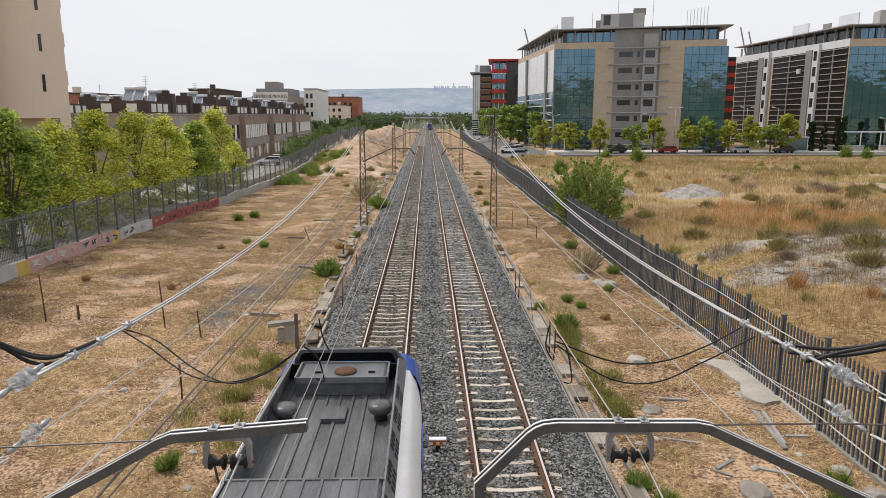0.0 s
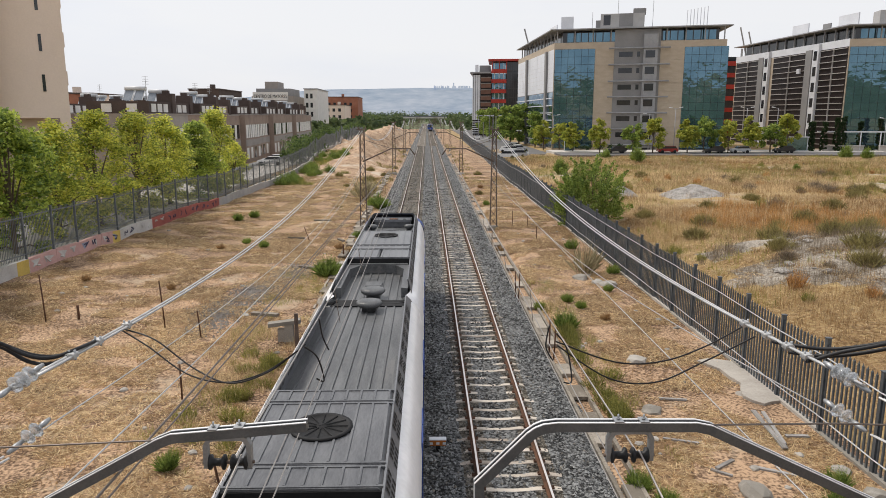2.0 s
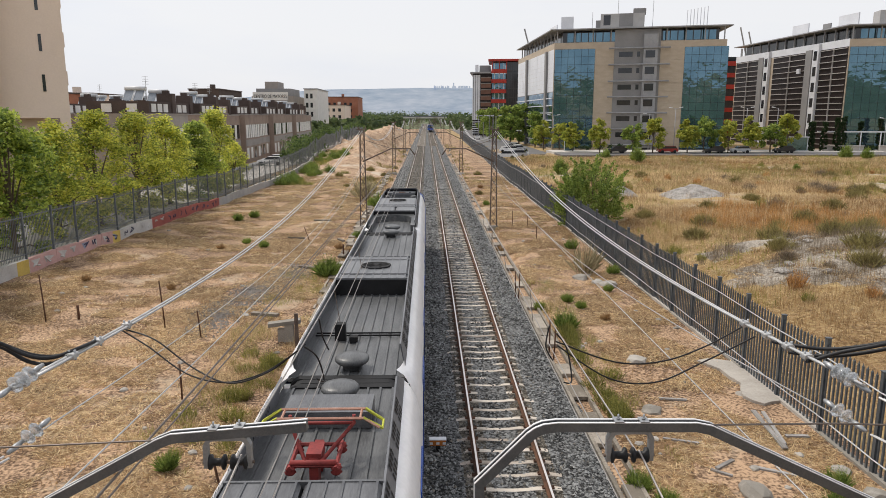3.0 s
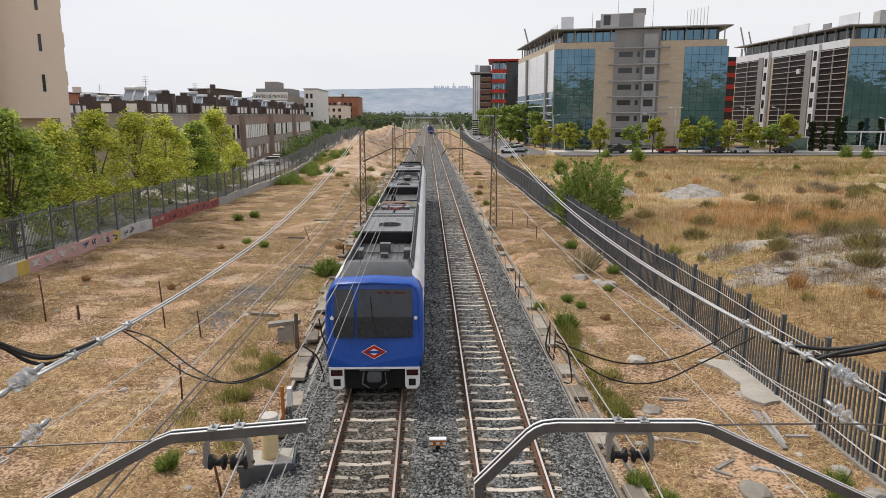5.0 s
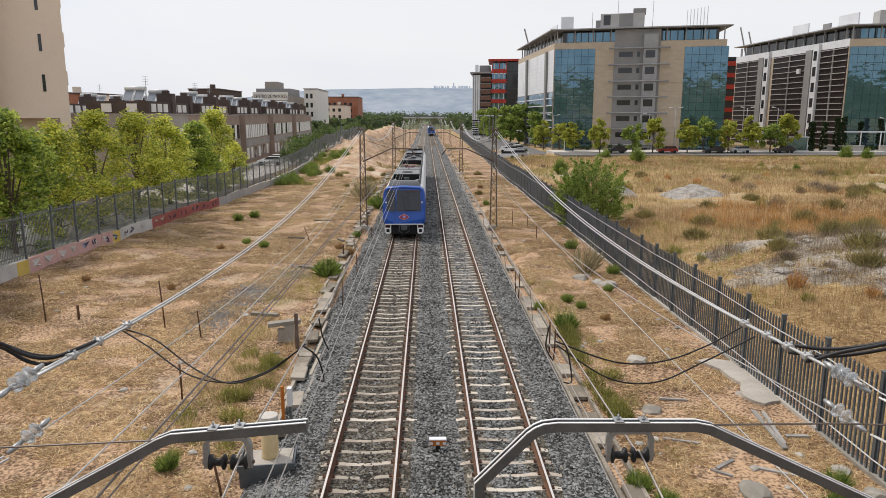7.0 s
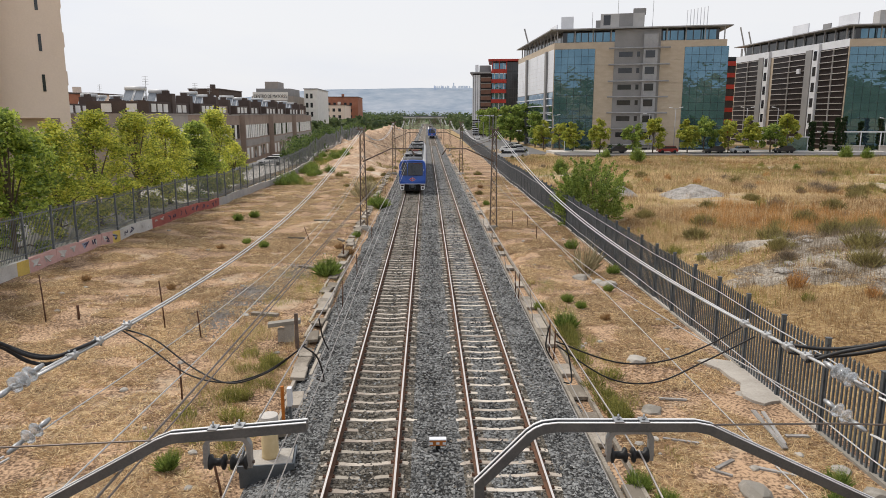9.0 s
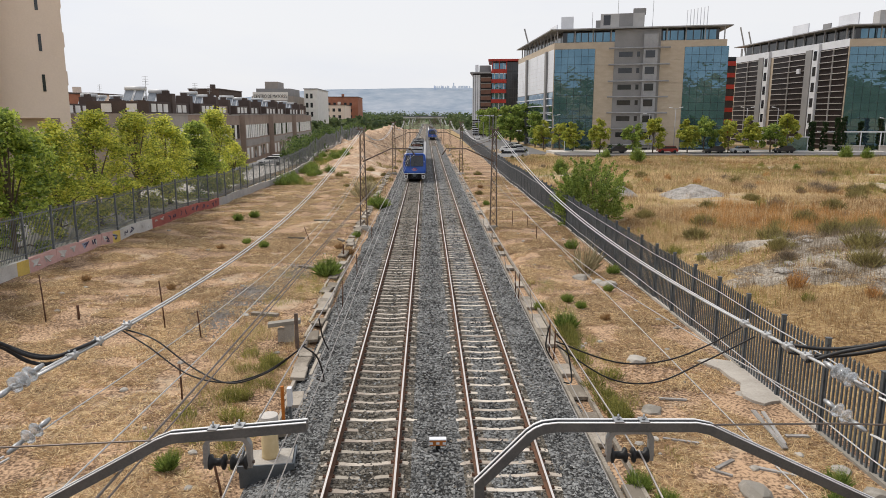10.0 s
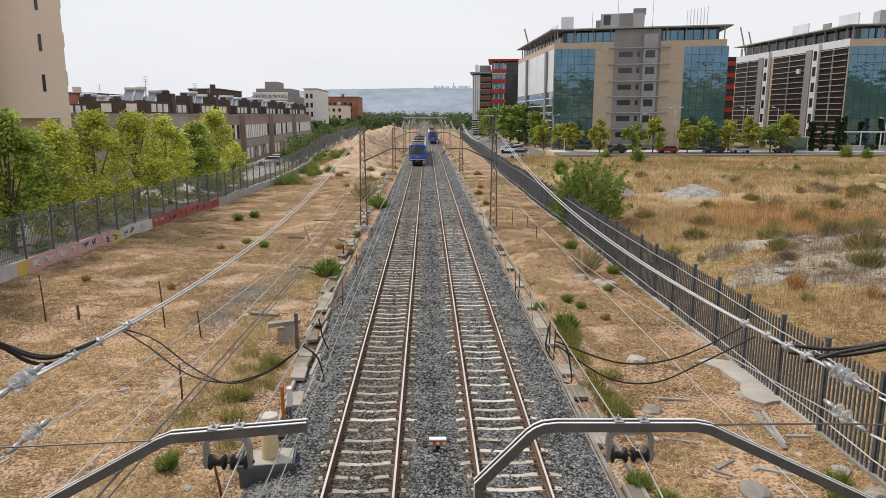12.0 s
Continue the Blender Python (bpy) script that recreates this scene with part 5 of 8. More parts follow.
def roads():
    r = new("road", mesh_of(bars((14.5, 27, 150, 420, -0.6, -0.30)), "road", M_ASPHALT))
    tagged(r, "grey asphalt street with parked cars", "road", kind="structure")
    r = new("road", mesh_of(bars((12.9, 21.5, 128.5, 149.98, -0.6, -0.10)), "road", M_ASPHALT))
    tagged(r, "grey asphalt lay-by with parked cars", "road", kind="structure")
    r = new("road", mesh_of(bars((27.2, 220, 139, 148, -0.6, 0.06)), "road", M_ASPHALT))
    tagged(r, "grey asphalt street before the offices", "road", kind="structure")
    k = new("pavement", mesh_of(bars((27.2, 220, 148.02, 158, -0.6, 0.2)), "pavement", M_CONC_LIGHT))
    tagged(k, "pale paved footway along the offices", "pavement", kind="structure")
    p = new("pavement", mesh_of(bars((-30.5, -21.6, 20, 96, -0.6, 0.12), (-30.5, -22.2, 96.02, 205, -0.6, -0.22)), "pavement", M_CONC_LIGHT))
    tagged(p, "pale paved yard before the terraced houses", "pavement", kind="structure")


roads()


def distance():
    """Hills and the far town as a plain backdrop, with haze painted into colour and glow."""
    # pale blue colour and a faint emission stand in for distance haze
    haze = mat("hills_painted_haze", (0.43, 0.455, 0.52), (0.27, 0.325, 0.41), 0.008, 1.0, bump=0, fine=0.03, emit=0.62, spec=0.0, stretch=(0.5, 1, 2.5))
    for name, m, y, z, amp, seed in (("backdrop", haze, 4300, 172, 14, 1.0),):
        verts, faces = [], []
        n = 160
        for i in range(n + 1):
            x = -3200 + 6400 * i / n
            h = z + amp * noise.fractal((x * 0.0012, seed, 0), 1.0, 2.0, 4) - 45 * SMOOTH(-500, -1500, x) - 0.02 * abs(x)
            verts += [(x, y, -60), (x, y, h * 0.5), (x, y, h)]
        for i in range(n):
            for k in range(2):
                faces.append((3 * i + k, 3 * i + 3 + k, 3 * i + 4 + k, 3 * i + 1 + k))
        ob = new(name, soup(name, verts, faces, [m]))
        tagged(ob, "blue-grey hills on the horizon with painted haze", "hills", kind="structure")
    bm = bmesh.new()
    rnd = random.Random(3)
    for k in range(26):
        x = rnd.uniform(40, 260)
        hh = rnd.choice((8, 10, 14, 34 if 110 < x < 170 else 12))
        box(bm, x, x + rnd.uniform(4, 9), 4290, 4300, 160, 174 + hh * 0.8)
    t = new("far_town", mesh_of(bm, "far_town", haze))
    tagged(t, "skyline of far towers on the hills with painted haze", "skyline", kind="stuff")
    # footbridge over the line
    o = thing("overbridge", "distant pale concrete overbridge across the railway", "bridge", pose(0, 560, 0))
    part("deck", bars((-32, 16, -2, 4, 5.6, 6.9)), M_CONC_LIGHT, o)
    part("parapet", bars((-32, 16, -2.2, -2.0, 6.9, 7.7)), M_FENCE, o)
    for x in (-26, -12, 10.5):
        part("pier", bars((x, x + 1.2, 0, 2, -0.6, 5.6)), M_CONC, o)


distance()


# ---- vegetation ----
M_PLANE = leaf_mat("plane_tree_leaves", (0.86, 0.83, 0.165), (0.23, 0.31, 0.062))
M_GREEN = leaf_mat("green_leaves", (0.40, 0.48, 0.11), (0.12, 0.19, 0.045))
M_MIDGREEN = leaf_mat("fresh_green_leaves", (0.54, 0.62, 0.125), (0.135, 0.205, 0.05))
M_YELLOW = leaf_mat("yellow_green_leaves", (0.52, 0.50, 0.09), (0.22, 0.28, 0.05))
M_DARKGREEN = leaf_mat("dark_evergreen", (0.05, 0.085, 0.03), (0.02, 0.04, 0.016))
M_HEDGE = leaf_mat("hedge_leaves", (0.17, 0.23, 0.065), (0.05, 0.085, 0.03))
M_WOODS = leaf_mat("far_tree_leaves", (0.13, 0.17, 0.065), (0.055, 0.085, 0.04), 0.05)
M_OLIVE = leaf_mat("olive_brown_weed", (0.38, 0.33, 0.13), (0.17, 0.14, 0.06), 0.3)
M_TAMARISK = leaf_mat("feathery_shrub", (0.37, 0.45, 0.105), (0.11, 0.17, 0.04))
M_STRAW = leaf_mat("dry_straw", (0.84, 0.675, 0.415), (0.31, 0.195, 0.095), 0.15)
M_RUSSET = leaf_mat("dry_russet_weed", (0.48, 0.30, 0.14), (0.21, 0.135, 0.07), 0.15)
M_ORANGE = leaf_mat("orange_dead_stalks", (0.66, 0.38, 0.15), (0.33, 0.18, 0.07), 0.3)
M_TUFT = leaf_mat("green_tuft", (0.32, 0.40, 0.09), (0.10, 0.155, 0.04), 0.3)
M_TWIG = leaf_mat("grey_dead_twigs", (0.36, 0.29, 0.21), (0.13, 0.10, 0.07), 0.3)
M_DRYBUSH = leaf_mat("pale_dry_shrub", (0.56, 0.50, 0.33), (0.25, 0.21, 0.12), 0.3)
M_WEED = leaf_mat("green_weed", (0.42, 0.385, 0.11), (0.17, 0.18, 0.052), 0.15)


def leaf_cloud(rng, centres, radii, n, size, flat=0.8, up=0.0):
    """n leaves scattered round centres; each leaf is a folded quad."""
    k = rng.integers(0, len(centres), n)
    d = rng.normal(0, 1, (n, 3))
    d /= np.linalg.norm(d, axis=1)[:, None] + 1e-6
    r = rng.random(n) ** 0.45
    p = centres[k] + d * (r * radii[k])[:, None] * np.array([1, 1, flat])
    a = rng.normal(0, 1, (n, 3))
    a[:, 2] = a[:, 2] * 0.6 + up
    a /= np.linalg.norm(a, axis=1)[:, None]
    b = np.cross(a, rng.normal(0, 1, (n, 3)))
    b /= np.linalg.norm(b, axis=1)[:, None]
    s = size * rng.uniform(0.6, 1.35, n)[:, None]
    v = np.stack([p - a * s * 0.55, p + b * s * 0.42, p + a * s * 0.6, p - b * s * 0.42], 1).reshape(-1, 3)
    f = np.arange(4 * n).reshape(-1, 4)
    return v, f


def tree_meshes(seed, h, w, trunk, n, size, material, taper=0.75, clumps=46):
    """Trunk with limbs, and a crown of clumps: (trunk mesh, crown mesh)."""
    rng = np.random.default_rng(seed)
    cs, rs = [], []
    for i in range(clumps):
        q = rng.random() ** 0.85
        z = trunk * 0.85 + (h - trunk * 0.85) * q
        wide = w / 2 * (1 - abs(q - 0.35) ** 1.6 * 1.5 * taper)
        a = rng.random() * 6.283
        r = wide * math.sqrt(rng.random()) * 0.95
        cs.append((r * math.cos(a), r * math.sin(a), z - 0.3))
        rs.append(w * rng.uniform(0.10, 0.19))
    cs, rs = np.array(cs), np.array(rs)
    v, f = leaf_cloud(rng, cs, rs, n, size)
    crown = soup("crown", v, f, [material])
    bm = bmesh.new()
    tube(bm, [(0, 0, -0.3), (0.03, 0.02, trunk), (0.05, -0.03, h * 0.85)], 0.1, 7, radii=[h * 0.021, h * 0.016, h * 0.004])
    for c in cs[:14]:
        z0 = trunk * 0.8 + (c[2] - trunk * 0.8) * 0.35
        tube(bm, [(0.03, 0, max(trunk * 0.7, z0)), (c[0] * 0.5, c[1] * 0.5, (z0 + c[2]) / 2 + 0.2), tuple(c)], 0.03, 5, radii=[h * 0.008, h * 0.005, h * 0.002])
    return mesh_of(bm, "trunk", M_BARK), crown


def plant_tree(meshes, x, y, s, turn, label, group, name="tree", z=None):
    t = thing(name, label, "tree", pose(x, y, height(x, y) if z is None else z, 0, 0, turn), group)
    for nm, me in zip(("trunk", "crown"), meshes):
        put(nm, me, t, Matrix.Diagonal((s[0], s[0], s[1], 1)))
    return t


def trees():
    rnd = random.Random(11)
    kinds = [tree_meshes(k, 9.6, 5.0, 1.3, 12500, 0.165, M_PLANE, 1.12, 90) for k in (1, 2, 3)]
    # row of young plane trees behind the left fence
    row = [(-24.2, 29.5, 1.0), (-24.6, 34.5, 0.97), (-23.6, 39.5, 1.0), (-23.8, 44.8, 0.98), (-23.4, 49.5, 1.02), (-23.2, 56, 1.03), (-23.0, 62, 1.04),
           (-22.8, 69, 1.03), (-22.6, 75.5, 1.04), (-22.6, 82, 0.93)]
    low = tree_meshes(9, 8.6, 5.2, 0.7, 12000, 0.19, M_MIDGREEN, 0.95, 80)
    for k, (x, y, s) in enumerate(row):
        tall = (1.0 if k < 3 else 0.87 if k < 9 else 0.62) * s
        plant_tree(low if k < 3 or k == 7 else kinds[k % 3], x, y, (s * (1.06 if k < 9 else 0.8), tall * rnd.uniform(0.94, 1.03)), rnd.uniform(0, 360), "young plane tree with yellow-green foliage behind the fence", "plane trees")
    plant_tree(low, -21.8, 30.5, (1.05, 1.0), 20, "dark green tree overhanging the fence", "plane trees")
    # street trees before the offices
    small = [tree_meshes(20 + k, 6.0, 4.2, 1.7, 2600, 0.34, M_YELLOW if k < 2 else M_GREEN, clumps=34) for k in range(3)]
    for k, px in enumerate((36.5, 43.5, 48.0, 55.5, 59.5, 64.0, 69.0, 74.0, 77.5)):
        plant_tree(small[(k * 2) % 3], px, 147.2 + rnd.uniform(-1.5, 1.5), (rnd.uniform(1.05, 1.3), rnd.uniform(1.05, 1.35)), rnd.uniform(0, 360),
                   "small street tree with pale green foliage", "street trees", z=0.05)
    big = [tree_meshes(30 + k, 11.0, 8.5, 2.2, 5200, 0.5, M_GREEN, clumps=48) for k in range(2)]
    for k, (x, y, s) in enumerate(((23.5, 196, 0.98), (27.0, 204, 1.0), (21.5, 226, 0.95), (28.5, 183, 0.8), (26.5, 250, 0.9), (22, 275, 0.9))):
        plant_tree(big[k % 2], x, y, (s, s), rnd.uniform(0, 360), "large leafy green tree beside the street", "large trees", z=-0.3)
    for k, (x, y, s) in enumerate(((28.2, 168, 0.95), (30.5, 160, 0.85), (32, 152, 0.9))):
        plant_tree(small[k % 2], x, y, (s * 1.25, s * 1.2), rnd.uniform(0, 360), "street tree with yellowing foliage", "street trees", z=0.0)
    # cypresses by the second office
    cyp = tree_meshes(41, 7.5, 1.5, 0.4, 6500, 0.24, M_DARKGREEN, 0.5, 90)
    for x in (84.5, 86.0, 88, 90, 91.6, 93.4, 97, 101.5, 104.5, 110):
        plant_tree(cyp, x, 153 + rnd.uniform(-2, 2), (1.0, rnd.uniform(0.85, 1.1)), rnd.uniform(0, 360), "slim dark cypress by the office footway", "cypresses", "cypress", 0.1)
    # far woods as massed crowns
    rng = np.random.default_rng(8)
    cs, rs = [], []
    for i in range(420):
        y = rng.uniform(330, 900)
        side = rng.random() < 0.55
        x = rng.uniform(-150, -14) if side else rng.uniform(12, 70)
        x *= 0.6 + y / 900
        cs.append((x, y, rng.uniform(1.5, 6.5)))
        rs.append(rng.uniform(3.0, 6.5))
    for i in range(160):
        y = rng.uniform(900, 1800)
        cs.append((rng.uniform(-420, 420), y, rng.uniform(0, 5)))
        rs.append(rng.uniform(7, 13))
    for i in range(260):
        y = rng.uniform(600, 1050)
        cs.append((rng.uniform(-150, 140) * y / 800, y, rng.uniform(1, 8.5)))
        rs.append(rng.uniform(4, 8))
    for i in range(170):
        y = rng.uniform(215, 430)
        x = rng.uniform(-50, -13.5 - 0.01 * (y - 215))
        cs.append((x, y, rng.uniform(0.5, 5.5)))
        rs.append(rng.uniform(1.8, 3.4))
    v, f = leaf_cloud(rng, np.array(cs), np.array(rs), 76000, 1.5, 0.75)
    w = new("far_woods", soup("far_woods", v, f, [M_WOODS]))
    tagged(w, "belt of dark green trees in the distance", "woods", kind="stuff")
    # hedge bushes along the left fence, on the bank
    cs, rs = [], []
    for i in range(230):
        y = rng.uniform(113, 240)
        x = fence_x(y) + rng.uniform(-5.5, -0.6)
        cs.append((x, y, height(fence_x(y), y) + rng.uniform(0.2, 2.3)))
        rs.append(rng.uniform(0.7, 1.7))
    v, f = leaf_cloud(rng, np.array(cs), np.array(rs), 21000, 0.36, 0.9)
    w = new("hedge", soup("hedge", v, f, [M_HEDGE]))
    tagged(w, "dense dark green hedge behind the fence", "hedge", kind="stuff")


trees()


def spiky_mesh(seed, h, w, n, width, material, leaflets=0, leaf=0.06, base=0.2, bunches=40):
    """A clump of thin stems fanning out of the ground, with small leaves along them: (stems, foliage)."""
    rng = np.random.default_rng(seed)
    g = rng.integers(0, bunches, n)
    a, q = (rng.uniform(0, 6.283, bunches)[g] + rng.normal(0, 0.5, n)), np.clip(np.sqrt(rng.random(bunches))[g] + rng.normal(0, 0.16, n), 0.03, 1.1)
    grow = rng.uniform(0.62, 1.08, bunches)[g]
    root = np.stack([np.cos(a) * w * base * 0.5 * q, np.sin(a) * w * base * 0.5 * q, np.full(n, -0.04)], -1)
    a2 = a + rng.normal(0, 0.4, n)
    reach = w / 2 * q * rng.uniform(0.6, 1.1, n)
    tip = np.stack([np.cos(a2) * reach, np.sin(a2) * reach, h * grow * (1 - 0.4 * q ** 2) * rng.uniform(0.5, 1.05, n)], -1)
    mid = root * 0.55 + tip * 0.45 + np.array([0, 0, 0.08 * h])
    side = np.stack([np.cos(a2 + 1.2), np.sin(a2 + 1.2), np.zeros(n)], -1) * width
    v = np.stack([root - side, root + side, mid + side * 0.8, tip], 1).reshape(-1, 3)
    f = np.arange(4 * n).reshape(-1, 4).tolist()
    if leaflets:
        m = n * leaflets
        k, t = np.repeat(np.arange(n), leaflets), rng.uniform(0.2, 1.0, m)[:, None]
        p = root[k] * (1 - t) ** 2 + 2 * mid[k] * t * (1 - t) + tip[k] * t ** 2
        d = rng.normal(0, 1, (m, 3)) + np.array([0, 0, 0.9])
        d *= (leaf * rng.uniform(0.6, 1.4, m) / np.linalg.norm(d, axis=1))[:, None]
        e = np.cross(d, rng.normal(0, 1, (m, 3)))
        e *= (leaf * 0.17 / (np.linalg.norm(e, axis=1) + 1e-6))[:, None]
        lv = np.stack([p - e, p + e, p + d], 1).reshape(-1, 3)
        f += (np.arange(3 * m).reshape(-1, 3) + len(v)).tolist()
        v = np.concatenate([v, lv])
    bm = bmesh.new()
    for j in range(min(n, 7)):
        tube(bm, [tuple(root[j]), tuple(mid[j]), tuple(tip[j] * 0.8)], 0.01, 4, radii=[0.003 * h + 0.002, 0.0025 * h, 0.001])
    return mesh_of(bm, "stem", M_BARK), soup("foliage", v, f, [material])


def feathery_mesh(seed, h, w, plumes, n, size, material):
    """Tall shrub of many rising plumes from several trunks."""
    rng = np.random.default_rng(seed)
    cs, rs = [], []
    bm = bmesh.new()
    for k in range(plumes):
        a, q = rng.random() * 6.283, math.sqrt(rng.random())
        z = h * rng.uniform(0.05, 0.8) * (1 - 0.45 * q * q)
        p = Vector((math.cos(a) * q * w * 0.4, math.sin(a) * q * w * 0.4, z))
        d = Vector((math.cos(a) * 0.7 * q, math.sin(a) * 0.7 * q, 0.75)) + Vector(rng.normal(0, 0.3, 3))
        l = h * rng.uniform(0.12, 0.26)
        for i in range(6):
            cs.append(tuple(p + d.normalized() * l * i / 5 - Vector((0, 0, 0.05 * (i / 5) ** 2 * l))))
            rs.append(h * (0.052 - 0.0065 * i))
        if k % 6 == 0:
            tube(bm, [(p.x * 0.15, p.y * 0.15, -0.1), (p.x * 0.6, p.y * 0.6, p.z * 0.6), tuple(p + d * l * 0.7)], 0.04, 5, radii=[0.06, 0.035, 0.01])
    v, f = leaf_cloud(rng, np.array(cs), np.array(rs), n, size, 1.0, 0.8)
    return mesh_of(bm, "stem", M_BARK), soup("foliage", v, f, [material])


def bush(meshes, x, y, s, label, turn=0, group="bushes", z=None):
    t = thing("bush", label, "bush", pose(x, y, height(x, y) if z is None else z, 0, 0, turn), group)
    for nm, me in zip(("stem", "foliage"), meshes):
        put(nm, me, t, Matrix.Diagonal((s, s, s, 1)))


def bushes():
    tam = feathery_mesh(3, 6.0, 5.9, 210, 24000, 0.115, M_TAMARISK)
    bush(tam, 12.6, 52.5, 1.0, "tall feathery green shrub behind the palisade fence")
    yel = spiky_mesh(4, 1.9, 3.0, 260, 0.01, M_YELLOW, 12, 0.13, 0.5)
    bush(yel, 11.9, 57, 1.0, "yellow-green shrub beside the palisade fence")
    grn = spiky_mesh(5, 1.3, 1.75, 620, 0.007, M_TUFT, 7, 0.08, 0.4)
    bush(grn, -5.3, 36.0, 1.0, "rounded green shrub beside the cable trough")
    bush(grn, -4.5, 64, 1.35, "green shrub at the edge of the ballast", 80)
    dry = spiky_mesh(6, 2.5, 2.3, 130, 0.004, M_DRYBUSH, 5, 0.07, 0.3)
    bush(dry, 8.4, 36, 1.0, "sparse dry brown shrub by the fence")
    bush(dry, -6.5, 70, 1.4, "tall dry grey-green shrub near the mast", 40)
    small = spiky_mesh(7, 0.72, 0.85, 420, 0.0045, M_TUFT, 3, 0.05, 0.4)
    for x, y, s in ((-6.2, 15.3, 0.85), (5.5, 26.3, 1.35), (5.0, 29.5, 0.8), (6.3, 30.0, 0.8), (6.7, 29, 0.7), (4.9, 14.6, 0.9), (5.2, 13.6, 0.8), (9.3, 14.2, 0.95), (8.9, 13.4, 0.8),
                    (-10.4, 43.5, 0.9), (-11.8, 44.8, 0.8), (-14.3, 57, 1.2), (-15.1, 55, 1.2), (-4.9, 47.5, 0.9), (5.6, 65, 0.9), (9.2, 43, 1.2), (8.7, 32, 0.7), (10.0, 36, 1.0)):
        bush(small, x, y, s, "small green weed tuft on the dry ground", x * 50, "weeds")
    rus = spiky_mesh(8, 0.75, 0.9, 220, 0.007, M_RUSSET, 4, 0.05, 0.4)
    rnd = random.Random(4)
    for x, y, s in ((-4.8, 41.5, 1.0), (-5.6, 43.2, 0.8), (-13.0, 43.0, 0.7), (4.6, 43, 0.8), (6.2, 80, 0.9), (7.4, 27.5, 0.6), (-16.8, 33.5, 0.7), (-12.5, 33.0, 0.6)):
        bush(rus, x, y, s, "dry russet weed clump", x * 50, "weeds")
    # tall green weeds at the foot of the left fence, and along the trough on the other side
    tallw = spiky_mesh(14, 1.1, 1.5, 260, 0.01, M_TUFT, 6, 0.10, 0.7)
    for k in range(22):
        y = rnd.uniform(84, 122)
        bush(tallw, fence_x(y) + 0.9 + 4.2 * rnd.random() ** 1.6, y, rnd.uniform(0.8, 1.5), "tall green weed clump at the foot of the fence", rnd.uniform(0, 360), "weeds")
    strip_weed = spiky_mesh(15, 0.55, 0.8, 130, 0.006, M_WEED, 3, 0.05, 0.7)
    for k in range(26):
        bush(strip_weed, 5.35 + rnd.gauss(0, 0.16), 17.5 + 8.5 * rnd.random(), rnd.uniform(0.6, 1.15), "yellow-green weed clump along the trough", rnd.uniform(0, 360), "weeds")
    for k in range(20):
        bush(strip_weed, -5.7 + rnd.gauss(0, 0.5), rnd.uniform(15.8, 23.5), rnd.uniform(0.6, 1.2), "yellow-green weed clump beside the trough", rnd.uniform(0, 360), "weeds")
    # shrubs dotted over the field
    fl = spiky_mesh(9, 2.9, 2.4, 240, 0.014, M_TAMARISK, 14, 0.2, 0.4)
    for x, y, s in ((36, 118, 1.2), (37.5, 122, 1.0), (18.5, 95, 1.0), (78, 128, 1.2), (81, 126, 1.0), (33, 128, 0.9), (54, 100, 0.5), (21, 75, 0.6)):
        bush(fl, x, y, s, "grey-green shrub in the dry field", x * 40, "field shrubs")
    dk = spiky_mesh(12, 1.0, 1.7, 520, 0.005, M_OLIVE, 4, 0.06, 0.7)
    for x, y, s in ((20.5, 31, 1.1), (22, 33.5, 1.3), (24, 30.5, 1.0), (25.5, 35, 1.3), (27.5, 33, 1.2), (23, 38, 1.3), (21, 41, 1.2), (26, 40, 1.4), (19, 36, 1.0), (17.5, 44, 1.1), (29, 38, 1.4), (31, 42, 1.3),
                    (24, 46, 1.2), (20, 49, 1.2), (28, 50, 1.3), (33, 55, 1.3), (17, 53, 1.0), (38, 60, 1.2), (24, 58, 1.1), (30, 63, 1.0), (42, 66, 1.3), (47, 72, 1.2), (36, 80, 1.2), (52, 88, 1.3), (28, 90, 1.2)):
        bush(dk, x, y, s, "olive brown weed clump on the chalky soil", x * 70, "field weeds")
    for x, y, s in ((-6.4, 76, 0.9), (-7.4, 90, 1.1), (-5.9, 97, 0.8), (-9.5, 82, 0.6), (5.6, 74, 0.6), (7.2, 98, 0.8), (-12, 95, 0.8), (-8.5, 104, 1.0)):
        bush(dk, x, y, s, "olive brown weed clump beside the line", x * 70, "weeds")
    # small tussocks all over the field
    kinds = [(spiky_mesh(50 + k, hh, 1.0, 150, 0.006, m, 3, 0.07, 0.6), lab) for k, (hh, m, lab) in enumerate((
        (0.8, M_WEED, "olive green tussock in the dry field"), (1.0, M_ORANGE, "orange-brown tussock in the dry field"),
        (0.7, M_TWIG, "grey dead tussock in the dry field"), (0.9, M_OLIVE, "yellowed tussock in the dry field")))]
    for k in range(130):
        y = 26 + 96 * rnd.random() ** 1.2
        x = 12.5 + (8 + 0.55 * y) * rnd.random()
        me, lab = kinds[(k + (k // 7)) % 4]
        bush(me, x, y, rnd.uniform(0.6, 1.35), lab, rnd.uniform(0, 360), "field tussocks")
    drk = spiky_mesh(10, 1.0, 1.6, 420, 0.005, M_TWIG, 4, 0.06, 0.7)
    for k in range(36):
        x, y = rnd.uniform(13, 62), rnd.uniform(24, 92)
        if x < 13 + (y - 24) * 0.02:
            continue
        bush(drk, x, y, rnd.uniform(0.6, 1.3), "brown dead weed clump in the dry field", rnd.uniform(0, 360), "field weeds")


bushes()


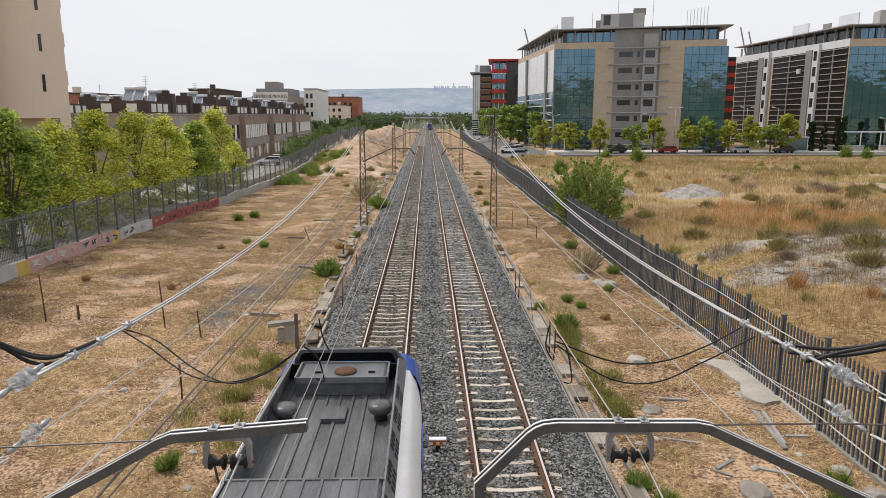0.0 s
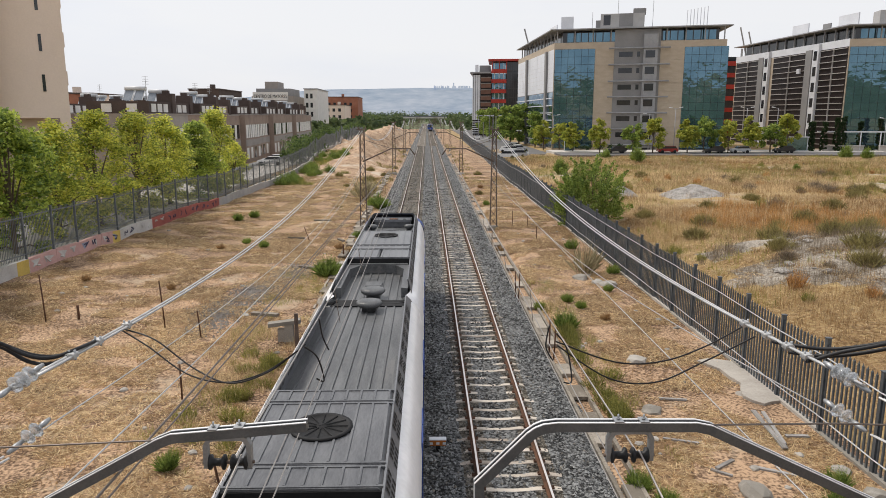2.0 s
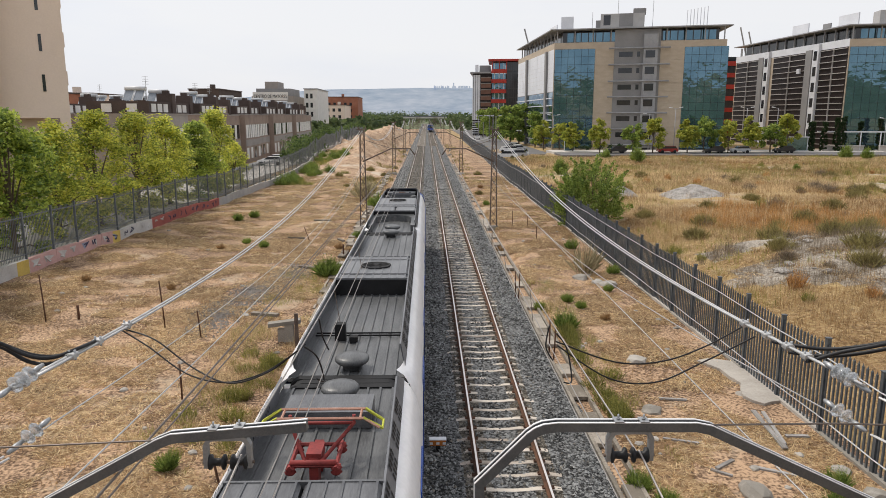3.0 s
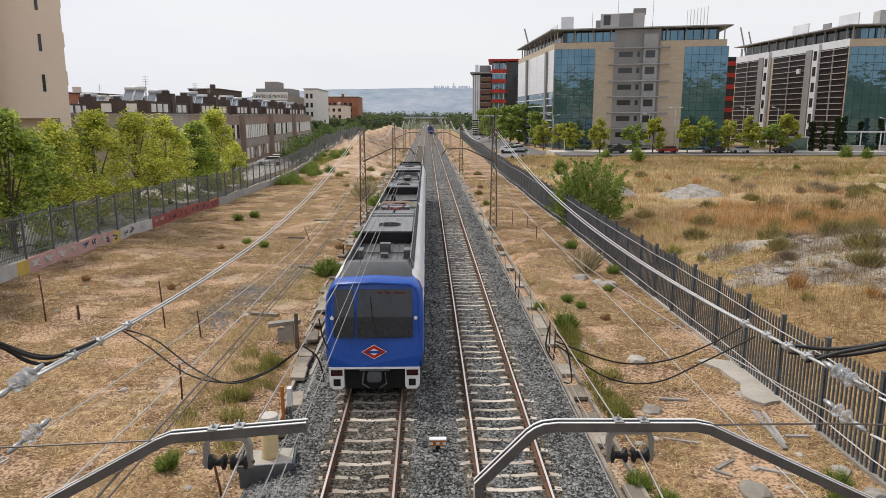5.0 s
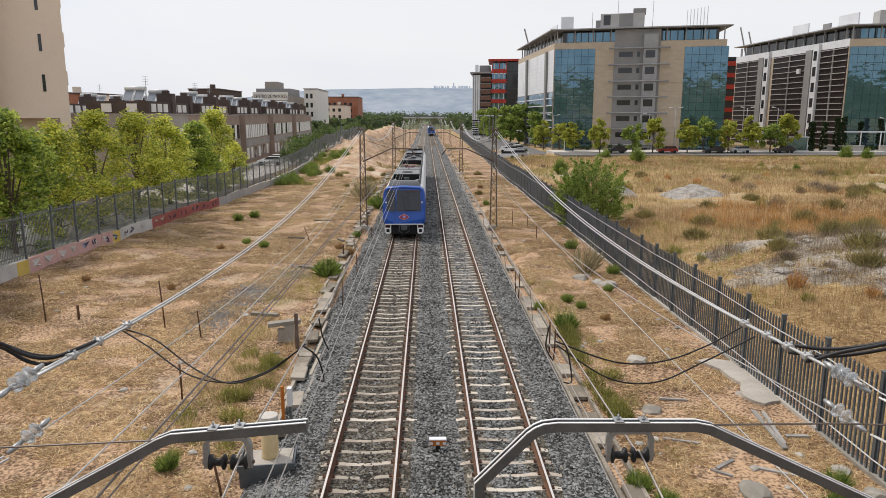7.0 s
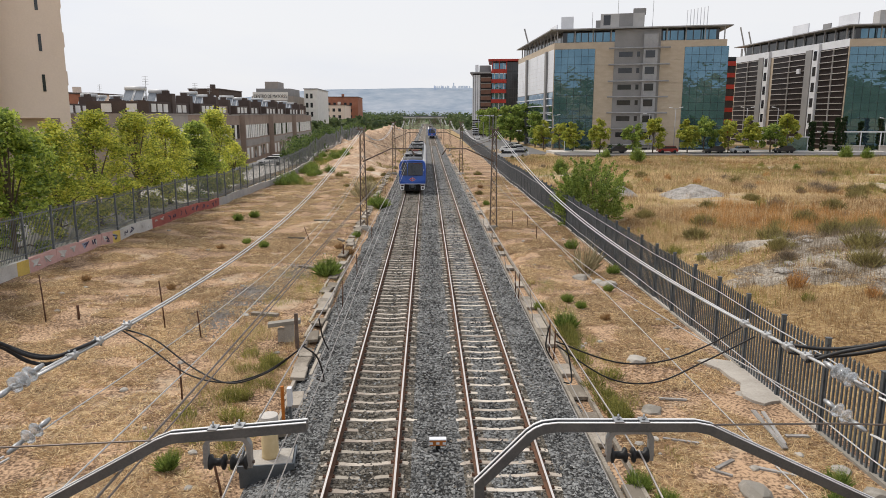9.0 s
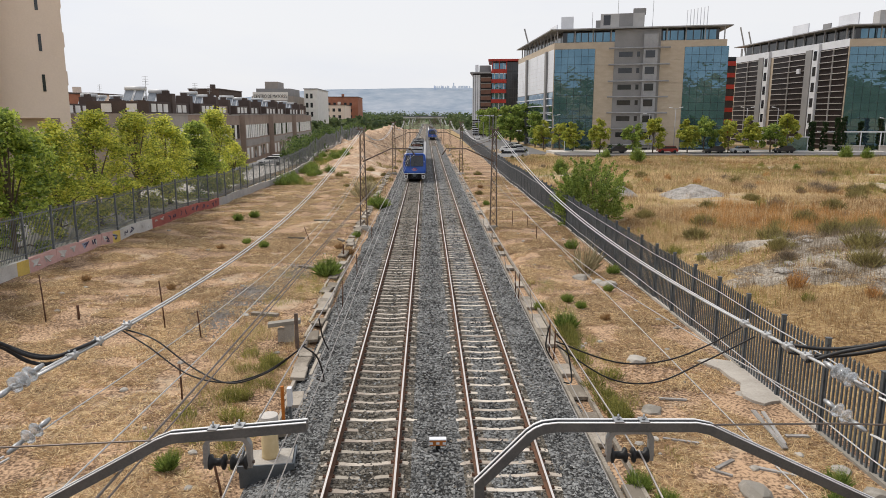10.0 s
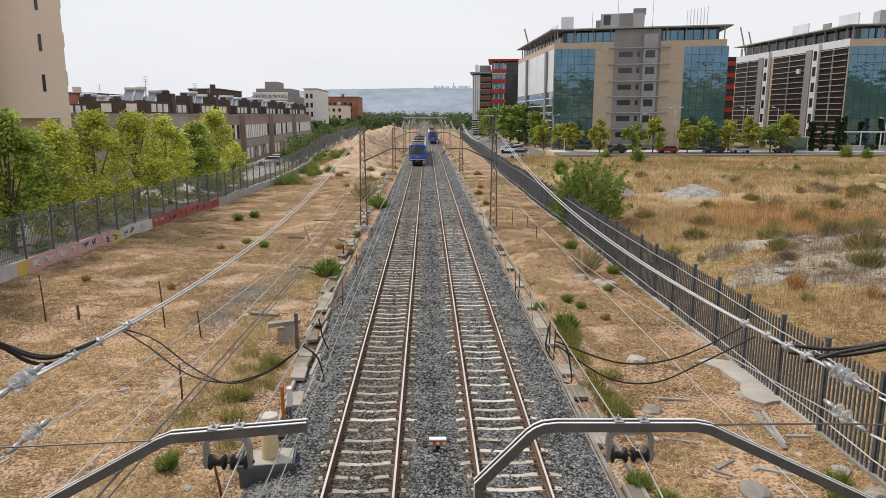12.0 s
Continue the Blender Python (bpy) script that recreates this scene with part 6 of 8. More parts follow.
def blades(name, rng, x, y, z, h, lean, width, material, label, per=5):
    """Tufts of thin grass blades as one stuff object."""
    n = len(x)
    X, Y, Z, Hh = (np.repeat(q, per) for q in (x, y, z, h))
    k = n * per
    a = rng.uniform(0, 6.283, k)
    l = lean * rng.uniform(0.3, 1.2, k) * Hh
    wx, wy = np.cos(a + 1.57) * width, np.sin(a + 1.57) * width
    bx, by = X + rng.normal(0, 0.11, k), Y + rng.normal(0, 0.11, k)
    hh = Hh * rng.uniform(0.5, 1.2, k)
    v = np.stack([np.stack([bx - wx, by - wy, Z - 0.03], -1), np.stack([bx + wx, by + wy, Z - 0.03], -1),
                  np.stack([bx + np.cos(a) * l, by + np.sin(a) * l, Z + hh], -1)], 1).reshape(-1, 3)
    f = np.arange(3 * k).reshape(-1, 3)
    ob = new(name, soup(name, v, f, [material]))
    return tagged(ob, label, "grass", kind="stuff")


def straws(name, rng, x, y, z, material, label):
    """Single straws lying about at all angles, each one a long thin triangle."""
    k = len(x)
    a = rng.uniform(0, 6.283, k)
    l = rng.uniform(0.06, 0.19, k) * (1 + 0.012 * (y - 11))
    w = rng.uniform(0.005, 0.011, k) * (1 + 0.05 * (y - 11))
    heap = np.array([max(0.0, noise.noise((p * 1.1, q * 1.1, 2.0))) for p, q in zip(x, y)])
    lift, tilt = rng.uniform(0.004, 0.03, k) + 0.10 * heap * rng.random(k), rng.normal(0, 0.025, k)
    c, s = np.cos(a), np.sin(a)
    v = np.stack([np.stack([x - c * l - s * w, y - s * l + c * w, z + lift - tilt], -1), np.stack([x - c * l + s * w, y - s * l - c * w, z + lift - tilt], -1),
                  np.stack([x + c * l, y + s * l, z + lift + tilt + 0.01], -1)], 1).reshape(-1, 3)
    tagged(new(name, soup(name, v, np.arange(3 * k).reshape(-1, 3), [material])), label, "straw", kind="stuff")


def grasses():
    rng = np.random.default_rng(21)

    def scatter(n, x0, x1, y0, y1, power, keep):
        x = rng.uniform(x0, x1, n)
        y = y0 + (y1 - y0) * rng.random(n) ** power
        m = np.array([keep(a, b) for a, b in zip(x, y)])
        x, y = x[m], y[m]
        return x, y, np.array([height(a, b) for a, b in zip(x, y)])

    def patch(a, b, s, seed, cut):
        return noise.fractal((a * s, b * s, seed), 1.0, 2.0, 3) > cut
    # tall straw in the field
    x, y, z = scatter(40000, 11.6, 85, 50, 138, 0.9, lambda a, b: patch(a, b, 0.07, 2.0, 0.0))
    blades("dry_grass", rng, x, y, z, rng.uniform(0.25, 0.7, len(x)), 0.45, 0.016, M_STRAW, "tall dry straw-coloured grass in the field", 8)
    def on_mound(a, b):
        return ((a - 24.5) / 8.5) ** 2 + ((b - 33) / 9.5) ** 2 + 0.8 * noise.noise((a * 0.3, b * 0.3, 2)) < 1
    x, y, z = scatter(60000, 11.2, 48, 17, 62, 0.9, lambda a, b: patch(a, b, 0.12, 2.0, 0.04) and (not on_mound(a, b) or patch(a, b, 0.5, 4.0, 0.28)))
    blades("dry_grass", rng, x, y, z, rng.uniform(0.12, 0.5, len(x)), 0.45, 0.0055, M_STRAW, "dry straw-coloured grass behind the palisade", 6)
    x, y, z = scatter(150000, 11.0, 42, 17, 60, 1.0, lambda a, b: not on_mound(a, b) or patch(a, b, 0.6, 9.0, 0.15))
    q = int(len(x) * 0.6)
    straws("fallen_straw", rng, x[:q], y[:q], z[:q], M_STRAW, "fallen straw on the field soil")
    straws("fallen_straw", rng, x[q:], y[q:], z[q:], M_RUSSET, "fallen brown stalks on the field soil")
    x, y, z = scatter(13000, 14, 37, 22, 46, 1.0, lambda a, b: on_mound(a, b) and patch(a, b, 0.45, 31.0, 0.0))
    blades("dead_stalks", rng, x, y, z, rng.uniform(0.2, 0.75, len(x)), 0.5, 0.006, M_TWIG, "grey-brown dead stalks on the chalky mound", 7)
    x, y, z = scatter(34000, 11.4, 75, 22, 138, 0.85, lambda a, b: patch(a, b, 0.09, 7.0, 0.02) and (not on_mound(a, b) or patch(a, b, 0.5, 4.0, 0.2)))
    blades("russet_grass", rng, x, y, z, rng.uniform(0.25, 0.8, len(x)), 0.4, 0.007, M_RUSSET, "reddish brown dead weeds in the field", 9)
    x, y, z = scatter(36000, 11.4, 80, 17, 136, 0.85, lambda a, b: patch(a, b, 0.1, 15.0, 0.0) and (not on_mound(a, b) or patch(a, b, 0.5, 4.0, 0.25)))
    blades("field_weeds", rng, x, y, z, rng.uniform(0.2, 0.6, len(x)), 0.5, 0.009, M_WEED, "olive green weeds in the field", 8)
    # a russet stand, a pale one beyond it, olive growth farther off
    def stand(cx, cy, rx, ry):
        return lambda a, b: ((a - cx) / rx) ** 2 + ((b - cy) / ry) ** 2 < 0.55 + 0.9 * noise.noise((a * 0.22, b * 0.22, 3.0)) + rng.random() * 0.3
    x, y, z = scatter(9000, 15, 42, 36, 66, 1.0, stand(27, 50, 8, 10))
    blades("russet_stand", rng, x, y, z, rng.uniform(0.5, 1.15, len(x)), 0.3, 0.012, M_ORANGE, "stand of tall orange-brown dead stalks in the field", 4)
    x, y, z = scatter(9000, 18, 52, 58, 92, 1.0, stand(34, 74, 11, 9))
    blades("pale_stand", rng, x, y, z, rng.uniform(0.35, 0.8, len(x)), 0.4, 0.014, M_STRAW, "stand of pale yellow grass in the field", 4)
    x, y, z = scatter(15000, 14, 95, 84, 137, 1.0, lambda a, b: patch(a, b, 0.06, 21.0, -0.02))
    blades("olive_stand", rng, x, y, z, rng.uniform(0.35, 0.95, len(x)), 0.4, 0.02, M_OLIVE, "olive green and brown growth across the far field", 3)
    # short cut straw lying on the railway land
    def rail_land(a, b):
        return (a < -4.6 and a > fence_x(b) + 0.3) or (5.1 < a < 10.3)
    x, y, z = scatter(700000, -20, 10.4, 11, 95, 1.5, lambda a, b: rail_land(a, b) and noise.fractal((a * 0.45, b * 0.45, 4.0), 1.0, 2.0, 5) > -0.2 + 0.25 * rng.random())
    k = len(x)
    for first, second, material, label in ((0, 0.79, M_STRAW, "cut straw lying on bare earth"), (0.79, 1.0, M_RUSSET, "brown dead stalks lying on bare earth")):
        q = slice(int(k * first), int(k * second))
        straws("cut_straw", rng, x[q], y[q], z[q], material, label)
    x, y, z = scatter(30000, -20, 10.4, 11, 95, 1.35, lambda a, b: rail_land(a, b) and patch(a, b, 0.22, 9.0, 0.1))
    blades("dead_stubble", rng, x, y, z, rng.uniform(0.05, 0.16, len(x)), 1.2, 0.012, M_RUSSET, "brown dead stubble on the ground", 4)
    # greener verges along the trough, the fence foot and the bank
    x, y, z = scatter(2200, -7.6, -4.5, 15, 36, 1.0, lambda a, b: patch(a, b, 0.5, 3.0, 0.12))
    blades("verge_grass", rng, x, y, z, rng.uniform(0.1, 0.35, len(x)), 0.8, 0.006, M_WEED, "green and yellow verge grass beside the trough", 7)
    x, y, z = scatter(1500, -7.8, -4.5, 16, 26, 1.0, lambda a, b: patch(a, b, 0.4, 8.0, 0.05))
    blades("dry_grass", rng, x, y, z, rng.uniform(0.2, 0.5, len(x)), 0.6, 0.005, M_STRAW, "tall golden dry grass round the concrete post", 6)
    x, y, z = scatter(1100, 4.95, 6.3, 12, 34, 1.0, lambda a, b: patch(a, b, 0.6, 5.0, 0.12))
    blades("verge_grass", rng, x, y, z, rng.uniform(0.1, 0.32, len(x)), 0.8, 0.006, M_WEED, "green verge grass beside the ballast", 7)
    x, y, z = scatter(5200, -18.5, -9.5, 84, 128, 1.0, lambda a, b: patch(a, b, 0.16, 5.0, 0.12 + 0.07 * (a + 18)))
    blades("bank_grass", rng, x, y, z, rng.uniform(0.2, 0.6, len(x)), 0.7, 0.03, M_WEED, "green weeds at the foot of the dirt bank", 6)

    x, y, z = scatter(2600, 4.95, 7.6, 85, 200, 1.0, lambda a, b: rng.random() < 0.5 and patch(a, b, 0.35, 11.0, -0.1 + 0.16 * (a - 5)))
    blades("verge_grass", rng, x, y, z, rng.uniform(0.15, 0.45, len(x)), 0.6, 0.02, M_OLIVE, "yellow-green verge grass along the far track", 6)
    x, y, z = scatter(2600, -8.5, -4.6, 62, 170, 1.0, lambda a, b: patch(a, b, 0.2, 13.0, 0.1))
    blades("verge_grass", rng, x, y, z, rng.uniform(0.15, 0.5, len(x)), 0.6, 0.025, M_OLIVE, "dry olive verge grass along the far track", 6)


grasses()


# ---- overhead line ----
def curve_through(knots, n=40):
    """Points of the polynomial through knots (y, x, z), by even steps in y."""
    out = []
    y0, y1 = knots[0][0], knots[-1][0]
    for i in range(n + 1):
        y = y0 + (y1 - y0) * i / n
        x = z = 0.0
        for a, (ya, xa, za) in enumerate(knots):
            w = 1.0
            for b, (yb, _, _) in enumerate(knots):
                if a != b:
                    w *= (y - yb) / (ya - yb)
            x, z = x + w * xa, z + w * za
        out.append((x, y, z))
    return out


def sag(p, q, drop, n=24):
    p, q = Vector(p), Vector(q)
    return [tuple(p.lerp(q, i / n) - Vector((0, 0, 4 * drop * (i / n) * (1 - i / n)))) for i in range(n + 1)]


def lattice_mast(x, y, side, detailed):
    """Lattice mast of two channels with zigzag lacing, on a plinth, with its bracket arm over the track."""
    z0 = height(x, y)
    mast = thing("catenary_mast", "weathered steel lattice mast with bracket arm over the track", "catenary mast", pose(x, y, z0), "catenary masts")
    part("plinth", bars((-0.5, 0.5, -0.45, 0.45, -0.5, 0.2), (-0.35, 0.35, -0.3, 0.3, 0.2, 0.3)), M_CONC, mast)
    top = 6.9 - z0
    for s in (-1, 1):
        bm = bmesh.new()
        v0, v1 = 0.25, 0.14
        for a, b in (((s * v0, -0.1), (s * v1, -0.08)), ):
            for dy in (-1, 1):
                vs = box(bm, -0.035, 0.035, dy * 0.1 - 0.02, dy * 0.1 + 0.02, 0.3, top)
                for v in vs:
                    v.co.x += s * (v0 + (v1 - v0) * (v.co.z - 0.3) / (top - 0.3))
            vs = box(bm, -0.012, 0.012, -0.1, 0.1, 0.3, top)
            for v in vs:
                v.co.x += s * (0.03 + v0 + (v1 - v0) * (v.co.z - 0.3) / (top - 0.3))
        part("channel", bm, M_MAST, mast)
    n = 12
    for k in range(n):
        za, zb = 0.35 + (top - 0.4) * k / n, 0.35 + (top - 0.4) * (k + 1) / n
        s = 1 if k % 2 else -1
        wa, wb = (0.25 - 0.11 * (q - 0.3) / (top - 0.3) for q in (za, zb))
        bm = bmesh.new()
        tube(bm, [(-s * wa, -0.1, za), (s * wb, -0.1, zb)], 0.022, 4)
        part("lacing_bar", bm, M_MAST, mast)
        if detailed:
            bm = bmesh.new()
            tube(bm, [(s * wa, 0.1, za), (-s * wb, 0.1, zb)], 0.022, 4)
            part("lacing_bar", bm, M_MAST, mast)
    bm = bmesh.new()
    tube(bm, [(0, 0, 4.55 - z0), (side * 2.1, 0, 5.5 - z0), (side * 3.55, 0, 5.5 - z0), (side * 3.85, 0, 5.05 - z0)], 0.055, 6)
    part("bracket_arm", bm, M_MAST, mast)
    bm = bmesh.new()
    tube(bm, [(0, 0, 6.2 - z0), (side * 2.0, 0, 5.55 - z0)], 0.018, 4)
    part("stay_rod", bm, M_MAST, mast)
    bm = bmesh.new()
    tube(bm, [(side * 3.3, 0, 5.5 - z0), (side * 3.3, 0, 5.38 - z0), (side * 3.3, 0, 5.3 - z0)], 0.05, 8, radii=[0.03, 0.07, 0.03])
    tube(bm, [(side * 3.85, 0, 5.05 - z0), (side * 3.3, 0, 4.65 - z0)], 0.018, 5)
    part("registration_arm", bm, M_GALV, mast)
    bm = bmesh.new()
    tube(bm, [(-0.35, 0, top), (0.35, 0, top)], 0.04, 5)
    for s in (-0.25, 0.25):
        tube(bm, [(s, 0, top), (s, 0, top + 0.1), (s, 0, top + 0.2)], 0.05, 8, radii=[0.03, 0.06, 0.03])
    part("crossarm", bm, M_MAST, mast)


def wire(name, pts, r, material, label, n=5, group="overhead wires"):
    bm = bmesh.new()
    tube(bm, pts, r, n)
    ob = new(name, mesh_of(bm, name, material))
    return tagged(ob, label, "wire", group)


def overhead():
    ys = [51.5, 101, 150, 200, 250, 300, 350, 400, 450, 500]
    for k, y in enumerate(ys):
        lattice_mast(-4.75, y, 1, k < 2)
        lattice_mast(5.0, y, -1, k < 2)
    # messenger, contact wires and droppers of both tracks, span by span
    supports = [-6.0, 5.0] + ys
    for x, xc in ((-1.5, -1.42), (1.66, 1.72)):
        for a, b in zip(supports, supports[1:]):
            r = 0.0085 if a < 60 else 0.013
            near = a == 5.0
            m = sag((x, a, 5.28), (x - (0.0 if x > 0 else -0.05), b, 5.32), 0.3 if near else 0.35)
            wire("messenger_wire", m, r, M_WIRE_THIN, "thin grey stranded messenger wire over the track", 4 if a > 60 else 5)
            for o in (-0.06, 0.06):
                wire("contact_wire", [(xc + o, a, 4.62), (xc + o, (a + b) / 2, 4.6), (xc + o, b, 4.62)], r * 0.8, M_WIRE_THIN, "grey copper contact wire above the rails", 4)
            if a >= 5 and a < 160:
                n = 9
                for k in range(1, n):
                    p = m[round(24 * k / n)]
                    wire("dropper", [p, (xc, p[1], 4.61)], 0.006 if a < 60 else 0.01, M_WIRE_DARK, "thin dropper wire between messenger and contact wire", 3, "droppers")
    # twin feeder cables, sagging from mast heads to the strain insulators at the bridge
    for s, mx, ix, mz, iz in ((-1, -4.89, -4.26, 6.79, 5.19), (1, 5.07, 4.57, 6.75, 5.13)):
        for o in (0, 1):
            k = [(6.75, ix + o * 0.03, iz - o * 0.015), (20.0, ix + (mx - ix) * 0.3 + o * 0.1, 4.72), (36.5, ix + (mx - ix) * 0.68 + o * 0.13, 5.5), (51.5, mx + o * 0.16, mz)]
            wire("feeder_cable", curve_through(k, 50), 0.017, M_WIRE, "bright aluminium feeder cable sagging from the mast head", 6, "feeder cables")
        for a, b in zip(ys, ys[1:6]):
            for o in (0, 0.16):
                wire("feeder_cable", sag((mx + o, a, mz), (mx + o, b, mz), 1.4), 0.028, M_WIRE, "bright aluminium feeder cable between masts", 4, "feeder cables")
    # lighter single wires
    for k, r, m in (([(6.9, -4.22, 4.55), (17, -4.4, 3.74), (51.5, -4.75, 4.4)], 0.009, M_WIRE),
                    ([(5.6, -3.25, 4.66), (15, -3.5, 4.16), (51.5, -4.6, 4.5)], 0.009, M_WIRE),
                    ([(4.6, -2.42, 5.17), (18.5, -2.4, 4.93), (51.5, -2.3, 4.4)], 0.012, M_WIRE_DARK),
                    ([(4.6, -2.36, 5.14), (18.5, -2.36, 4.91), (51.5, -2.28, 4.4)], 0.009, M_WIRE_DARK),
                    ([(6.8, 4.2, 3.75), (18, 4.42, 3.58), (51.5, 4.9, 3.07)], 0.009, M_WIRE),
                    ([(6.9, 4.6, 4.62), (17, 4.62, 3.74), (51.5, 5.0, 4.4)], 0.009, M_WIRE)):
        wire("stay_wire", curve_through(k, 30), r, m, "thin steel wire running to the mast", 5)


overhead()


def strain_insulator(p, q, discs, r, label):
    """String of glass discs from p towards q with clevis ends."""
    p, q = Vector(p), Vector(q)
    t = thing("strain_insulator", label, "insulator", Matrix.Translation(p), "strain insulators")
    d = q - p
    for k in range(discs):
        a, b = k / discs, (k + 1) / discs
        bm = bmesh.new()
        prof = ((0.0, 0.35), (0.12, 0.62), (0.3, 1.0), (0.45, 0.97), (0.6, 0.7), (0.8, 0.4), (1.0, 0.3))
        tube(bm, [d * (a + (b - a) * f) for f, _ in prof], r, 14, radii=[r * w for _, w in prof])
        part("glass_disc", bm, M_GLASSY, t)
    u = d.normalized()
    for c, e in ((-u * 0.16, u * 0.01), (d - u * 0.01, d + u * 0.2)):
        bm = bmesh.new()
        tube(bm, [c, (c + e) / 2, e], 0.022, 6, radii=[0.02, 0.035, 0.02])
        part("clevis", bm, M_GALV, t)


def strip(bm, pts, y0, y1, lo, hi):
    """A bent flat bar: polyline (x, z) thickened from lo to hi along its mitred normal, from y0 to y1."""
    P = [Vector((a, 0, b)) for a, b in pts]
    N = []
    for i in range(len(P)):
        ds = [(P[j + 1] - P[j]).normalized() for j in (i - 1, i) if 0 <= j < len(P) - 1]
        ns = [Vector((-d.z, 0, d.x)) for d in ds]
        n = sum(ns, Vector()).normalized()
        N.append(n / max(0.4, n.dot(ns[0])))
    low = [p + n * lo for p, n in zip(P, N)]
    up = [p + n * hi for p, n in zip(P, N)]
    outline = [(v.x, v.z) for v in low] + [(v.x, v.z) for v in reversed(up)]
    a = [bm.verts.new((u, y0, w)) for u, w in outline]
    b = [bm.verts.new((u, y1, w)) for u, w in outline]
    n, m = len(P), len(outline)
    for i in range(m):
        bm.faces.new((a[i], a[(i + 1) % m], b[(i + 1) % m], b[i]))
    for i in range(n - 1):
        for w in (a, b):
            bm.faces.new((w[i], w[i + 1], w[m - 2 - i], w[m - 1 - i]))


def wire_support(pts, px, pz, label):
    """Bent channel arm fixed to the bridge, with a yoke of spool insulators under it."""
    t = thing("wire_support_arm", label, "support arm", None, "wire support arms")
    bm = bmesh.new()
    strip(bm, pts, 4.978, 5.022, -0.072, -0.02)
    part("channel", bm, M_ARM, t)
    for y0, y1 in ((4.96, 4.977), (5.023, 5.04)):
        bm = bmesh.new()
        strip(bm, pts, y0, y1, -0.078, -0.006)
        part("flange", bm, M_ARM, t)
        # thin pale strip along the flange top: light painted on, no separate metal
        bm = bmesh.new()
        strip(bm, pts, y0 - 0.002, y1 + 0.002, -0.005, 0.001)
        part("lip", bm, M_LIP, t, "steel edge with painted sky light")
    # yoke
    bm = bmesh.new()
    z = pz + 0.205
    for s in (-1, 1):
        strip(bm, [(px + s * 0.168, pz - 0.04), (px + s * 0.166, z - 0.06), (px + s * 0.14, z - 0.012), (px + s * 0.11, z), (px, z)] if s < 0 else
              [(px, z), (px + 0.11, z), (px + 0.14, z - 0.012), (px + 0.166, z - 0.06), (px + 0.168, pz - 0.04)], 4.97, 5.03, -0.018, 0.018)
    part("yoke", bm, M_GALV, t)
    bm = bmesh.new()
    tube(bm, [(px - 0.2, 5.0, pz), (px + 0.2, 5.0, pz)], 0.014, 6)
    part("spindle", bm, M_MAST, t)
    for s in (-0.085, 0.085):
        bm = bmesh.new()
        prof = ((-0.07, 0.03), (-0.06, 0.06), (-0.045, 0.06), (-0.03, 0.03), (0.03, 0.03), (0.045, 0.06), (0.06, 0.06), (0.07, 0.03))
        tube(bm, [(px + s + a, 5.0, pz) for a, _ in prof], 0.05, 12, radii=[b for _, b in prof])
        part("spool_insulator", bm, M_CABLE, t, "black spool insulator")
    for s in (-0.1, 0.1):
        zt = max(b for a, b in pts)
        zz = np.interp(px + s, [a for a, _ in sorted(pts)], [b for _, b in sorted(pts)])
        bm = bmesh.new()
        box(bm, px + s - 0.035, px + s + 0.035, 4.95, 5.05, zz + 0.002, zz + 0.012)
        tube(bm, [(px + s, 5.0, zz), (px + s, 5.0, zz + 0.055)], 0.008, 6)
        tube(bm, [(px + s, 5.0, zz + 0.018), (px + s, 5.0, zz + 0.026)], 0.016, 6)
        part("bolt", bm, M_GALV, t)
    return t


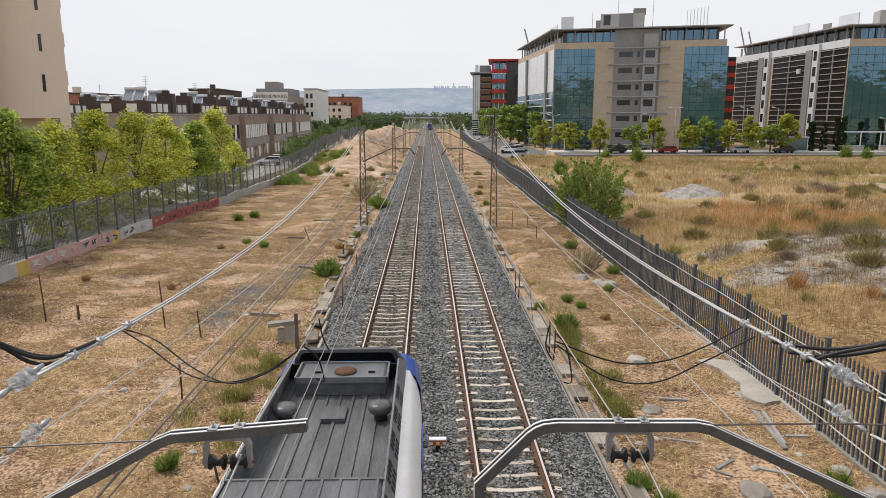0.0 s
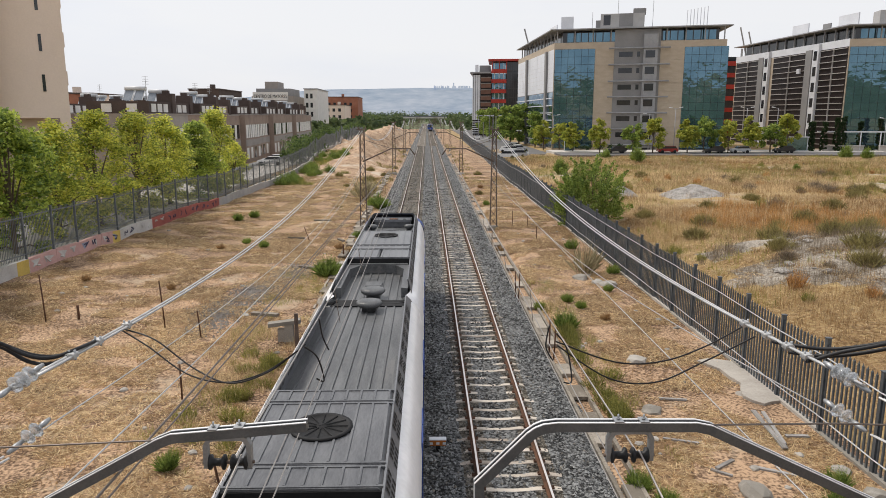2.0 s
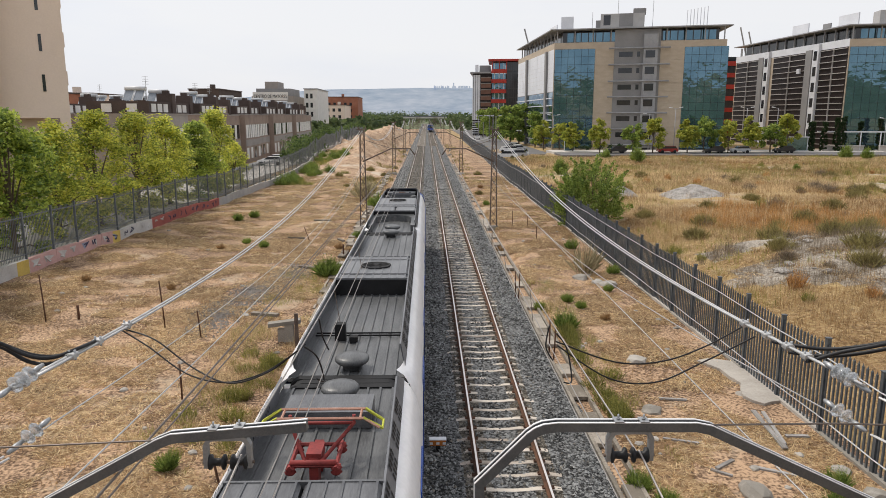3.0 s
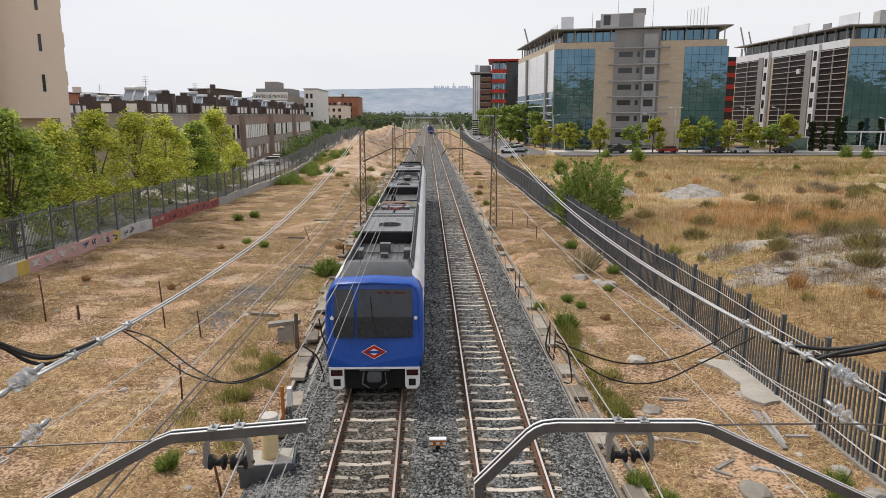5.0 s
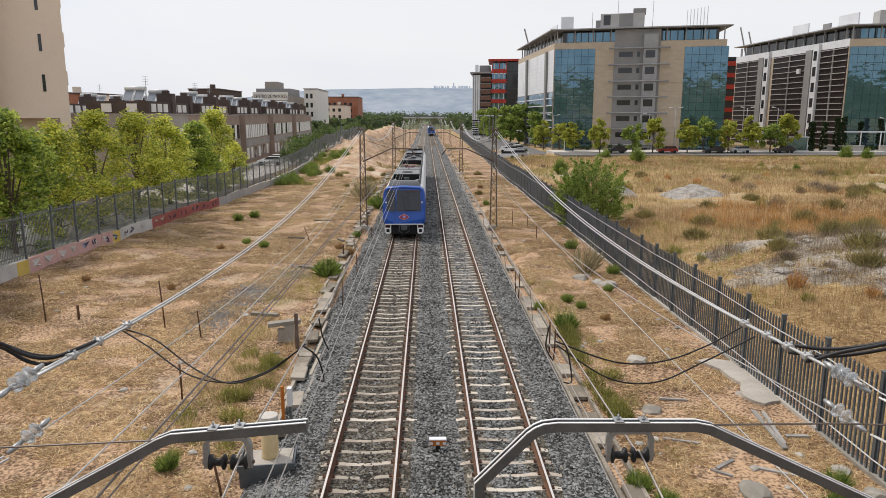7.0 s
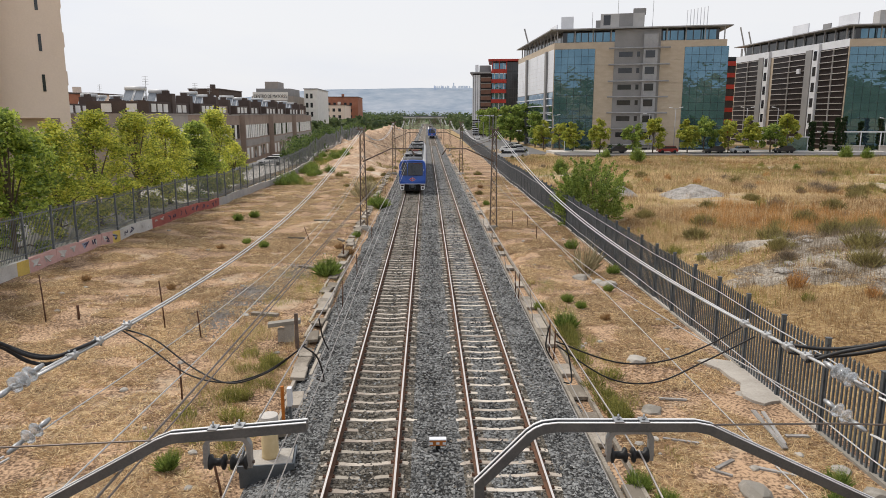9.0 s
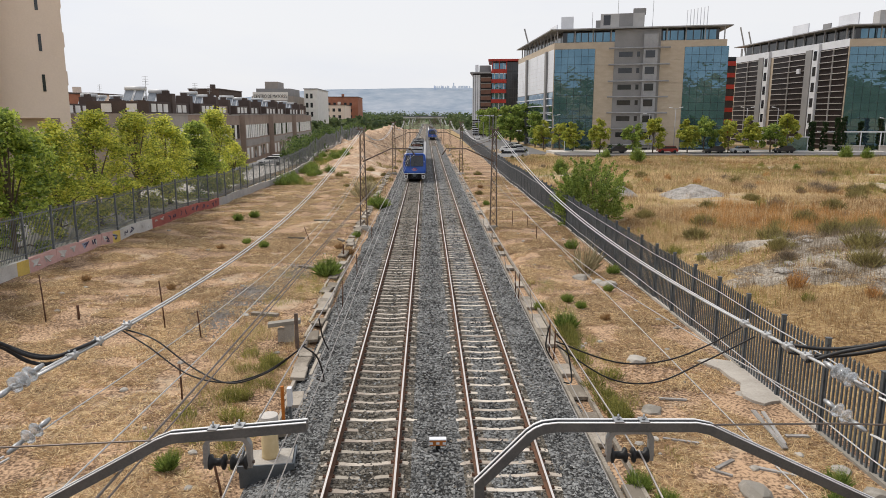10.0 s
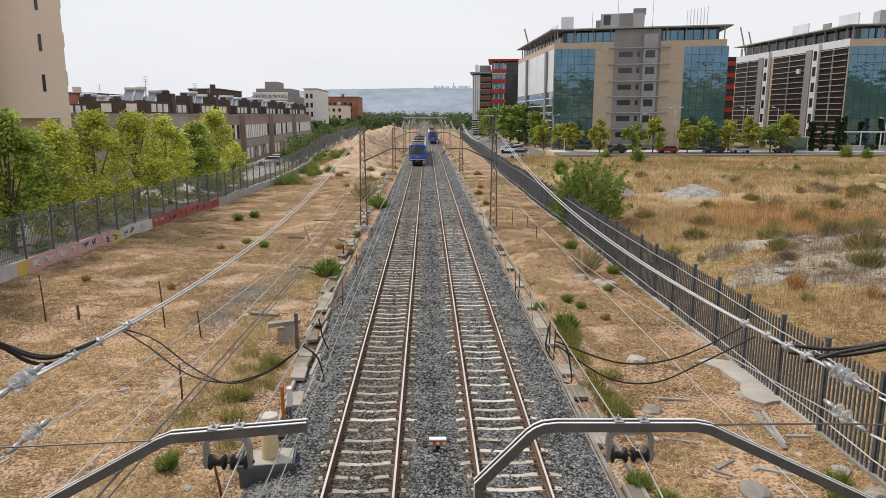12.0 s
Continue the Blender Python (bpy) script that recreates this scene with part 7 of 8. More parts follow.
def bridge_gear():
    bridge = thing("road_bridge", "concrete road bridge over the line under the viewpoint", "bridge", kind="structure")
    part("deck", bars((-30, 30, -7, 0.45, 5.6, 6.25)), M_CONC_LIGHT, bridge)
    part("edge_beam", bars((-30, 30, 0.45, 0.75, 4.75, 6.3)), M_CONC_LIGHT, bridge)
    part("parapet", bars((-30, 30, 0.35, 0.5, 6.25, 7.2)), M_CONC_LIGHT, bridge)
    for x in (-24, 15):
        part("abutment", bars((x, x + 9, -7, 0.4, -0.8, 5.6)), M_CONC_LIGHT, bridge)
    left = wire_support([(-3.5, 4.68), (-2.97, 4.985), (-2.09, 5.47), (-1.98, 5.515), (-0.935, 5.60)], -1.552, 5.262, "bent galvanised channel arm carrying spool insulators")
    right = wire_support([(0.363, 4.411), (0.362, 5.072), (0.769, 5.494), (0.825, 5.536), (0.891, 5.564), (1.001, 5.577), (2.097, 5.565), (2.215, 5.540), (3.569, 4.886), (4.114, 4.621)], 1.583, 5.283,
                         "long bent galvanised channel arm carrying spool insulators")
    for t, pts in ((left, ((-3.45, 4.66),)), (right, ((0.375, 4.42), (4.05, 4.68)))):
        for x, z in pts:
            bm = bmesh.new()
            box(bm, x - 0.05, x + 0.05, 0.72, 5.06, z - 0.1, z + 0.0)
            part("bracket", bm, M_GALV, t)
    for pts in ([(-2.05, 5.0, 5.45), (-3.35, 5.0, 5.40), (-4.3, 4.9, 5.38)], [(2.2, 5.0, 5.53), (3.2, 5.0, 5.53), (4.4, 4.9, 5.53)]):
        wire("stay_rod", pts, 0.008, M_WIRE_DARK, "thin steel stay rod beside the support arm", 5)
    strain_insulator((-4.2, 7.05, 5.23), (-4.27, 6.76, 5.17), 3, 0.095, "string of clear glass discs ending a feeder cable")
    strain_insulator((-4.2, 7.05, 4.60), (-4.26, 6.84, 4.55), 2, 0.09, "string of clear glass discs ending a stay wire")
    strain_insulator((4.51, 7.15, 5.15), (4.58, 6.88, 5.10), 3, 0.095, "string of clear glass discs ending a feeder cable")
    strain_insulator((4.56, 7.15, 4.69), (4.62, 6.94, 4.64), 2, 0.09, "string of clear glass discs ending a stay wire")
    for p, q in (((-4.33, 6.5, 5.12), (-5.2, 0.7, 5.0)), ((-4.32, 6.6, 4.5), (-5.2, 0.7, 4.9)), ((4.66, 6.6, 5.05), (5.6, 0.7, 5.0)), ((4.69, 6.7, 4.59), (5.6, 0.7, 4.9))):
        for o in (0, 0.05):
            wire("anchor_rod", [(p[0] + o, p[1], p[2] - o * 0.4), (q[0] + o, q[1], q[2])], 0.013, M_WIRE, "pale steel anchor rod", 5)
    # clamps on the feeders
    for side, spots in ((-1, (8.0, 8.7, 9.6)), (1, (7.2, 7.9, 8.35, 8.9, 9.5))):
        mx, ix, iz = (-4.89, -4.26, 5.19) if side < 0 else (5.07, 4.57, 5.13)
        c = curve_through([(6.75, ix, iz), (20.0, ix + (mx - ix) * 0.3, 4.72), (36.5, ix + (mx - ix) * 0.68, 5.5), (51.5, mx, 6.77)], 400)
        for y in spots:
            p = min(c, key=lambda v: abs(v[1] - y))
            t = thing("cable_clamp", "bolted aluminium clamp on a feeder cable", "clamp", pose(*p), "cable clamps")
            bm = bmesh.new()
            prism(bm, rounded(0.11, 0.075, 0.02, 2, 0.015, -0.005), "y", -0.06, 0.06)
            part("clamp_body", bm, M_WIRE, t)
            for s in (-0.035, 0.035):
                bm = bmesh.new()
                tube(bm, [(0.02 + s, 0, -0.06), (0.02 + s, 0, 0.065)], 0.014, 6)
                part("clamp_bolt", bm, M_GALV, t)
    # black jumpers from the feeders to the messengers
    for pts in ([(-4.34, 9.5, 4.92), (-3.9, 9.3, 4.74), (-3.3, 9.0, 4.46), (-2.7, 8.7, 4.44), (-2.1, 8.4, 4.68), (-1.55, 8.1, 5.11)],
                [(-4.34, 9.6, 4.9), (-3.8, 9.3, 4.84), (-3.2, 9.0, 4.54), (-2.6, 8.6, 4.47), (-2.0, 8.3, 4.74), (-1.53, 8.3, 5.1)],
                [(4.55, 9.5, 4.9), (3.9, 9.2, 4.71), (3.2, 8.9, 4.61), (2.5, 8.7, 4.68), (1.66, 8.5, 5.04)],
                [(4.5, 9.0, 4.92), (3.8, 9.0, 4.55), (3.1, 8.8, 4.35), (2.4, 8.6, 4.49), (1.66, 8.4, 5.02)],
                [(-1.53, 8.2, 5.1), (-1.42, 8.5, 4.85), (-1.36, 8.6, 4.5), (-1.42, 8.4, 4.6)], [(-1.53, 9.4, 5.1), (-1.5, 9.5, 4.8), (-1.42, 9.5, 4.6)],
                [(1.66, 8.5, 5.15), (1.8, 8.5, 4.95), (1.86, 8.4, 4.55), (1.72, 8.2, 4.6)], [(1.66, 9.0, 5.1), (1.62, 9.0, 4.8), (1.72, 9.0, 4.6)]):
        fine = []
        for i in range(len(pts) - 1):
            p0, p1, p2, p3 = (Vector(pts[max(0, min(len(pts) - 1, j))]) for j in (i - 1, i, i + 1, i + 2))
            for k in range(6):
                q = k / 6
                fine.append(tuple(0.5 * ((2 * p1) + (p2 - p0) * q + (2 * p0 - 5 * p1 + 4 * p2 - p3) * q * q + (3 * p1 - p0 - 3 * p2 + p3) * q ** 3)))
        fine.append(pts[-1])
        wire("jumper_cable", fine, 0.011, M_CABLE, "slack black jumper cable hanging in a loop", 6, "jumper cables")
    for pts in ([(-5.6, 7.4, 5.55), (-5.0, 7.6, 5.42), (-4.62, 7.7, 5.19), (-4.42, 7.85, 5.11), (-4.25, 8.1, 5.13), (-4.28, 8.6, 5.06)],
                [(-5.6, 7.5, 5.48), (-5.0, 7.7, 5.33), (-4.65, 7.75, 5.1), (-4.42, 7.8, 5.05), (-4.27, 7.9, 5.1)],
                [(-5.6, 7.2, 5.62), (-5.0, 7.5, 5.47), (-4.62, 7.8, 5.16), (-4.40, 8.1, 5.06), (-4.27, 8.8, 5.02)],
                [(4.55, 8.6, 4.98), (4.75, 8.3, 5.02), (5.0, 8.1, 5.05), (5.3, 7.8, 5.2), (5.9, 7.4, 5.5)],
                [(4.55, 8.2, 4.98), (4.78, 8.0, 5.0), (5.05, 7.8, 5.08), (5.4, 7.5, 5.28), (5.9, 7.2, 5.56)],
                [(4.56, 7.8, 5.0), (4.68, 7.8, 5.03), (4.9, 7.7, 5.15), (5.2, 7.5, 5.30), (5.9, 7.2, 5.6)]):
        fine = []
        for i in range(len(pts) - 1):
            p0, p1, p2, p3 = (Vector(pts[max(0, min(len(pts) - 1, j))]) for j in (i - 1, i, i + 1, i + 2))
            for k in range(6):
                q = k / 6
                fine.append(tuple(0.5 * ((2 * p1) + (p2 - p0) * q + (2 * p0 - 5 * p1 + 4 * p2 - p3) * q * q + (3 * p1 - p0 - 3 * p2 + p3) * q ** 3)))
        fine.append(pts[-1])
        wire("power_cable", fine, 0.024, M_CABLE, "thick black power cable joining the feeder", 8, "power cables")


bridge_gear()


# ---- lineside things ----
def cable_troughs():
    rnd = random.Random(9)
    slab = bmesh.new()
    prism(slab, [(-0.23, -0.05), (0.23, -0.05), (0.23, 0.04), (0.21, 0.055), (-0.21, 0.055), (-0.23, 0.04)], "y", -0.48, 0.48)
    slab_me = mesh_of(slab, "lid", M_CONC_DIRTY)
    for name, xs, y0, n, wild in (("left_cable_trough", lambda y: np.interp(y, [15, 20, 30, 50, 100, 130], [-3.75, -4.0, -4.75, -5.15, -5.5, -5.6]), 17.5, 84, 1.0),
                                  ("right_cable_trough", lambda y: 4.62, 13, 110, 0.5)):
        t = thing(name, "broken concrete cable trough with displaced lids" if wild > 0.5 else "low concrete cable trough along the ballast", "cable trough", kind="structure")
        for k in range(n):
            y = y0 + k * 1.0
            x = float(xs(y))
            d = math.degrees(math.atan2(float(xs(y)) - float(xs(y + 1)), 1))
            z = height(x, y) + 0.02
            if rnd.random() < (0.16 if wild > 0.6 else 0.55):
                continue
            put("lid", slab_me, t, pose(x + rnd.uniform(-0.12, 0.12) * wild, y + rnd.uniform(-0.05, 0.05), max(-0.5, z) + (0.06 if wild > 0.6 else -0.03) + rnd.uniform(0, 0.07) * wild,
                                        rnd.uniform(-4, 4) * wild, rnd.uniform(-5, 5) * wild, d + rnd.uniform(-7, 7) * wild))
        bm = bmesh.new()
        y = y0
        while y < y0 + n - 2:
            x = float(xs(y))
            for s in (-0.3, 0.27):
                box(bm, x + s - 0.05, x + s + 0.05, y, y + 1.99, -0.62, -0.41 if wild > 0.5 else -0.43)
            y += 2.0
        tagged(part("trough_wall", bm, M_CONC_DIRTY, t), kind="stuff")


cable_troughs()


def lineside():
    cyl = thing("equipment_plinth", "concrete plinth with a pale upright plastic drum", "equipment", pose(-3.82, 15.35, -0.66, 0, 0, 6))
    part("plinth_box", bars((-0.62, 0.62, -0.45, 0.45, 0.0, 0.52)), M_FENCE, cyl, "dark steel case")
    part("plinth_lid", bars((-0.58, 0.58, -0.41, 0.41, 0.52, 0.55)), M_CONC, cyl)
    for b in ((-0.65, 0.65, -0.48, -0.44, 0.45, 0.6), (0.61, 0.65, -0.44, 0.48, 0.45, 0.6), (-0.65, -0.61, -0.44, 0.48, 0.45, 0.6)):
        part("steel_edge", bars(b), M_FENCE, cyl)
    drum = mat("pale_plastic", (0.62, 0.50, 0.30), (0.52, 0.40, 0.22), 2, 0.5, bump=0.05, fine=10, random_by="local")
    bm = bmesh.new()
    lathe(bm, [(0.21, 0.55), (0.20, 0.6), (0.2, 1.5), (0.19, 1.52)], 0.05, 0.05, 0, 18)
    part("drum", bm, drum, cyl)
    bm = bmesh.new()
    lathe(bm, [(0.215, 1.42), (0.22, 1.44), (0.22, 1.595), (0.215, 1.605), (0.205, 1.607), (0.02, 1.608)], 0.05, 0.05, 0, 18)
    part("drum_cap", bm, M_CONC_LIGHT, cyl)
    orange = mat("orange_paint", (0.50, 0.17, 0.03), (0.33, 0.10, 0.02), 3, 0.7, bump=0.1, fine=20)
    p = thing("marker_post", "rust-orange lineside marker post", "post", pose(-3.98, 17.9, -0.55))
    part("post", bars((-0.04, 0.04, -0.04, 0.04, 0, 1.2)), orange, p)
    b = thing("junction_box", "small white junction box on a stake", "box", pose(-3.71, 17.55, -0.5))
    part("stake", bars((-0.03, 0.03, -0.03, 0.03, 0, 0.9)), M_FENCE, b)
    part("case", bars((-0.06, 0.06, -0.09, 0.09, 0.75, 1.25)), M_WHITEPANEL, b)
    # squat lamp between the tracks
    s = thing("track_marker", "white and orange track marker on a dark stem", "marker", pose(0.24, 15.85, -0.25))
    part("stem", bars((-0.05, 0.05, -0.05, 0.05, 0, 0.17)), M_BLACK, s)
    part("head", bars((-0.2, 0.2, -0.07, 0.07, 0.17, 0.31)), orange, s)
    part("white_top", bars((-0.21, 0.21, -0.08, 0.08, 0.312, 0.335)), M_WHITEPANEL, s)
    for x0 in (-0.2, -0.04, 0.12):
        part("white_patch", bars((x0, x0 + 0.08, -0.078, -0.071, 0.2, 0.26)), M_WHITEPANEL, s)
    # concrete stub with loose cap, timber post
    c = thing("concrete_post", "short concrete post with a tilted slab on top", "post", pose(-5.2, 25.05, -0.5))
    part("post", bars((-0.15, 0.16, -0.15, 0.15, 0, 0.72), (-0.42, -0.15, -0.1, 0.1, 0, 0.55)), M_CONC, c)
    cap = part("cap", bars((-0.7, 0.5, -0.17, 0.17, 0.72, 0.86)), M_CONC, c)
    cap.rotation_euler = (0, radians(-5), radians(8))
    w = thing("steel_post", "dark weathered steel post beside the trough", "post", pose(-4.78, 24.3, -0.5))
    part("post", bars((-0.06, 0.06, -0.06, 0.06, 0, 1.35)), M_MAST, w)
    # iron stakes
    for x, y, h, lx in ((-15.3, 27.0, 1.95, -2), (-14.3, 27.6, 0.6, 0), (-10.5, 26.8, 1.95, -3), (-8.7, 25.6, 1.05, -4), (-7.35, 19.6, 1.1, 0), (-7.9, 46.0, 1.0, -18), (-4.6, 14.2, 0.9, -8), (-5.0, 40.5, 0.8, 0),
                       (7.55, 51.5, 0.9, 3), (7.45, 46.3, 0.85, 0), (6.5, 52, 1.2, 0), (-3.75, 29.5, 1.3, 2), (-3.7, 35.5, 1.3, 0), (-3.65, 45, 1.2, 0), (4.15, 30.5, 1.5, 2), (4.1, 31.2, 1.3, 0), (4.2, 44, 1.2, 0),
                       (4.35, 23.5, 1.3, 0), (4.4, 22.9, 1.2, 2)):
        z = height(x, y)
        t = thing("iron_stake", "thin rusty iron stake stuck in the ground", "stake", pose(x, y, max(z, -0.5) - 0.1, 0, lx), "iron stakes")
        bm = bmesh.new()
        tube(bm, [(0, 0, 0), (0.01, 0, h * 0.5), (0, 0, h + 0.1)], 0.028 if h > 0.8 else 0.05, 6)
        part("shaft", bm, M_RUST, t)
    # bare concrete pad and loose timber
    bm = bmesh.new()
    prism(bm, [(9.25, 22.35), (9.5, 21.9), (9.7, 21.55), (9.72, 20.9), (9.84, 20.3), (9.6, 19.8), (9.47, 19.3), (9.6, 18.95), (9.82, 18.7), (10.1, 18.85), (10.55, 18.95), (10.72, 21.3), (10.7, 22.1), (10.1, 22.4), (9.7, 22.55)], "z", -0.8, -0.345)
    pad = new("concrete_pad", mesh_of(bm, "concrete_pad", M_PAD))
    tagged(pad, "pale cracked concrete pad by the fence", "concrete pad")
    for k, (x, y, l, a, b) in enumerate(((9.2, 17.2, 2.3, -6, 0.07), (9.36, 17.25, 2.0, -11, 0.05), (9.75, 16.75, 0.6, 85, 0.06), (7.25, 15.4, 0.7, -55, 0.05), (7.0, 15.0, 0.5, 50, 0.04), (7.3, 19.2, 0.8, 80, 0.04), (6.6, 16.6, 0.9, 70, 0.04), (8.3, 15.0, 1.0, 62, 0.05), (-6.9, 28.4, 1.2, 75, 0.12),
                                        (-6.3, 37.5, 1.9, 60, 0.13), (-9.0, 47, 1.2, 80, 0.07), (-8.4, 55, 1.3, 85, 0.08), (-5.8, 46, 0.9, 30, 0.1))):
        bm = bars((-b, b, -l / 2, l / 2, -0.05, 0.0 if k < 8 else b * 0.8))
        ob = new("loose_plank", mesh_of(bm, "loose_plank", M_TIMBER if k < 8 else M_CONC_DIRTY))
        ob.matrix_basis = pose(x, y, height(x, y) + 0.05, 0, 0, a)
        tagged(ob, "grey weathered plank lying on the ground", "plank", "loose planks")


lineside()


def rubble():
    """Rocks on the verge and pale heaps in the field."""
    rnd = random.Random(31)
    rocks = []
    for k in range(4):
        bm = bmesh.new()
        bmesh.ops.create_icosphere(bm, subdivisions=2, radius=1.0)
        for v in bm.verts:
            v.co *= 1 + 0.35 * noise.noise(v.co * 1.4 + Vector((k * 9, 0, 0)))
            v.co.z *= 0.55
        rocks.append(mesh_of(bm, "rock", M_CONC))
    spots = [(7.9, 34.5, 0.35), (8.6, 33.8, 0.28), (9.0, 33.2, 0.4), (7.4, 14.1, 0.34), (9.9, 15.0, 0.2), (10.0, 13.9, 0.26), (6.4, 18.5, 0.26), (5.6, 24.0, 0.14), (7.2, 22.6, 0.3), (10.0, 20.3, 0.11)]
    for k in range(70):
        x = rnd.choice((rnd.uniform(-19, -5.2), rnd.uniform(5.3, 10)))
        spots.append((x, 12 + 50 * rnd.random() ** 1.3, rnd.uniform(0.05, 0.14)))
    for x, y, s in spots:
        ob = new("rock", rnd.choice(rocks))
        ob.matrix_basis = pose(x, y, height(x, y) + s * 0.12, rnd.uniform(-15, 15), 0, rnd.uniform(0, 360)) @ Matrix.Diagonal((s * 1.2, s, s, 1))
        tagged(ob, "pale grey rock half sunk in dry earth", "rock", "rocks")
    pale = mat("chalky_rubble", (0.40, 0.375, 0.345), (0.17, 0.155, 0.14), 1.5, 0.95, bump=0.8, fine=9, spread=0.5)
    # lumps of chalk on the mound in the field
    lump = rocks[1].copy()
    lump.materials.clear()
    lump.materials.append(pale)
    for k in range(60):
        a, q = rnd.uniform(0, 6.283), math.sqrt(rnd.random())
        x, y, s = 24.5 + 7.5 * q * math.cos(a), 33 + 8 * q * math.sin(a), rnd.uniform(0.1, 0.32)
        ob = new("chalk_lump", lump)
        ob.matrix_basis = pose(x, y, height(x, y) + s * 0.1, rnd.uniform(-15, 15), 0, rnd.uniform(0, 360)) @ Matrix.Diagonal((s * 1.3, s, s * 0.8, 1))
        tagged(ob, "pale lump of chalky earth on the mound", "rock", "chalk lumps")
    # loose gravel spilled on the bare earth
    rng = np.random.default_rng(17)
    n = 4600
    k = rng.integers(0, 3, n)
    cx, cy = np.array([-8.3, -8.9, -7.3])[k], np.array([32.6, 29.0, 36.6])[k]
    x, y = cx + rng.normal(0, 0.55, n), cy + rng.normal(0, 1.3, n)
    z = np.array([height(p, q) for p, q in zip(x, y)])
    size = rng.uniform(0.025, 0.075, n)
    tet = np.array([(1, 0, -0.4), (-0.6, 0.9, -0.4), (-0.6, -0.9, -0.4), (0, 0, 0.9)])
    ang = rng.uniform(0, 6.283, n)
    v = tet[None] * size[:, None, None] * rng.uniform(0.7, 1.3, (n, 4, 3))
    vx = v[:, :, 0] * np.cos(ang)[:, None] - v[:, :, 1] * np.sin(ang)[:, None]
    vy = v[:, :, 0] * np.sin(ang)[:, None] + v[:, :, 1] * np.cos(ang)[:, None]
    v = np.stack([vx + x[:, None], vy + y[:, None], v[:, :, 2] + z[:, None] + 0.01], -1).reshape(-1, 3)
    f = (np.array([(0, 1, 3), (1, 2, 3), (2, 0, 3)])[None] + (np.arange(n) * 4)[:, None, None]).reshape(-1, 3)
    tagged(new("spilled_gravel", soup("spilled_gravel", v, f, [pale])), "grey gravel spilled on the bare earth", "gravel", kind="stuff")
    for x, y, w, d, h, m, lab in ((26.0, 67, 3.2, 2.9, 1.2, pale, "pale rubble heap in the dry field"), (19.3, 68, 1.7, 1.5, 1.3, pale, "small white rubble heap by the shrub")):
        verts, faces, n = [], [], 26
        for i in range(n + 1):
            for j in range(n + 1):
                u, v = 2 * i / n - 1, 2 * j / n - 1
                q = max(0, 1 - math.hypot(u, v))
                a, b = x + u * w, y + v * d
                verts.append((a, b, height(a, b) - 0.08 + h * (q ** 0.8) + 0.16 * q * noise.fractal((a * 1.6, b * 1.6, 2), 1, 2, 4)))
        faces = [(i * (n + 1) + j, (i + 1) * (n + 1) + j, (i + 1) * (n + 1) + j + 1, i * (n + 1) + j + 1) for i in range(n) for j in range(n)]
        ob = new("spoil_mound", soup("spoil_mound", verts, faces, [m]))
        tagged(ob, lab, "heap", "spoil mounds")


rubble()


def car_meshes(colour):
    """Parked hatchback: lower body, cabin, wheels."""
    paint = mat("car_paint", colour, tuple(v * 0.85 for v in colour), 0.5, 0.25, bump=0, fine=5, random_by="local", spec=0.6)
    return paint


def parked_car(x, y, turn, paint, label, z):
    t = thing("parked_car", label, "car", pose(x, y, z, 0, 0, turn), "parked cars")
    bm = bmesh.new()
    prism(bm, [(-2.05, 0.35), (2.05, 0.35), (2.1, 0.6), (1.95, 0.85), (0.95, 0.98), (-1.9, 1.0), (-2.1, 0.7)], "x", -0.86, 0.86)
    part("body", bm, paint, t)
    bm = bmesh.new()
    prism(bm, [(-1.85, 0.98), (0.95, 0.96), (0.35, 1.42), (-1.45, 1.45)], "x", -0.78, 0.78)
    part("cabin_glass", bm, M_WINDOW, t)
    bm = bmesh.new()
    prism(bm, [(-1.5, 1.42), (0.42, 1.39), (0.3, 1.47), (-1.4, 1.5)], "x", -0.76, 0.76)
    part("roof", bm, paint, t)
    for yy in (-1.3, 1.3):
        for s in (-0.84, 0.84):
            bm = bmesh.new()
            prism(bm, [(yy + 0.33 * math.cos(k * math.pi / 7), 0.33 + 0.33 * math.sin(k * math.pi / 7)) for k in range(14)], "x", s - 0.1, s + 0.1)
            w = part("wheel", bm, M_BLACK, t)
    for s in (-0.62, 0.62):
        part("headlight", bars((s - 0.18, s + 0.18, 2.0, 2.08, 0.62, 0.78)), M_GLASSY, t)


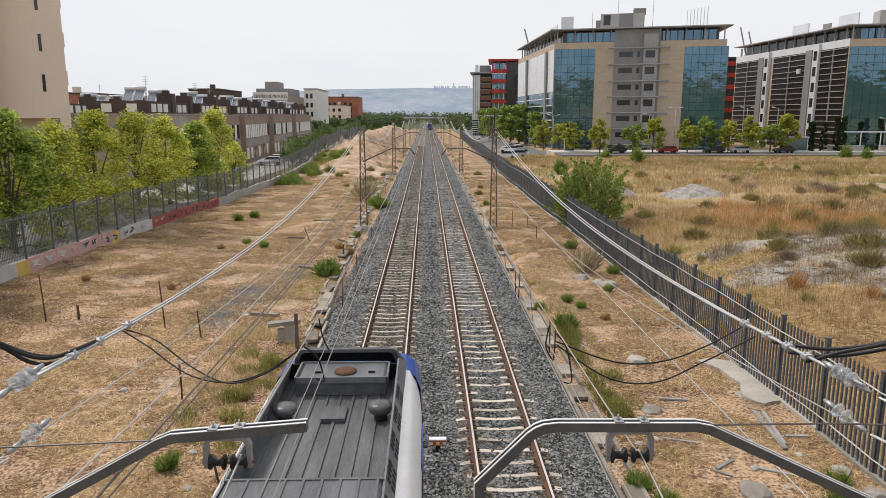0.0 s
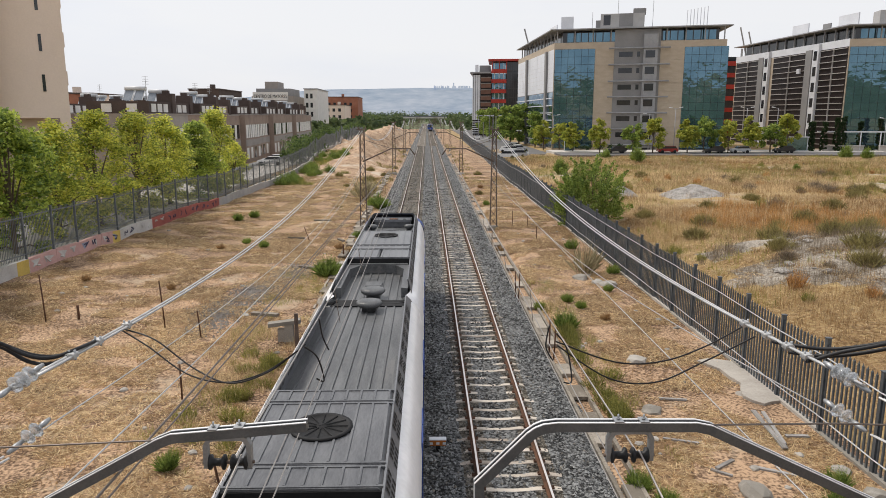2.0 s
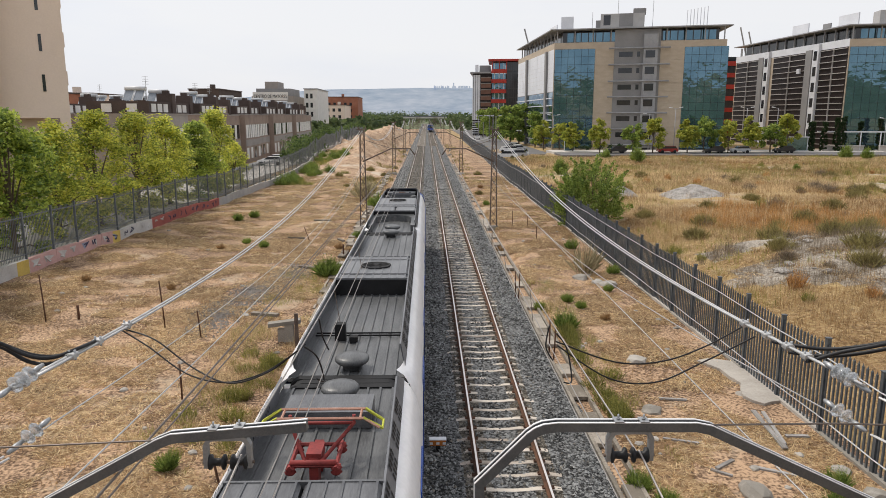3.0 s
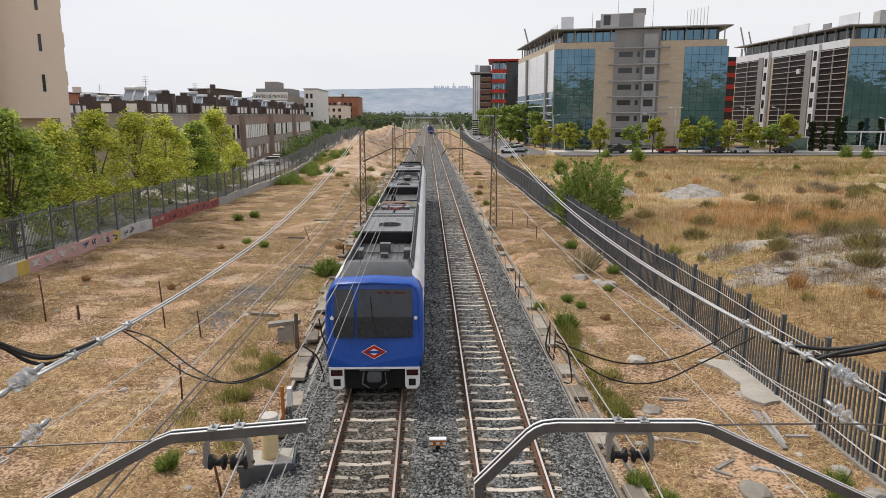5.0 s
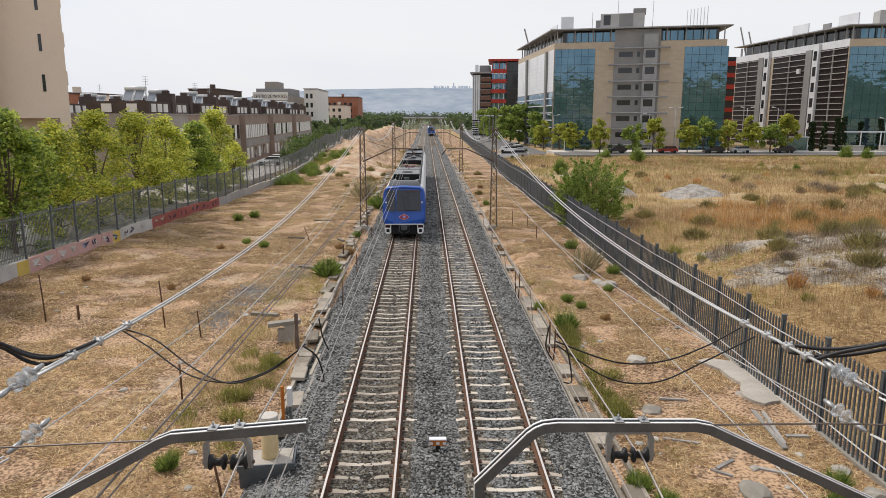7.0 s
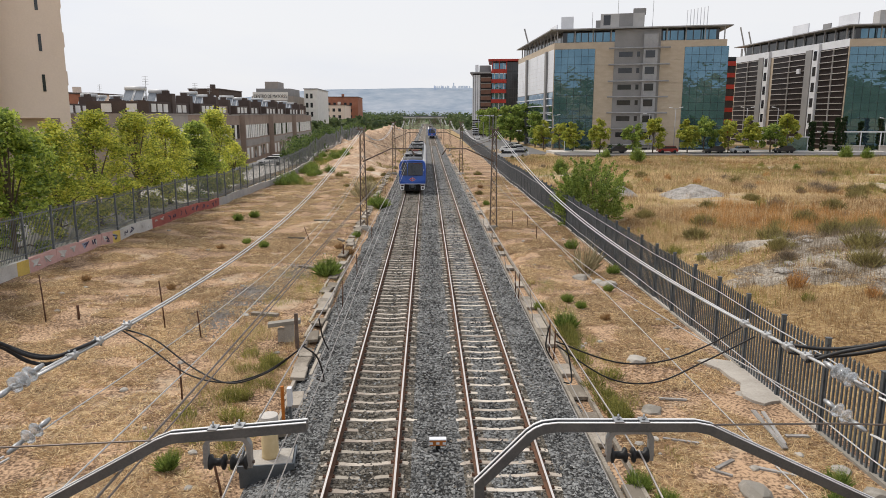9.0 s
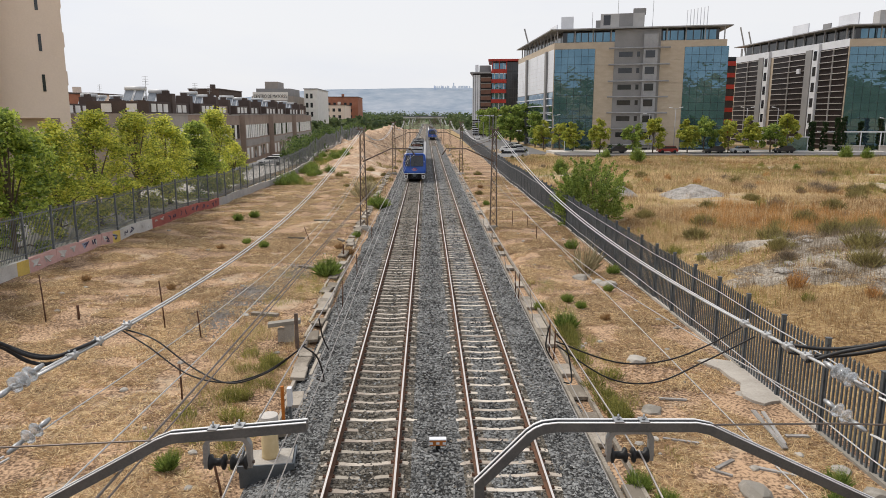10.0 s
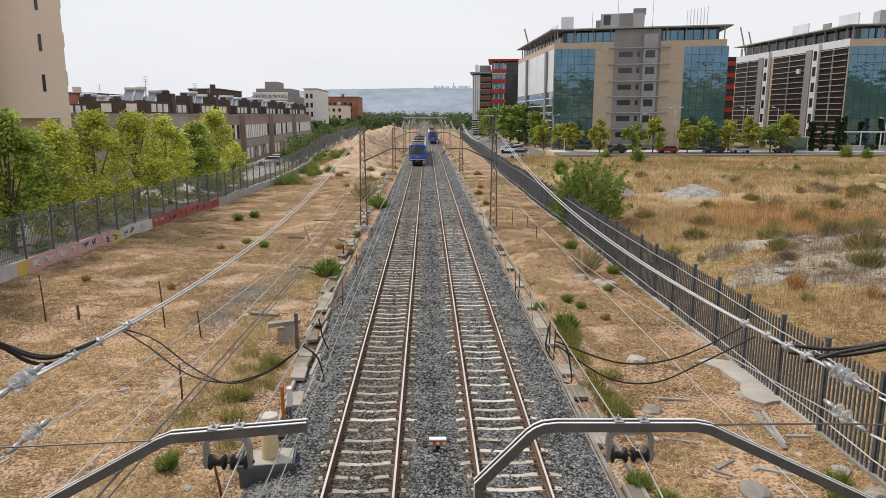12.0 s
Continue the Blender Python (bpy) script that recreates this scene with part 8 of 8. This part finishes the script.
def street():
    white, silver, red, dark = (car_meshes(c) for c in ((0.75, 0.75, 0.75), (0.42, 0.43, 0.45), (0.30, 0.02, 0.02), (0.03, 0.03, 0.035)))
    rnd = random.Random(2)
    for x, y, a, p, lab in ((18.5, 157, 80, white, "white parked car by the street"), (20.5, 160.5, 82, silver, "silver parked car by the street"), (20.8, 164, 84, white, "white parked car by the street"),
                            (20.0, 168, 82, white, "white parked car by the street"), (21.5, 176, 85, silver, "silver parked car by the street"), (17.6, 245, 0, white, "white car driving up the street")):
        parked_car(x, y, a, p, lab, -0.3)
    for x, y, a, p, lab in ((15.0, 131, 72, white, "white car parked on the lay-by"), (17.4, 134.5, 76, silver, "silver car parked on the lay-by"), (18.2, 138, 78, white, "white car parked on the lay-by"), (18.8, 142, 80, silver, "silver car parked on the lay-by")):
        parked_car(x, y, a, p, lab, -0.1)
    for x, p in ((40, dark), (51, red), (61, dark), (66.5, silver), (76, dark)):
        parked_car(x, 146.6, 90, p, "car parked in the street before the offices", 0.06)
    for x, y, p in ((-26.0, 116, white), (-26.4, 121, white), (-25.6, 126, silver), (-26.4, 131, white), (-26, 137, white)):
        parked_car(x, y, 95, p, "white car parked before the terraced houses", -0.22)
    # street lamps
    for k, (x, y, h, arms, z) in enumerate(((29.6, 163, 7.8, 2, 0.1), (53.5, 150, 9.2, 2, 0.2), (50.5, 158, 8.0, 1, 0.2), (69.5, 151, 9.3, 2, 0.2), (76.8, 152, 9.3, 1, 0.2), (101, 152, 7, 1, 0.2),
                                            (18.8, 190, 8.0, 2, -0.3), (16.6, 175, 8.0, 1, -0.3), (19.2, 215, 8.0, 2, -0.3), (19.4, 240, 8.0, 2, -0.3), (19.6, 265, 8.0, 2, -0.3), (19.8, 292, 8.0, 2, -0.3))):
        t = thing("street_lamp", "grey street lamp with small lantern arms", "street lamp", pose(x, y, z), "street lamps")
        bm = bmesh.new()
        tube(bm, [(0, 0, 0), (0, 0, h * 0.5), (0, 0, h)], 0.09, 7, radii=[0.13, 0.09, 0.06])
        part("pole", bm, M_ROOFGREY, t)
        for s in (-1, 1)[:arms]:
            bm = bmesh.new()
            tube(bm, [(0, 0, h - 0.1), (s * 0.9, 0, h + 0.1)], 0.04, 5)
            arm = part("arm", bm, M_ROOFGREY, t)
            bm = bmesh.new()
            prism(bm, [(s * 0.8, h + 0.02), (s * 1.5, h + 0.14), (s * 1.45, h + 0.3), (s * 0.8, h + 0.2)], "y", -0.18, 0.18)
            part("lantern", bm, M_WHITEPANEL, arm)
    # hedges and kiosks before the offices
    for x0, x1, y, h, m, lab in ((80, 86, 152, 1.3, M_DARKGREEN, "clipped dark hedge"), (97, 140, 154, 1.1, M_DARKGREEN, "clipped dark hedge"), (30, 45, 157, 1.3, M_DARKGREEN, "clipped dark hedge")):
        rng = np.random.default_rng(int(x0))
        n = int((x1 - x0) * 2)
        cs = np.stack([rng.uniform(x0, x1, n), y + rng.uniform(-0.6, 0.6, n), 0.2 + h * rng.uniform(0.2, 0.8, n)], -1)
        v, f = leaf_cloud(rng, cs, np.full(n, 0.6), n * 45, 0.26, 0.8)
        tagged(new("hedge", soup("hedge", v, f, [m])), lab + " by the office footway", "hedge", kind="stuff")
    for x, y, w, h, m, lab in ((30.3, 153, 2.3, 3.4, M_WHITEPANEL, "white advertising pillar by the street"), (78.5, 151, 5.0, 3.0, M_WHITEPANEL, "glazed bus shelter by the street"),
                               (109.5, 150.5, 3.2, 2.8, M_WHITEPANEL, "small glazed bus shelter"), (88, 152.6, 9, 1.0, M_CONC_LIGHT, "low white garden wall"), (99, 150.2, 9, 1.1, M_CONC_LIGHT, "low white garden wall")):
        t = thing("street_kiosk", lab, "shelter", pose(x, y, 0.2))
        part("frame", bars((0, w, 0, 0.3, 0, 0.12), (0, 0.12, 0, 0.3, 0.12, h), (w - 0.12, w, 0, 0.3, 0.12, h), (0, w, -0.5, 0.5, h, h + 0.15)), m, t)
        part("panel", bars((0.14, w - 0.14, 0.1, 0.2, 0.15, h - 0.05)), m if h < 1.5 else M_OFFICEGLASS, t)
    # tower crane jibs far behind
    for x, y, h in ((46.7, 330, 47), (147, 330, 48), (151, 330, 46)):
        t = thing("crane", "far pale tower crane behind the offices", "crane", pose(x * 1.0, y, 0), "cranes")
        bm = bmesh.new()
        tube(bm, [(0, 0, 0), (0, 0, h * 0.8)], 0.5, 4)
        part("tower", bm, M_ROOFGREY, t)
        bm = bmesh.new()
        tube(bm, [(2.0, 0, h * 0.74), (-1.5, 0, h)], 0.35, 4)
        part("jib", bm, M_ROOFGREY, t)


street()


motions()
